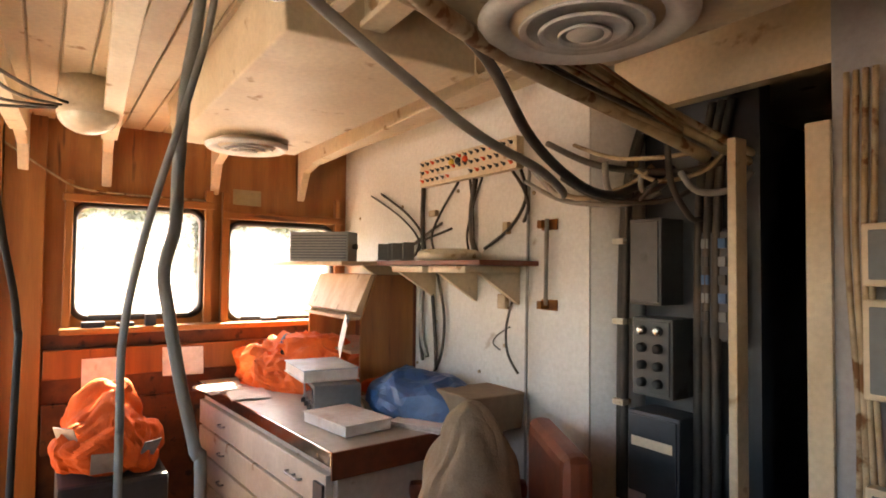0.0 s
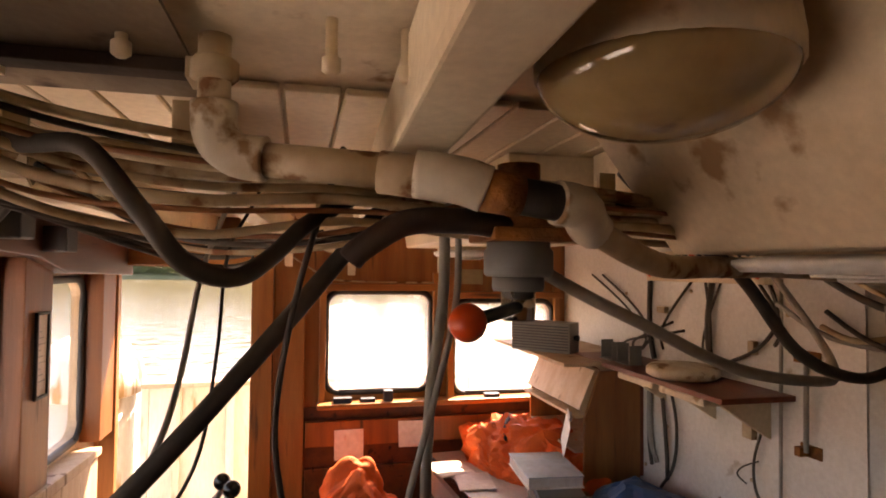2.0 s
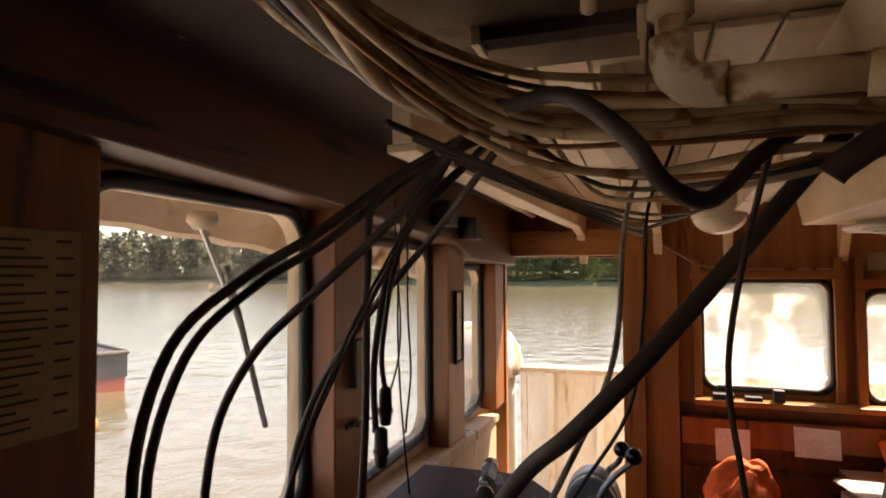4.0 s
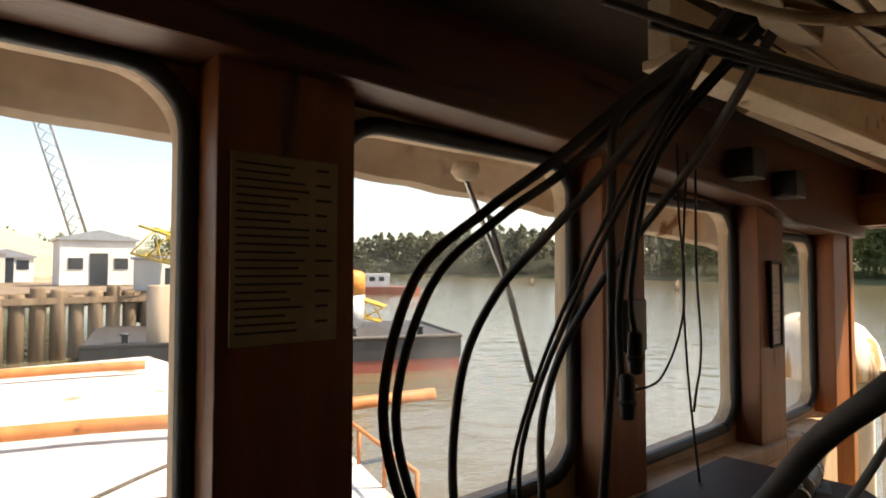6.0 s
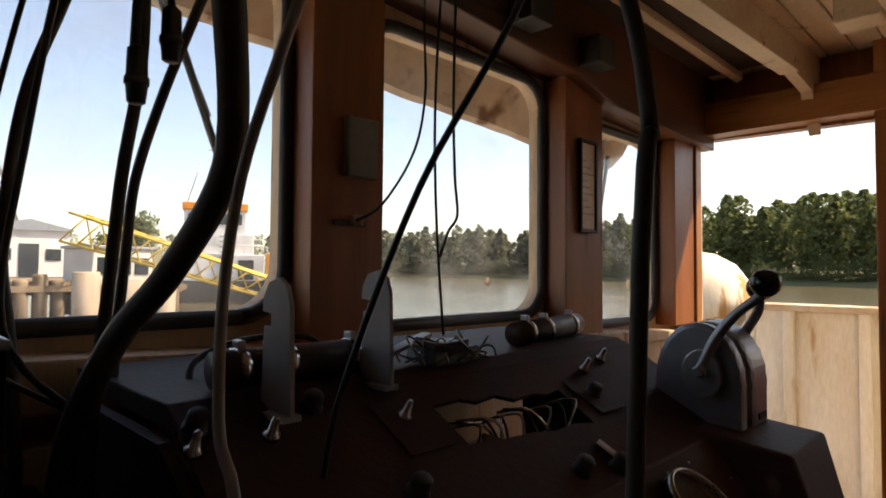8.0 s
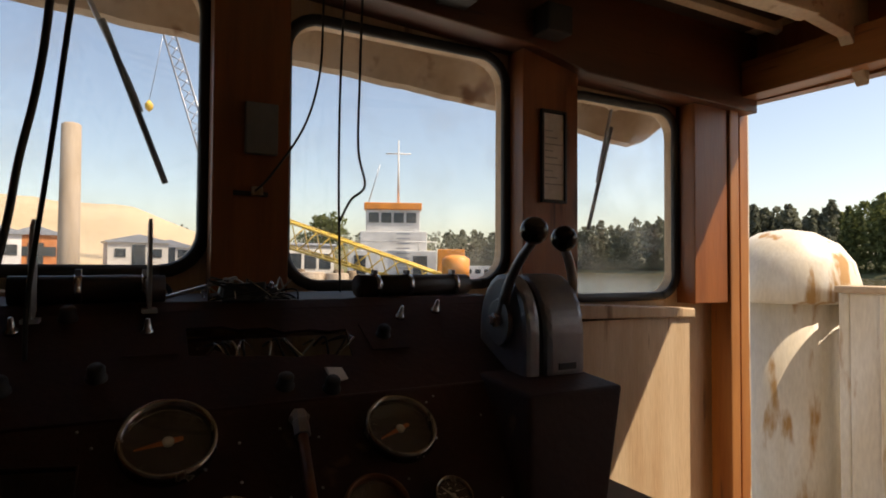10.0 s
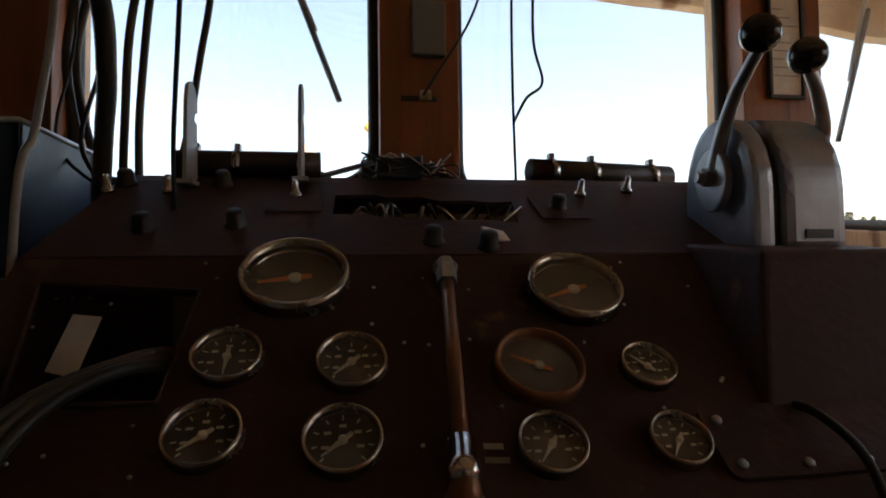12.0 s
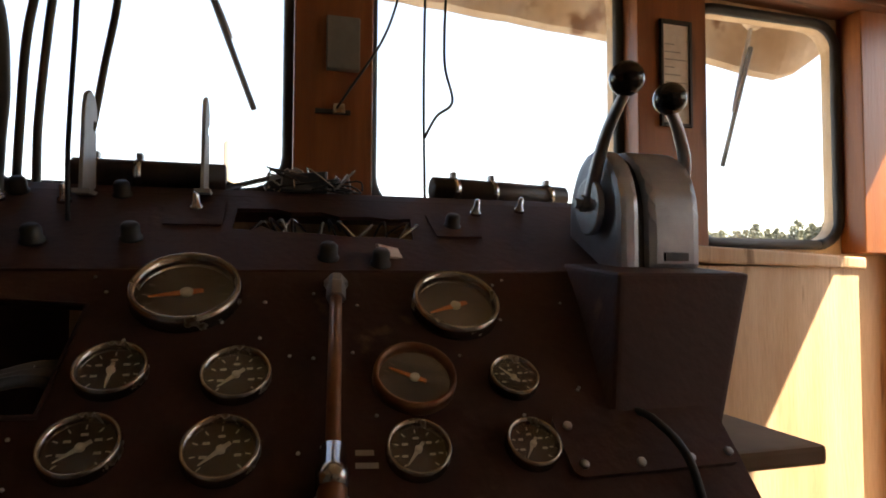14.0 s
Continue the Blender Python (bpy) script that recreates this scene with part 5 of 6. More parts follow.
cable("drooping_cable", "drooping grimy cable loop below the pipes", [(-0.594, 0.553, 2.136), (-0.655, 0.471, 2.115), (-0.71, 0.391, 2.105), (-0.785, 0.315, 2.03), (-0.767, 0.277, 1.979), (-0.715, 0.233, 1.962), (-0.655, 0.196, 1.986), (-0.61, 0.150, 2.034), (-0.53, 0.075, 2.085)], 0.0115, CABLE)
W_A = [(-0.49, 0.50, 2.15), (-0.52, 0.68, 2.06), (-0.57, 0.84, 1.945), (-0.605, 0.95, 1.875), (-0.705, 1.02, 1.76), (-0.76, 1.035, 1.54), (-0.715, 1.0, 1.32), (-0.66, 0.955, 1.16), (-0.63, 0.95, 1.062)]
W_B = [(-0.46, 0.49, 2.15), (-0.495, 0.67, 2.06), (-0.545, 0.83, 1.935), (-0.59, 0.94, 1.86), (-0.68, 1.01, 1.745), (-0.738, 1.03, 1.53), (-0.69, 0.995, 1.31), (-0.635, 0.95, 1.16), (-0.605, 0.945, 1.062)]
W_C = [(-0.555, 0.53, 2.143), (-0.545, 0.70, 1.972), (-0.545, 0.87, 1.83), (-0.563, 0.965, 1.735), (-0.595, 1.02, 1.60), (-0.612, 1.03, 1.40), (-0.602, 1.0, 1.25), (-0.595, 0.97, 1.062)]
for pts, r, lab in ((W_A, 0.0095, "grimy cable arching down beside the front window"), (W_B, 0.0085, "second grimy cable arching down beside the front window"), (W_C, 0.0085, "grimy cable bending down beside the front window")):
    cable("window_cable", lab, pts, r, CABLE)
cable("window_cable", "black cable hanging before the front window", [(-0.50, 0.52, 2.1), (-0.41, 0.66, 1.97), (-0.407, 0.78, 1.838), (-0.422, 0.865, 1.728), (-0.444, 0.922, 1.616), (-0.469, 0.944, 1.498), (-0.483, 0.934, 1.379), (-0.50, 0.91, 1.26), (-0.505, 0.90, 1.208)], 0.0075, CABLE)
cable("plug_cable", "black cable with a plug hanging before the window", [(-0.50, 0.55, 2.11), (-0.53, 0.73, 2.02), (-0.527, 0.756, 1.895), (-0.523, 0.761, 1.754), (-0.523, 0.763, 1.616), (-0.541, 0.763, 1.477), (-0.55, 0.772, 1.337), (-0.558, 0.785, 1.198), (-0.56, 0.79, 1.062)], 0.0075, CABLE)
cable("plug_cable", "black lead ending in a plug", [(-0.49, 0.55, 2.1), (-0.505, 0.70, 1.95), (-0.53, 0.74, 1.75), (-0.54, 0.735, 1.61)], 0.006, BLACK)
cable("plug_cable", "short black lead ending in a plug", [(-0.48, 0.55, 2.1), (-0.485, 0.70, 1.95), (-0.50, 0.74, 1.76), (-0.50, 0.735, 1.67)], 0.005, BLACK)
cable("window_lead", "short black lead curling up beside the console hose", [(-0.44, 0.80, 1.206), (-0.42, 0.84, 1.24), (-0.34, 0.86, 1.262), (-0.24, 0.86, 1.262), (-0.20, 0.85, 1.24), (-0.20, 0.83, 1.207)], 0.005, BLACK)
for x, y, z in ((-0.54, 0.725, 1.575), (-0.50, 0.735, 1.635)):
    pl = thing("plug", "black rubber connector plug on a lead", "plug", pose(x, y, z), "plugs before the window")
    part("body", lathe([(0.006, 0.045), (0.011, 0.04), (0.012, 0.0), (0.010, -0.02), (0.007, -0.022)], BLACK, 12, "body"), None, pl)
    part("collar", lathe([(0.0135, 0.0), (0.0135, 0.008)], CABLE, 12, "collar"), None, pl)
for k in range(2):
    x = -0.66 + 0.04 * k
    cable("thin_wire", "thin black wire hanging among the cables", [(-0.52 + 0.01 * k, 0.58, 2.12), (x * 0.5 - 0.28, 0.74, 1.8), (x, 0.84 + 0.02 * (k % 3), 1.5), (x - 0.02, 0.82, 1.3), (-0.57, 0.79, 1.2)], 0.0032 + 0.0012 * (k % 2), CABLE)
cable("thin_wire", "thin black wire hanging before the window", [(0.226, 1.004, 2.10), (0.217, 1.017, 1.791), (0.211, 1.005, 1.501), (0.208, 0.974, 1.205)], 0.0034, BLACK)
cable("thin_wire", "kinked thin black wire before the window", [(0.274, 1.005, 2.10), (0.266, 1.004, 1.788), (0.259, 0.991, 1.597), (0.284, 1.006, 1.505), (0.241, 0.995, 1.462), (0.207, 0.988, 1.401)], 0.0036, BLACK)
cable("thin_wire", "thin black wire beside the window post", [(0.163, 1.001, 2.104), (0.162, 0.999, 1.922), (0.147, 0.979, 1.765), (0.105, 0.969, 1.629), (0.031, 0.985, 1.509), (0.005, 1.045, 1.475)], 0.003, BLACK)
cable("hanging_wire", "pale cable hanging near the door", [(-0.10, 0.27, 2.2), (-0.25, 0.33, 1.99), (-0.42, 0.34, 1.80), (-0.50, 0.36, 1.70), (-0.525, 0.43, 1.55), (-0.535, 0.49, 1.42), (-0.55, 0.48, 1.25), (-0.55, 0.43, 1.06), (-0.55, 0.42, 0.01)], 0.005, CABLE_GREY)
cable("hanging_wire", "thin black wire hanging near the door", [(-0.148, 0.213, 2.223), (-0.208, 0.246, 2.11), (-0.269, 0.29, 1.998), (-0.313, 0.30, 1.82), (-0.34, 0.33, 1.63), (-0.37, 0.44, 1.45), (-0.40, 0.52, 1.25), (-0.405, 0.545, 1.152)], 0.0035, BLACK)
cable("hanging_wire", "black cable hanging near the door", [(-0.56, 0.10, 2.15), (-0.585, 0.16, 1.95), (-0.55, 0.19, 1.75), (-0.51, 0.17, 1.58), (-0.485, 0.15, 1.45), (-0.50, 0.15, 1.28), (-0.52, 0.17, 0.01)], 0.0045, CABLE)
for k in range(4):
    z = 1.95 - 0.02 * k
    cable("crossing_wire", "dark wire strung below the ceiling", [(-0.75 + 0.1 * k, 0.62, 2.08), (-0.2, 0.45 - 0.03 * k, z + 0.09), (0.35, 0.30, z + 0.10), (0.9, 0.15 + 0.05 * k, z + 0.15), (1.3, 0.0, 2.16)], 0.0055, CABLE)

# main cable run along the ceiling, under clamps
for k, (dx, dz, r, m) in enumerate(((-0.02, 0.02, 0.011, CABLE_CREAM), (0.01, 0.022, 0.012, CABLE_CREAM), (0.04, 0.018, 0.010, CABLE), (-0.01, -0.004, 0.013, CABLE_CREAM), (0.03, -0.006, 0.011, CABLE_GREY), (0.06, 0.004, 0.009, CABLE), (0.085, 0.012, 0.010, CABLE_CREAM))):
    cable("ceiling_cable", "paint-covered cable in the overhead run", [(-1.12 + dx, 0.62 + dx, 2.225 + dz), (-0.93 + dx, 0.63 + dx, 2.185 + dz), (-0.74 + dx, 0.60, 2.12 + dz), (-0.56 + dx, 0.46, 2.115 + dz), (-0.54 + dx, 0.2, 2.11 + dz), (-0.55 + dx, -0.2, 2.085 + dz), (-0.48 + dx, -0.6, 2.06 + dz), (-0.41 + dx, -1.0, 2.03 + dz), (-0.42 + dx, -1.38, 1.95 + dz), (-0.50 + dx, -1.62, 1.86 + dz)], r, m, "overhead cable run")
for k in range(9):
    dz, dx = 0.05 - 0.014 * k + 0.006 * math.sin(k * 2.3), 0.05 * math.sin(k * 1.7)
    sag = 0.02 * math.sin(k * 3.1) - 0.012
    cable("ceiling_cable", "thin stained cable beside the overhead run", [(-1.05 + dx, 0.64, 2.24), (-0.86 + dx, 0.60 + 0.02 * math.sin(k), 2.17 + dz * 0.4), (-0.66 + dx * 0.5, 0.48, 2.115 + dz), (-0.64 + dx, 0.30, 2.10 + dz + sag), (-0.62 + dx * 0.6, 0.10, 2.085 + dz * 0.7), (-0.60 + dx, -0.12, 2.075 + dz * 0.5 + sag), (-0.55 + dx * 0.5, -0.45, 2.06 + dz * 0.6), (-0.46 + dx, -0.9, 2.03 + dz * 0.5), (-0.44, -1.38, 1.95 + dz * 0.5)], (0.0065, 0.005, 0.008, 0.004)[k % 4], (CABLE_CREAM, CABLE, CABLE_CREAM, COPPER)[k % 4], "overhead cable run")
for k in range(3):
    cable("crossing_wire", "rusty brown wire drooping under the ceiling", [(-0.60, 0.52 - 0.04 * k, 2.10), (-0.50 + 0.05 * k, 0.36, 2.035 - 0.012 * k), (-0.55, 0.16, 2.02 - 0.01 * k), (-0.60, 0.0 - 0.04 * k, 2.05), (-0.62, -0.12, 2.08)], 0.0045, (COPPER, CABLE, CABLE_CREAM)[k])
for y, x, z in ((0.50, -0.56, 2.10), (0.02, -0.53, 2.085), (-0.33, -0.50, 2.06), (-0.75, -0.42, 2.03)):
    cl = thing("cable_clamp", "cream painted strap clamp round the cables", "clamp", group="clamps on the cable run")
    part("strap", prism([(x - 0.05, z + 0.075), (x - 0.05, z - 0.02), (x - 0.03, z - 0.035), (x + 0.10, z - 0.035), (x + 0.11, z - 0.02), (x + 0.11, z + 0.06), (x + 0.105, z + 0.06), (x + 0.105, z - 0.018), (x + 0.097, z - 0.03), (x - 0.028, z - 0.03), (x - 0.044, z - 0.016), (x - 0.044, z + 0.075)], "y", y - 0.014, y + 0.014), CREAM, cl)

# piping with elbows, couplings and the valve
pp = thing("overhead_pipe", "cream and white overhead pipe with a rusty coupling", "pipe")
part("drop_pipe", tube([(-0.685, 0.262, 2.25), (-0.685, 0.262, 2.16)], 0.019, CABLE_CREAM, 14, "drop_pipe", 0), None, pp)
part("union_nut", lathe([(0.024, 0), (0.028, 0.004), (0.028, 0.024), (0.024, 0.028)], CABLE_CREAM, 8, "union_nut"), None, pp).location = (-0.685, 0.262, 2.195)
part("elbow", tube([(-0.685, 0.262, 2.17), (-0.685, 0.258, 2.13), (-0.69, 0.235, 2.108), (-0.698, 0.20, 2.103)], 0.027, PVC, 14, "elbow", 5), None, pp)
part("run", tube([(-0.695, 0.21, 2.103), (-0.745, 0.05, 2.088)], 0.021, CABLE_CREAM, 14, "run", 0), None, pp)
part("coupling", tube([(-0.739, 0.07, 2.088), (-0.757, 0.01, 2.08)], 0.0255, CABLE_CREAM, 14, "coupling", 0), None, pp)
part("white_elbow", tube([(-0.752, 0.03, 2.085), (-0.766, -0.02, 2.078), (-0.772, -0.05, 2.068)], 0.0285, PVC, 16, "white_elbow", 5), None, pp, "white plastic coupling")
part("rusty_collar", tube([(-0.771, -0.045, 2.068), (-0.772, -0.092, 2.062)], 0.026, RUST, 16, "rusty_collar", 0), None, pp, "bright orange rusty collar")
part("black_sleeve", tube([(-0.772, -0.09, 2.062), (-0.767, -0.15, 2.055)], 0.0225, BLACK, 14, "black_sleeve", 0), None, pp)
part("end_elbow", tube([(-0.767, -0.14, 2.056), (-0.76, -0.175, 2.052), (-0.73, -0.20, 2.035), (-0.70, -0.225, 2.03)], 0.0275, PVC, 14, "end_elbow", 5), None, pp)
part("aft_run", tube([(-0.72, -0.21, 2.03), (-0.64, -0.36, 1.985), (-0.56, -0.52, 1.982), (-0.46, -0.80, 1.98), (-0.40, -1.2, 1.95), (-0.44, -1.5, 1.87)], 0.019, CABLE_CREAM, 12, "aft_run", 5), None, pp)

vx, vy = -0.655, -0.135
vl = thing("control_valve", "grey and brown valve with a red ball handle", "valve", pose(vx, vy, 0))
part("flange", box(-0.062, 0.062, -0.055, 0.055, 2.012, 2.03, 0.004), RUST, vl, "rust-brown flange")
part("cap", lathe([(0.05, 2.03), (0.05, 2.05), (0.03, 2.06), (0.03, 2.12)], RUST, 18, "cap"), None, vl)
part("body", lathe([(0.044, 1.965), (0.048, 1.97), (0.048, 2.0), (0.044, 2.004), (0.044, 2.012)], GREYPAINT, 24, "body"), None, vl)
part("lower_body", lathe([(0.034, 1.945), (0.036, 1.95), (0.036, 1.966)], GREYPAINT, 24, "lower_body"), None, vl)
part("spindle", lathe([(0.022, 1.905), (0.024, 1.908), (0.024, 1.946)], CHROME, 20, "spindle"), None, vl)
part("side_pipe", tube([(-0.03, 0.03, 2.03), (-0.055, 0.10, 2.035), (-0.065, 0.17, 2.03), (-0.055, 0.22, 2.0), (-0.05, 0.235, 1.985)], 0.0165, mat_hose, 12, "side_pipe", 5), None, vl)
part("handle", tube([(-0.01, 0.0, 1.925), (-0.115, 0.105, 1.913)], 0.0085, BLACK, 10, "handle", 0), None, vl)
bm = bmesh.new()
bmesh.ops.create_uvsphere(bm, u_segments=24, v_segments=16, radius=0.0225)
bmesh.ops.translate(bm, vec=(-0.115, 0.105, 1.913), verts=bm.verts[:])
part("ball", bm, RED, vl, "bright orange-red ball", True)

# bolt bosses through the ceiling
for x, y, z in ((-0.764, 0.129, 2.2), (-0.754, 0.042, 2.2), (-0.80, 0.016, 2.21), (-0.93, 0.10, 2.22), (-0.70, 0.36, 2.22)):
    b = part("bolt_boss", lathe([(0.007, 0.055), (0.007, 0.012), (0.011, 0.01), (0.011, -0.004), (0.006, -0.008)], CREAM, 10, "bolt_boss"), None)
    b.location = (x, y, z - 0.002)
    tagged(b, "painted bolt end through the ceiling", "bolt", "ceiling bolts")

rec = thing("ceiling_recess_frame", "dark shallow recess frame in the ceiling beside the pipe", "ceiling hatch", pose(-0.62, 0.40, Z_CEIL - 0.03), kind="structure")
part("panel", box(-0.02, 0.02, -0.10, 0.12, -0.012, 0.006, 0.002), SOOT, rec)
for y in (-0.11, 0.12):
    part("end_lip", box(-0.03, 0.03, y, y + 0.012, -0.02, 0.006, 0.002), CREAM, rec)

# round air diffusers
def diffuser(x, y, z, r, rings):
    d = thing("air_diffuser", "round cream air diffuser with concentric rings", "air vent", pose(x, y, z), "round ceiling diffusers")
    part("collar", lathe([(r * 0.72, 0.2), (r * 0.72, 0.02), (r * 0.80, 0.0)], CREAM, 40, "collar"), None, d)
    part("outer_ring", lathe([(r * 0.70, 0.012), (r, 0.004), (r, -0.004), (r * 0.93, -0.016), (r * 0.72, -0.004), (r * 0.68, 0.006)], WHITE, 44, "outer_ring"), None, d)
    part("throat", lathe([(r * 0.70, 0.016), (r * 0.3, 0.018)], BLACK, 36, "throat"), None, d)
    for k in range(rings):
        q = r * (0.62 - 0.185 * k)
        part("ring", lathe([(q, -0.012 - 0.006 * k), (q * 0.98, -0.018 - 0.006 * k), (q * 0.74, -0.004 - 0.006 * k), (q * 0.72, 0.004 - 0.006 * k), (q * 0.78, 0.004 - 0.006 * k)], WHITE, 40, "ring"), None, d)
    part("centre_disc", lathe([(0.002, -0.03), (r * 0.17, -0.026), (r * 0.18, -0.018), (r * 0.1, 0.01)], WHITE, 28, "centre_disc"), None, d)
    return d


diffuser(-0.70, -0.70, 1.99, 0.20, 3)
diffuser(1.10, -0.58, 2.045, 0.17, 3)
dk = part("duct_box", skew_box((-0.15, 1.30, -0.86, -0.32, 2.07), (-0.15, 1.35, -0.88, -0.30, 2.245)), CREAM)
tagged(dk, "cream painted box duct under the ceiling", "duct")
dk = part("duct_box", skew_box((-1.2, -0.535, -0.96, -0.46, 2.004), (-1.3, -0.50, -1.15, -0.30, 2.245)), CREAM)
tagged(dk, "cream painted box duct above the round diffuser", "duct")
flu = thing("junction_tangle", "tangle of red and blue wire connectors at the ceiling", "wiring", pose(-0.93, -0.92, 2.10))
for k in range(34):
    c = [Vector((rng.uniform(-0.08, 0.08), rng.uniform(-0.07, 0.07), rng.uniform(-0.05, 0.0))) for _ in range(3)]
    c[0].z = 0.0
    part("wire", tube(c, 0.003, (BLACK, CABLE, RED, BLUE)[0 if k % 5 else 1 + k % 3], 5, "wire", 4), None, flu)
for k, (x, y, m) in enumerate(((0.05, -0.03, BLUE), (-0.04, 0.02, RED), (0.1, 0.05, BLACK), (0.0, 0.06, RED))):
    part("connector", lathe([(0.008, 0.0), (0.008, -0.03 - 0.03 * (k == 0)), (0.006, -0.034 - 0.03 * (k == 0))], m, 10, "connector"), None, flu).location = (x, y, -0.02)

# ceiling lamps
def bowl_lamp(x, y, z, r, depth, glass, label):
    l = thing("ceiling_lamp", label, "lamp", pose(x, y, z))
    part("base_ring", lathe([(r * 0.95, 2.25 - z), (r * 1.02, 0.012), (r * 1.02, -0.004), (r * 0.97, -0.008)], CREAM, 36, "base_ring"), None, l)
    part("bowl", lathe([(r * math.cos(radians(a)), -depth * math.sin(radians(a))) for a in range(0, 90, 9)] + [(0.002, -depth)], glass, 40, "bowl"), None, l)
    return l


bowl_lamp(-0.90, -0.195, 2.178, 0.126, 0.07, SMOKED, "large yellowed glass bowl lamp on the ceiling")
bowl_lamp(1.20, 0.0, 2.11, 0.105, 0.075, GLASSWHITE, "cream glass bowl lamp near the door")
bk = part("lamp_bracket", box(1.30, 1.42, 0.30, 0.42, 2.12, 2.24, 0.01), CREAM)
tagged(bk, "cream bracket box under the ceiling", "bracket")
oval = part("ceiling_plate", lathe([(0.09, 0.0), (0.088, -0.012), (0.07, -0.016)], WHITE, 28, "ceiling_plate"), None)
oval.location = (0.75, 0.42, 2.244)
tagged(oval, "round white cover plate on the ceiling", "cover")
trimr = part("ceiling_trim", prism([(0.88, 2.25), (0.88, 2.21), (0.905, 2.20), (0.925, 2.215), (0.925, 2.25)], "x", 0.35, 1.95, 0.003), CREAM)
tagged(trimr, "peeling cream moulding along the ceiling", "trim", kind="structure")
for x, z in ((0.55, 2.03), (0.9, 2.0)):
    bk = part("curtain_bracket", box(x - 0.05, x + 0.05, 0.94, 1.018, z + 0.02, z + 0.11, 0.006), BLACK)
    tagged(bk, "black bracket under the front header", "bracket", "brackets under the header")


# ---- chart table and aft bulkhead ----
ch = thing("chart_chest", "off-white chart chest with shallow drawers and brown top edge", "chest", pose(0.40, -0.68, 0, 0, 0, 4))
part("carcass", box(0, 1.50, -0.72, -0.03, 0, 0.86, 0.006), DRAWER, ch)
topw = part("top", box(-0.02, 1.52, -0.74, 0.0, 0.885, 0.92, 0.006), LAMINATE, ch)
part("edge_band", box(-0.024, 1.52, -0.002, 0.008, 0.872, 0.922, 0.003), CHROME, topw, "worn metal front edge")
part("end_band", box(-0.03, -0.02, -0.74, 0.006, 0.83, 0.922, 0.003), MAHOG, topw, "dark mahogany end edge")
for k in range(4):
    z0 = 0.845 - 0.135 * (k + 1)
    dr = part("drawer", box(0.025, 1.48, -0.03, 0.0, z0, z0 + 0.122, 0.005), DRAWER, ch)
    for x in (0.24, 0.30, 1.1):
        part("pull", tube([(x - 0.03, 0.0, z0 + 0.06), (x - 0.025, 0.018, z0 + 0.06), (x + 0.025, 0.018, z0 + 0.06), (x + 0.03, 0.0, z0 + 0.06)], 0.005, STEEL, 6, "pull", 3), None, dr)
part("latch_plate", box(0.03, 0.10, 0.0, 0.012, 0.70, 0.80, 0.003), DARKGREY, ch)
part("end_loop", tube([(-0.002, -0.3, 0.52), (-0.02, -0.32, 0.66), (-0.022, -0.5, 0.68), (-0.002, -0.54, 0.54)], 0.008, CABLE_GREY, 8, "end_loop"), None, ch)


def stack(name, label, x, y, z, w, d, h, turn, material, sheets=1, tilt=0):
    b = thing(name, label, "paper", pose(x, y, z, tilt, 0, turn))
    for k in range(sheets):
        part("leaf", crumple(box(-w / 2 + 0.008 * math.sin(k * 5), w / 2 + 0.008 * math.sin(k * 5), -d / 2, d / 2 + 0.006 * math.cos(k * 3), h * k / sides_of(sheets), h * (k + 0.9) / sides_of(sheets), 0.001), 0.002, 9, k), material, b)
    return b


def sides_of(n):
    return max(n, 1)


stack("papers", "loose curled white papers on the chest", 1.62, -0.62, 0.922, 0.22, 0.18, 0.012, 12, PAPER, 4)
stack("papers", "loose white sheets hanging over the chest edge", 1.42, -0.70, 0.922, 0.24, 0.17, 0.008, -8, PAPER, 3)
bkk = thing("thick_book", "thick white paperback manual on a radio set", "book", pose(1.10, -0.93, 1.045, 0, 0, -6))
part("page_block", box(-0.17, 0.16, -0.12, 0.12, 0.004, 0.048, 0.004), PAPER, bkk)
part("cover", box(-0.175, 0.165, -0.125, 0.125, 0.048, 0.052, 0.001), mat("blue_grey_cover", (0.45, 0.52, 0.55), 0.5, scale=12), bkk)
part("back_cover", box(-0.175, 0.165, -0.125, 0.125, 0.0, 0.004, 0.001), PAPER, bkk)
rd = thing("radio_set", "grey desktop radio with a dark display", "radio", pose(1.0, -0.94, 0.921, 0, 0, -12))
part("case", box(-0.15, 0.13, -0.10, 0.10, 0.0, 0.12, 0.006), GREYPAINT, rd)
part("display", box(-0.13, 0.05, 0.10, 0.104, 0.045, 0.105, 0.002), DARKGLASS, rd)
part("panel", box(-0.14, 0.12, 0.10, 0.103, 0.01, 0.04, 0.001), DARKGREY, rd)
for k in range(3):
    part("knob", lathe([(0.012, 0), (0.011, 0.014), (0.008, 0.016)], BLACK, 12, "knob"), None, rd).matrix_basis = pose(-0.1 + 0.08 * k, 0.103, 0.025, -90, 0, 0)
bkk = thing("closed_book", "white ring-bound book on the chest edge", "book", pose(0.66, -0.86, 0.921, 0, 0, 8))
part("page_block", box(-0.15, 0.15, -0.10, 0.10, 0.004, 0.042, 0.003), PAPER, bkk)
part("cover", box(-0.155, 0.155, -0.105, 0.105, 0.042, 0.046, 0.001), PAPER, bkk)
bkk = thing("open_booklet", "olive covered booklet leaning on the radio", "book", pose(0.80, -1.05, 0.925, 35, 0, -20))
part("cover", box(-0.10, 0.10, -0.07, 0.07, 0.0, 0.008, 0.002), mat("olive_cover", (0.20, 0.17, 0.07), 0.6, scale=14), bkk)
stack("papers", "pale papers at the chest end", 0.52, -1.14, 0.922, 0.24, 0.2, 0.02, 24, PAPER, 3)
bg = part("blue_sheet", heap(0.33, 0.20, 0.16, 0.03, 9, 5), BLUE)
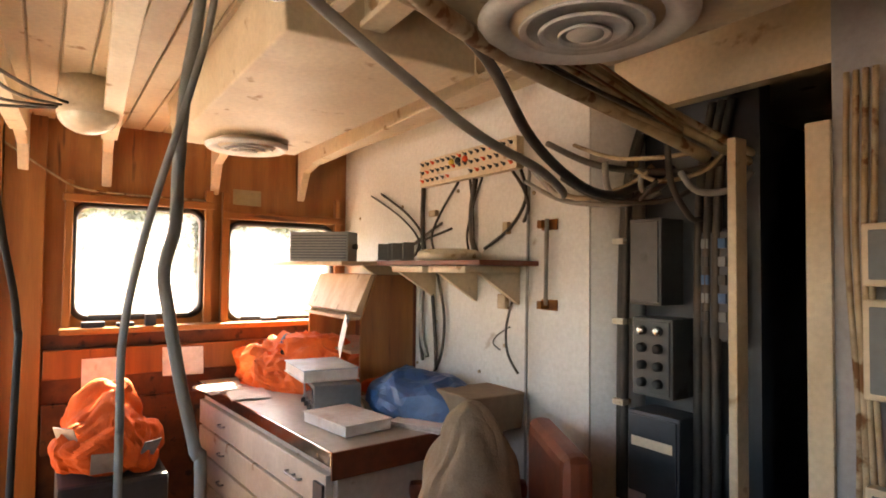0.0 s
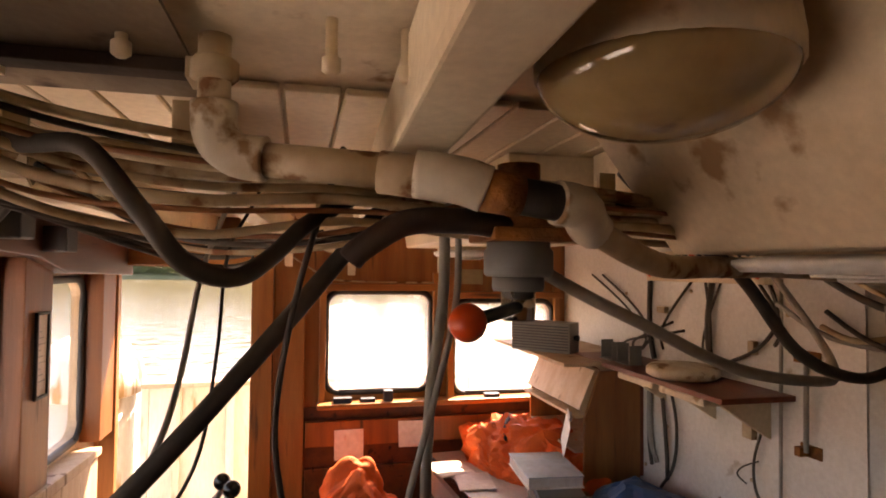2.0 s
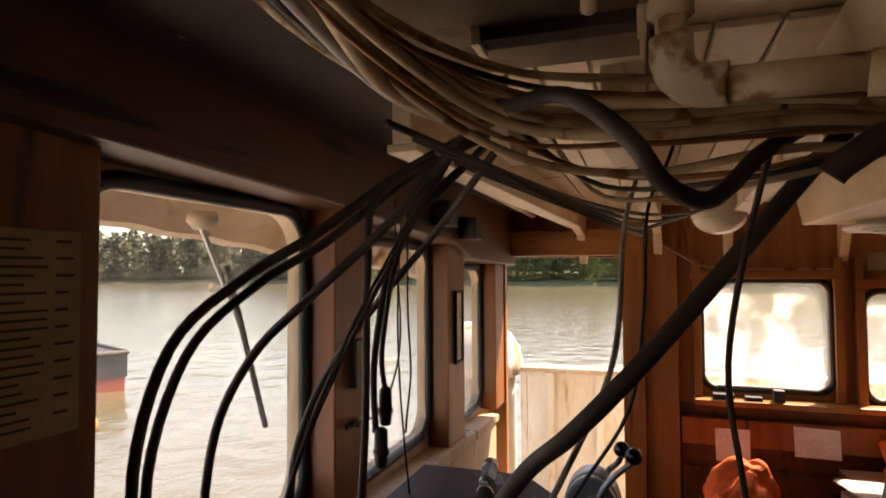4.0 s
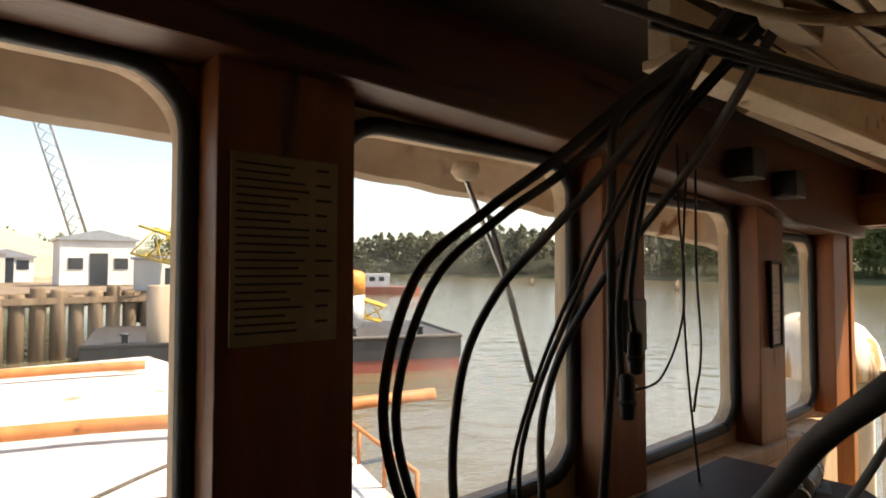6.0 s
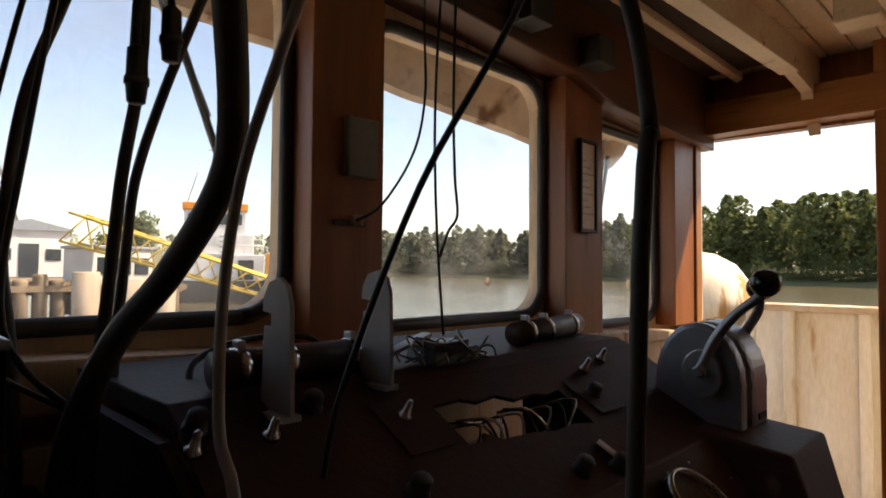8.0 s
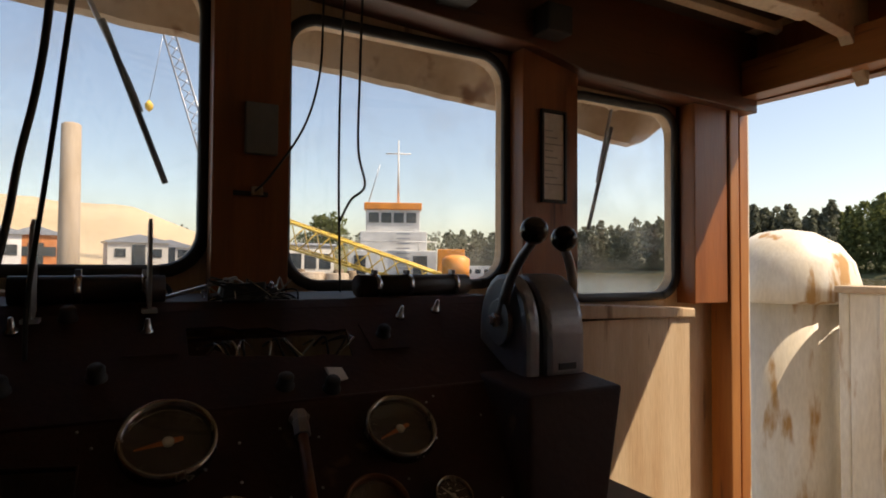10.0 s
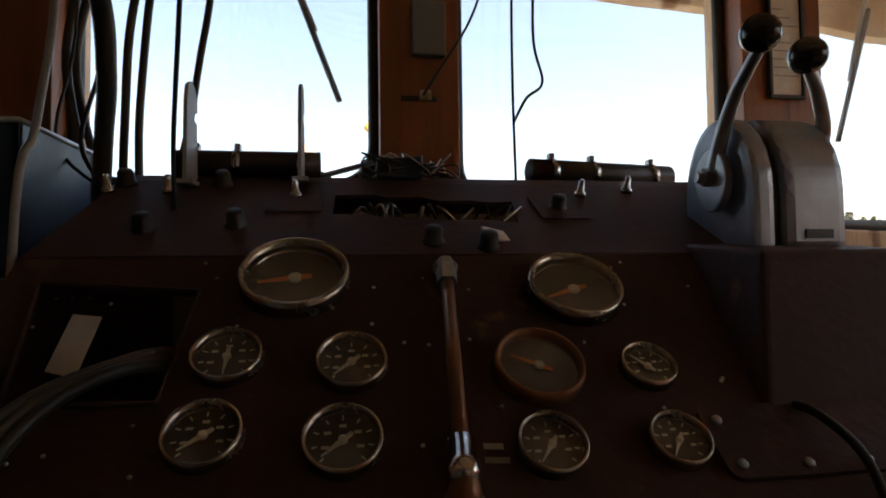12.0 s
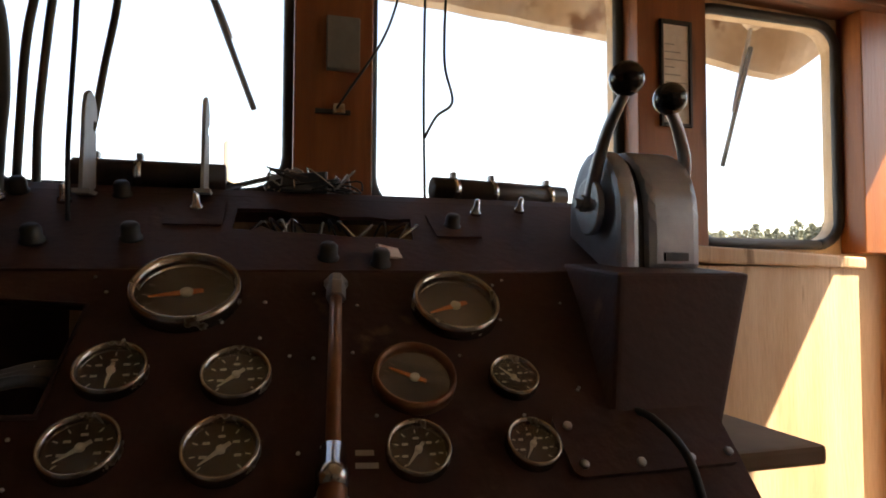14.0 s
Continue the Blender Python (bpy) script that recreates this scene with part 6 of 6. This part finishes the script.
bg.matrix_world = pose(0.70, -1.24, 0.921, 0, 0, 10)
tagged(bg, "crumpled blue plastic sheet on the chest", "plastic sheet")
cb = part("cardboard_box", skew_box((0.28, 0.50, -1.42, -1.18, 0.921), (0.27, 0.51, -1.43, -1.17, 1.06)), mat("cardboard", (0.30, 0.21, 0.13), 0.85, scale=6))
tagged(cb, "brown cardboard box at the chest corner", "box")
oj = part("life_jacket", fold(heap(0.46, 0.24, 0.24, 0.04, 6, 9, 5), 0.05, 9, 3, 0.0, (1, 0.5, 1)), ORANGE)
oj.matrix_world = pose(1.55, -1.04, 0.921, 0, 0, 25)
tagged(oj, "crumpled orange life jacket lying on the chest", "life jacket")
oj = part("jacket_strap", tube([(1.45, -0.88, 1.03), (1.55, -0.90, 1.13), (1.68, -0.98, 1.17), (1.80, -1.02, 1.08)], 0.012, BLACK, 6, "jacket_strap"), None)
tagged(oj, "black strap across the life jacket", "strap")
for k in (0, 1):
    cup = part("tumbler", lathe([(0.026, 0), (0.033, 0.13), (0.031, 0.13), (0.025, 0.006)], GAUGEGLASS, 16, "tumbler"), None)
    cup.location = (1.27 + 0.07 * k, -1.0 - 0.03 * k, 0.922)
    tagged(cup, "clear plastic tumbler standing on the chest", "cup", "tumblers on the chest")

# orange jacket draped over a low stand by the window side
sd = part("folding_stool", box(1.42, 1.78, -0.36, 0.06, 0.0, 0.62, 0.02), DARKGREY)
tagged(sd, "dark low stand under the orange jacket", "stand")
jk = thing("orange_jacket", "orange safety jacket with silver patches draped on a stand", "jacket", pose(1.58, -0.12, 0.621))
bm = bmesh.new()
bmesh.ops.create_icosphere(bm, subdivisions=5, radius=1)
for v in bm.verts:
    h = (v.co.z + 1) / 2
    w = 0.21 * (1 - h) ** 0.9 + 0.045
    v.co = Vector((v.co.x * w, v.co.y * (w * 1.2), h * 0.40))
    v.co += noise.noise_vector(v.co * 7 + Vector((3, 1, 0))) * 0.05 * (1 if v.co.z > 0.02 else 0)
    v.co.z = max(v.co.z, 0)
fold(bm, 0.035, 12, 5, 0.0)
part("cloth", bm, ORANGE, jk)
for x, y, z, tz in ((-0.20, 0.02, 0.09, 80), (-0.10, 0.15, 0.19, 40), (-0.13, -0.16, 0.10, 120)):
    part("patch", crumple(box(-0.045, 0.045, -0.002, 0.002, -0.05, 0.05, 0.001), 0.008, 20, 2), CAST, jk, "silver reflective patch").matrix_basis = pose(x, y, z, -25, 0, tz + 10)

# papers pinned to the side wall
for y, z, w, h, c, lab in ((-0.12, 0.99, 0.16, 0.165, PAPER, "stained white note pinned below the window"), (-0.50, 1.03, 0.20, 0.15, PAPER, "pinkish stained paper hanging below the ledge"), (-0.83, 1.885, 0.16, 0.085, OLDPAPER, "small faded card above the window")):
    x = 1.93 if z < 1.5 else 1.985
    pn = part("pinned_paper", crumple(box(x, x + 0.003, y - w / 2, y + w / 2, z - h / 2 if z < 1.5 else z, z + h / 2 if z < 1.5 else z + h, 0.001), 0.006, 12, y), c)
    tagged(pn, lab, "paper", "papers on the side wall")
for y, w, h in ((-0.08, 0.10, 0.028), (-0.22, 0.08, 0.02), (-0.335, 0.05, 0.06), (-0.95, 0.09, 0.02)):
    sl = part("ledge_clutter", box(1.90, 1.95, y - w / 2, y + w / 2, 1.226, 1.226 + h, 0.004), DARKGREY)
    tagged(sl, "small dark metal piece lying on the window ledge", "clutter", "clutter on the ledge")
cable("wall_wire", "thin pale wire sagging along the wall top", [(1.93, 0.30, 2.10), (1.95, 0.12, 1.98), (1.96, -0.02, 1.91), (1.96, -0.3, 1.895), (1.96, -0.6, 1.893)], 0.005, CABLE_CREAM, "wires on the side wall")

# shelf on the aft bulkhead
sh = thing("wall_shelf", "dark plank shelf on the aft bulkhead", "shelf")
part("plank", box(0.22, 1.30, -1.448, -1.16, 1.545, 1.565, 0.004), MAHOG, sh)
part("long_board", box(1.0, 1.97, -1.448, -0.98, 1.545, 1.562, 0.004), PLY, sh)
for x in (0.34, 0.62, 0.95, 1.25):
    part("bracket", prism([(-1.448, 1.39), (-1.448, 1.545), (-1.20, 1.545), (-1.22, 1.53), (-1.43, 1.40)], "x", x - 0.012, x + 0.012, 0.003), CREAM, sh)
for x in (0.45, 0.75):
    part("tray", box(x - 0.13, x + 0.13, -1.44, -1.17, 1.515, 1.543, 0.008), CREAM, sh)
cabm = thing("pigeonhole_cabinet", "wooden pigeonhole cabinet under the shelf", "cabinet")
part("back", box(1.12, 1.80, -1.447, -1.43, 1.0, 1.50), MAHOG, cabm)
for x in (1.12, 1.785):
    part("side", prism([(-1.43, 0.925), (-1.14, 0.925), (-1.14, 1.28), (-1.22, 1.50), (-1.43, 1.50)], "x", x, x + 0.018, 0.003), VARNISH, cabm)
part("sloped_front", prism([(-1.16, 1.30), (-1.12, 1.32), (-1.20, 1.50), (-1.24, 1.50)], "x", 1.14, 1.785), PLY, cabm)
for z in (1.02, 1.12, 1.28):
    part("board", box(1.14, 1.785, -1.43, -1.10, z, z + 0.014, 0.002), PLY, cabm)
cl = thing("hanging_papers", "curled papers hanging on a clip from the cabinet", "paper", pose(1.20, -1.06, 1.13, 12, -14, -20))
part("sheet", crumple(box(-0.09, 0.09, -0.004, 0.0, 0.0, 0.16, 0.001), 0.012, 14, 7), PAPER, cl)
part("clip", box(-0.03, 0.03, -0.01, 0.006, 0.155, 0.18, 0.003), STEEL, cl)
sp = thing("radio_speaker", "grey ribbed speaker box on the shelf", "speaker", pose(1.40, -1.06, 1.563, 0, 0, 42))
part("case", box(-0.16, 0.16, -0.06, 0.06, 0.0, 0.15, 0.006), GREYPAINT, sp)
for k in range(9):
    part("rib", box(-0.15, 0.15, 0.06, 0.063, 0.015 + 0.014 * k, 0.021 + 0.014 * k), DARKGREY, sp)
for s in (-1, 1):
    part("knob", lathe([(0.012, 0), (0.014, 0.012), (0.014, 0.022)], BLACK, 12, "knob"), None, sp).matrix_basis = pose(s * 0.16, 0, 0.075, 0, 90 * s, 0)
for x in (0.92, 1.06):
    mt = thing("mounting_bracket", "grey metal U bracket on the shelf", "bracket", pose(x, -1.25, 1.566), "U brackets on the shelf")
    part("base", box(-0.05, 0.05, -0.04, 0.04, 0, 0.006, 0.001), GREYPAINT, mt)
    for s in (-1, 1):
        part("ear", box(s * 0.05 - 0.003, s * 0.05 + 0.003, -0.03, 0.03, 0.006, 0.085, 0.001), GREYPAINT, mt)
pla = thing("round_antenna", "round off-white antenna disc lying on the shelf", "antenna", pose(0.60, -1.29, 1.566))
part("disc", lathe([(0.12, 0.0), (0.135, 0.01), (0.135, 0.032), (0.12, 0.044), (0.05, 0.05), (0.002, 0.05)], PVC, 32, "disc"), None, pla)

# breaker strip under the beam
sw = thing("switch_panel", "cream switch panel with rows of toggles and red lights", "switch panel", pose(0.66, -1.40, 1.93, 0, 0, 0))
part("plate", box(-0.36, 0.36, -0.04, 0.0, 0.0, 0.13, 0.005), CREAM, sw)
for r in range(3):
    for k in range(16):
        if 7 <= k <= 9 and r == 0:
            continue
        part("toggle", lathe([(0.008, 0), (0.008, 0.006), (0.004, 0.008), (0.003, 0.02)], (DARKGREY, STEEL, RED)[0 if (k + r) % 5 else 2], 8, "toggle"), None, sw).matrix_basis = pose(-0.33 + 0.044 * k, 0.0, 0.025 + 0.04 * r, -70, 0, 0)
for x, m in ((-0.02, RED), (0.035, BLACK), (0.085, YELLOW)):
    part("indicator", lathe([(0.016, 0), (0.016, 0.008), (0.010, 0.014)], m, 14, "indicator"), None, sw).matrix_basis = pose(x, 0.0, 0.085, -90, 0, 0)
part("label_strip", box(-0.05, 0.20, 0.0, 0.003, 0.015, 0.045), PAPER, sw)

# wires down the white bulkhead
AFTY = -1.44
for k, (x0, z0, x1, z1, sag, r) in enumerate(((1.05, 1.94, 1.02, 1.57, 0.0, 0.012), (0.62, 1.93, 0.60, 1.58, 0.02, 0.012), (0.66, 1.93, 0.64, 1.6, -0.03, 0.006), (0.57, 1.93, 0.66, 1.6, 0.03, 0.005), (1.5, 1.95, 1.12, 1.60, -0.2, 0.006), (1.62, 1.95, 1.15, 1.58, -0.22, 0.005),
                                             (0.75, 1.93, 0.95, 1.62, 0.06, 0.006), (0.88, 1.75, 1.2, 1.6, 0.06, 0.006), (0.80, 1.72, 1.28, 1.6, 0.09, 0.006), (0.33, 1.95, 0.55, 1.62, -0.12, 0.007), (0.37, 1.93, 0.30, 1.72, -0.06, 0.007), (0.98, 1.54, 0.92, 1.05, -0.03, 0.009), (0.93, 1.54, 0.97, 1.0, -0.10, 0.007),
                                             (1.02, 1.54, 1.0, 1.1, 0.03, 0.011), (1.05, 1.54, 1.04, 1.08, 0.0, 0.009), (0.27, 1.95, 0.27, 0.3, 0.0, 0.006), (0.36, 1.42, 0.33, 1.12, 0.04, 0.005), (0.38, 1.3, 0.44, 1.2, 0.05, 0.003))):
    pts = [(x0, AFTY, z0), (x0 * 0.7 + x1 * 0.3 + sag, AFTY + 0.01, z0 * 0.6 + z1 * 0.4), (x0 * 0.3 + x1 * 0.7 + sag, AFTY + 0.012, z0 * 0.25 + z1 * 0.75), (x1, AFTY, z1)]
    cable("bulkhead_wire", "dark wire running down the white bulkhead", pts, r, CABLE_GREY if k in (15, 13) else CABLE, "wires on the bulkhead")
for x, z in ((0.17, 1.40), (0.17, 1.70)):
    hk = thing("wall_bracket", "rusty metal hinge bracket on the bulkhead", "bracket", pose(x, -1.449, z), "rusty brackets on the bulkhead")
    part("plate", box(-0.05, 0.03, 0, 0.008, -0.02, 0.02, 0.002), RUST, hk)
    part("arm", box(-0.012, 0.012, 0.0, 0.05, -0.015, 0.015, 0.003), RUST, hk)
rod = part("hinge_rod", tube([(0.155, -1.42, 1.40), (0.15, -1.42, 1.72)], 0.008, CABLE_GREY, 8, "hinge_rod", 0), None)
tagged(rod, "grey rod between the brackets", "rod")
for x, z, w, h in ((0.42, 1.40, 0.05, 0.06), (0.40, 1.70, 0.03, 0.05), (0.95, 1.80, 0.06, 0.03)):
    hk = part("wall_fitting", box(x - w / 2, x + w / 2, -1.449, -1.425, z - h / 2, z + h / 2, 0.004), CABLE_CREAM)
    tagged(hk, "small painted fitting on the bulkhead", "fitting", "fittings on the bulkhead")
for k in range(10):
    b = part("bolt_head", lathe([(0.008, 0), (0.008, 0.006), (0.004, 0.009)], CABLE_CREAM, 8, "bolt_head"), None, bulkhead)
    b.matrix_basis = pose(0.25 + 0.17 * k % 1.6, -1.449, (1.83, 1.2, 1.05)[k % 3] + 0.02 * k % 0.09, -90, 0, 0)

# electrical gear in the recess
YR = Y_AFT - 0.16
for nm, lab, x0, x1, z0, z1, d, m in (("breaker_box", "tall grey breaker box in the recess", -0.29, -0.17, 1.42, 1.70, 0.12, SHADEGREY), ("meter_box", "grey box with rows of black knobs", -0.33, -0.18, 1.13, 1.38, 0.12, SHADEGREY),
                                      ("relay_box", "dark grey relay box with a pale strip", -0.36, -0.17, 0.82, 1.08, 0.13, DARKGREY), ("fuse_panel", "black fuse panel with blue switches", -0.50, -0.36, 1.32, 1.66, 0.05, DARKGREY)):
    e = thing(nm, lab, "electrical box", pose(0, YR, 0), "electrical boxes in the recess")
    part("case", box(x0, x1, 0, d, z0, z1, 0.005), m, e)
    part("door", box(x0 + 0.008, x1 - 0.008, d, d + 0.006, z0 + 0.01, z1 - 0.01, 0.003), m, e)
    if nm == "meter_box":
        for r in range(4):
            for k in range(2):
                part("knob", lathe([(0.016, 0), (0.014, 0.018), (0.006, 0.02)], BLACK if r else CHROME, 12, "knob"), None, e).matrix_basis = pose(x0 + 0.045 + 0.06 * k, d + 0.006, z1 - 0.04 - 0.055 * r, -90, 0, 0)
    if nm == "relay_box":
        part("strip", box(x0 + 0.02, x1 - 0.02, d + 0.006, d + 0.008, z1 - 0.11, z1 - 0.08), CREAM, e)
    if nm == "fuse_panel":
        for r in range(5):
            for k in range(2):
                part("switch", box(x0 + 0.03 + 0.055 * k, x0 + 0.055 + 0.055 * k, d + 0.006, d + 0.014, z1 - 0.06 - 0.055 * r, z1 - 0.03 - 0.055 * r, 0.002), (BLUE, GREYPAINT, BLACK)[(r + k) % 3], e)
for k, x in enumerate((-0.115, -0.13, -0.37, -0.40, -0.43)):
    cable("conduit", "dark vertical conduit beside the electrical boxes", [(x, YR + 0.05 + 0.05 * (k < 2), 0.01), (x, YR + 0.05 + 0.05 * (k < 2), 1.0), (x - 0.01, YR + 0.05 + 0.04 * (k < 2), 1.75), (x - 0.05, YR + 0.04, 2.05)], 0.014, CABLE, "conduits in the recess")
for z in (0.75, 1.08, 1.35, 1.62):
    b = part("conduit_strap", box(-0.145, -0.10, YR + 0.08, YR + 0.125, z, z + 0.02, 0.003), PVC)
    tagged(b, "pale strap round the conduit", "strap", "conduit straps")
for k in range(12):
    a = Vector((rng.uniform(-0.45, 0.25), -1.40, rng.uniform(1.80, 2.0)))
    b = Vector((rng.uniform(-0.55, -0.15), -1.55, rng.uniform(1.65, 1.95)))
    cable("recess_cable", "dusty cable bunched above the electrical boxes", [a, a.lerp(b, 0.4) + Vector((0, 0.05, -0.06)), a.lerp(b, 0.8) + Vector((0, 0.02, -0.05)), b], rng.uniform(0.006, 0.012), (CABLE, CABLE_CREAM, CABLE_GREY)[k % 3], "cables above the recess")

# aft doorway frame
for x0, x1, m, lab in ((-0.565, -0.54, CREAM, "narrow cream door jamb"), (-0.80, -0.742, CREAM, "chipped cream door jamb with exposed edges")):
    j = part("door_jamb", box(x0, x1, Y_AFT - 0.045, Y_AFT + 0.012, 0.0, 1.90, 0.004), m)
    tagged(j, lab, "door frame", "aft door frame", "structure")
lk = part("door_latch", box(-0.538, -0.525, Y_AFT - 0.03, Y_AFT + 0.0, 0.93, 1.08, 0.003), DARKGREY)
tagged(lk, "dark latch plate on the jamb", "latch")
for k in range(4):
    cable("wall_conduit", "pale cable running down beside the aft door", [(-0.84 - 0.02 * k, -1.43, 2.0), (-0.84 - 0.018 * k, -1.42, 1.6), (-0.86 - 0.01 * k, -1.42, 1.2 + 0.05 * k), (-0.85 - 0.02 * k, -1.43, 0.9)], 0.007, CABLE_CREAM, "cables beside the aft door")
for z0, z1, lab in ((1.50, 1.64, "cream switch box beside the aft door"), (0.86, 1.06, "grey wall telephone box beside the aft door"), (1.25, 1.47, "white panel beside the aft door")):
    b = thing("wall_box", lab, "wall box", pose(-0.93, -1.449, z0), "boxes beside the aft door")
    part("case", box(-0.07, 0.05, 0, 0.06, 0, z1 - z0, 0.006), CREAM, b)
    part("face", box(-0.055, 0.035, 0.06, 0.065, 0.015, z1 - z0 - 0.015, 0.003), GREYPAINT, b)

# helm seat with a coat, before the bulkhead
hs = thing("helm_chair", "red-brown vinyl helm chair with a tan coat over it", "chair", pose(0.02, -1.0, 0, 0, 0, -30))
part("pedestal", lathe([(0.24, 0), (0.22, 0.03), (0.05, 0.06), (0.05, 0.48)], STEEL, 20, "pedestal"), None, hs)
part("seat", box(-0.25, 0.25, -0.25, 0.25, 0.48, 0.60, 0.04, 3), LEATHER, hs)
part("backrest", box(-0.24, 0.24, -0.30, -0.21, 0.58, 1.02, 0.045, 3), LEATHER, hs)
for s in (-1, 1):
    part("armrest", box(s * 0.28 - 0.03, s * 0.28 + 0.03, -0.22, 0.2, 0.72, 0.78, 0.02), LEATHER, hs)
ct = bmesh.new()
bmesh.ops.create_icosphere(ct, subdivisions=5, radius=1)
for v in ct.verts:
    h = (v.co.z + 1) / 2
    w = 0.13 + 0.15 * (1 - h) ** 1.1
    v.co = Vector((v.co.x * w, v.co.y * w * 0.75, 0.605 + h * 0.53))
    v.co += noise.noise_vector(v.co * 7 + Vector((5, 2, 0))) * 0.025
    v.co.z = max(v.co.z, 0.603)
fold(ct, 0.03, 9, 2, 0.603)
coat = part("coat", ct, TAN)
coat.matrix_world = pose(0.02, -0.98, 0.0, 0, 0, -30)
tagged(coat, "tan canvas coat draped over the helm chair", "coat")
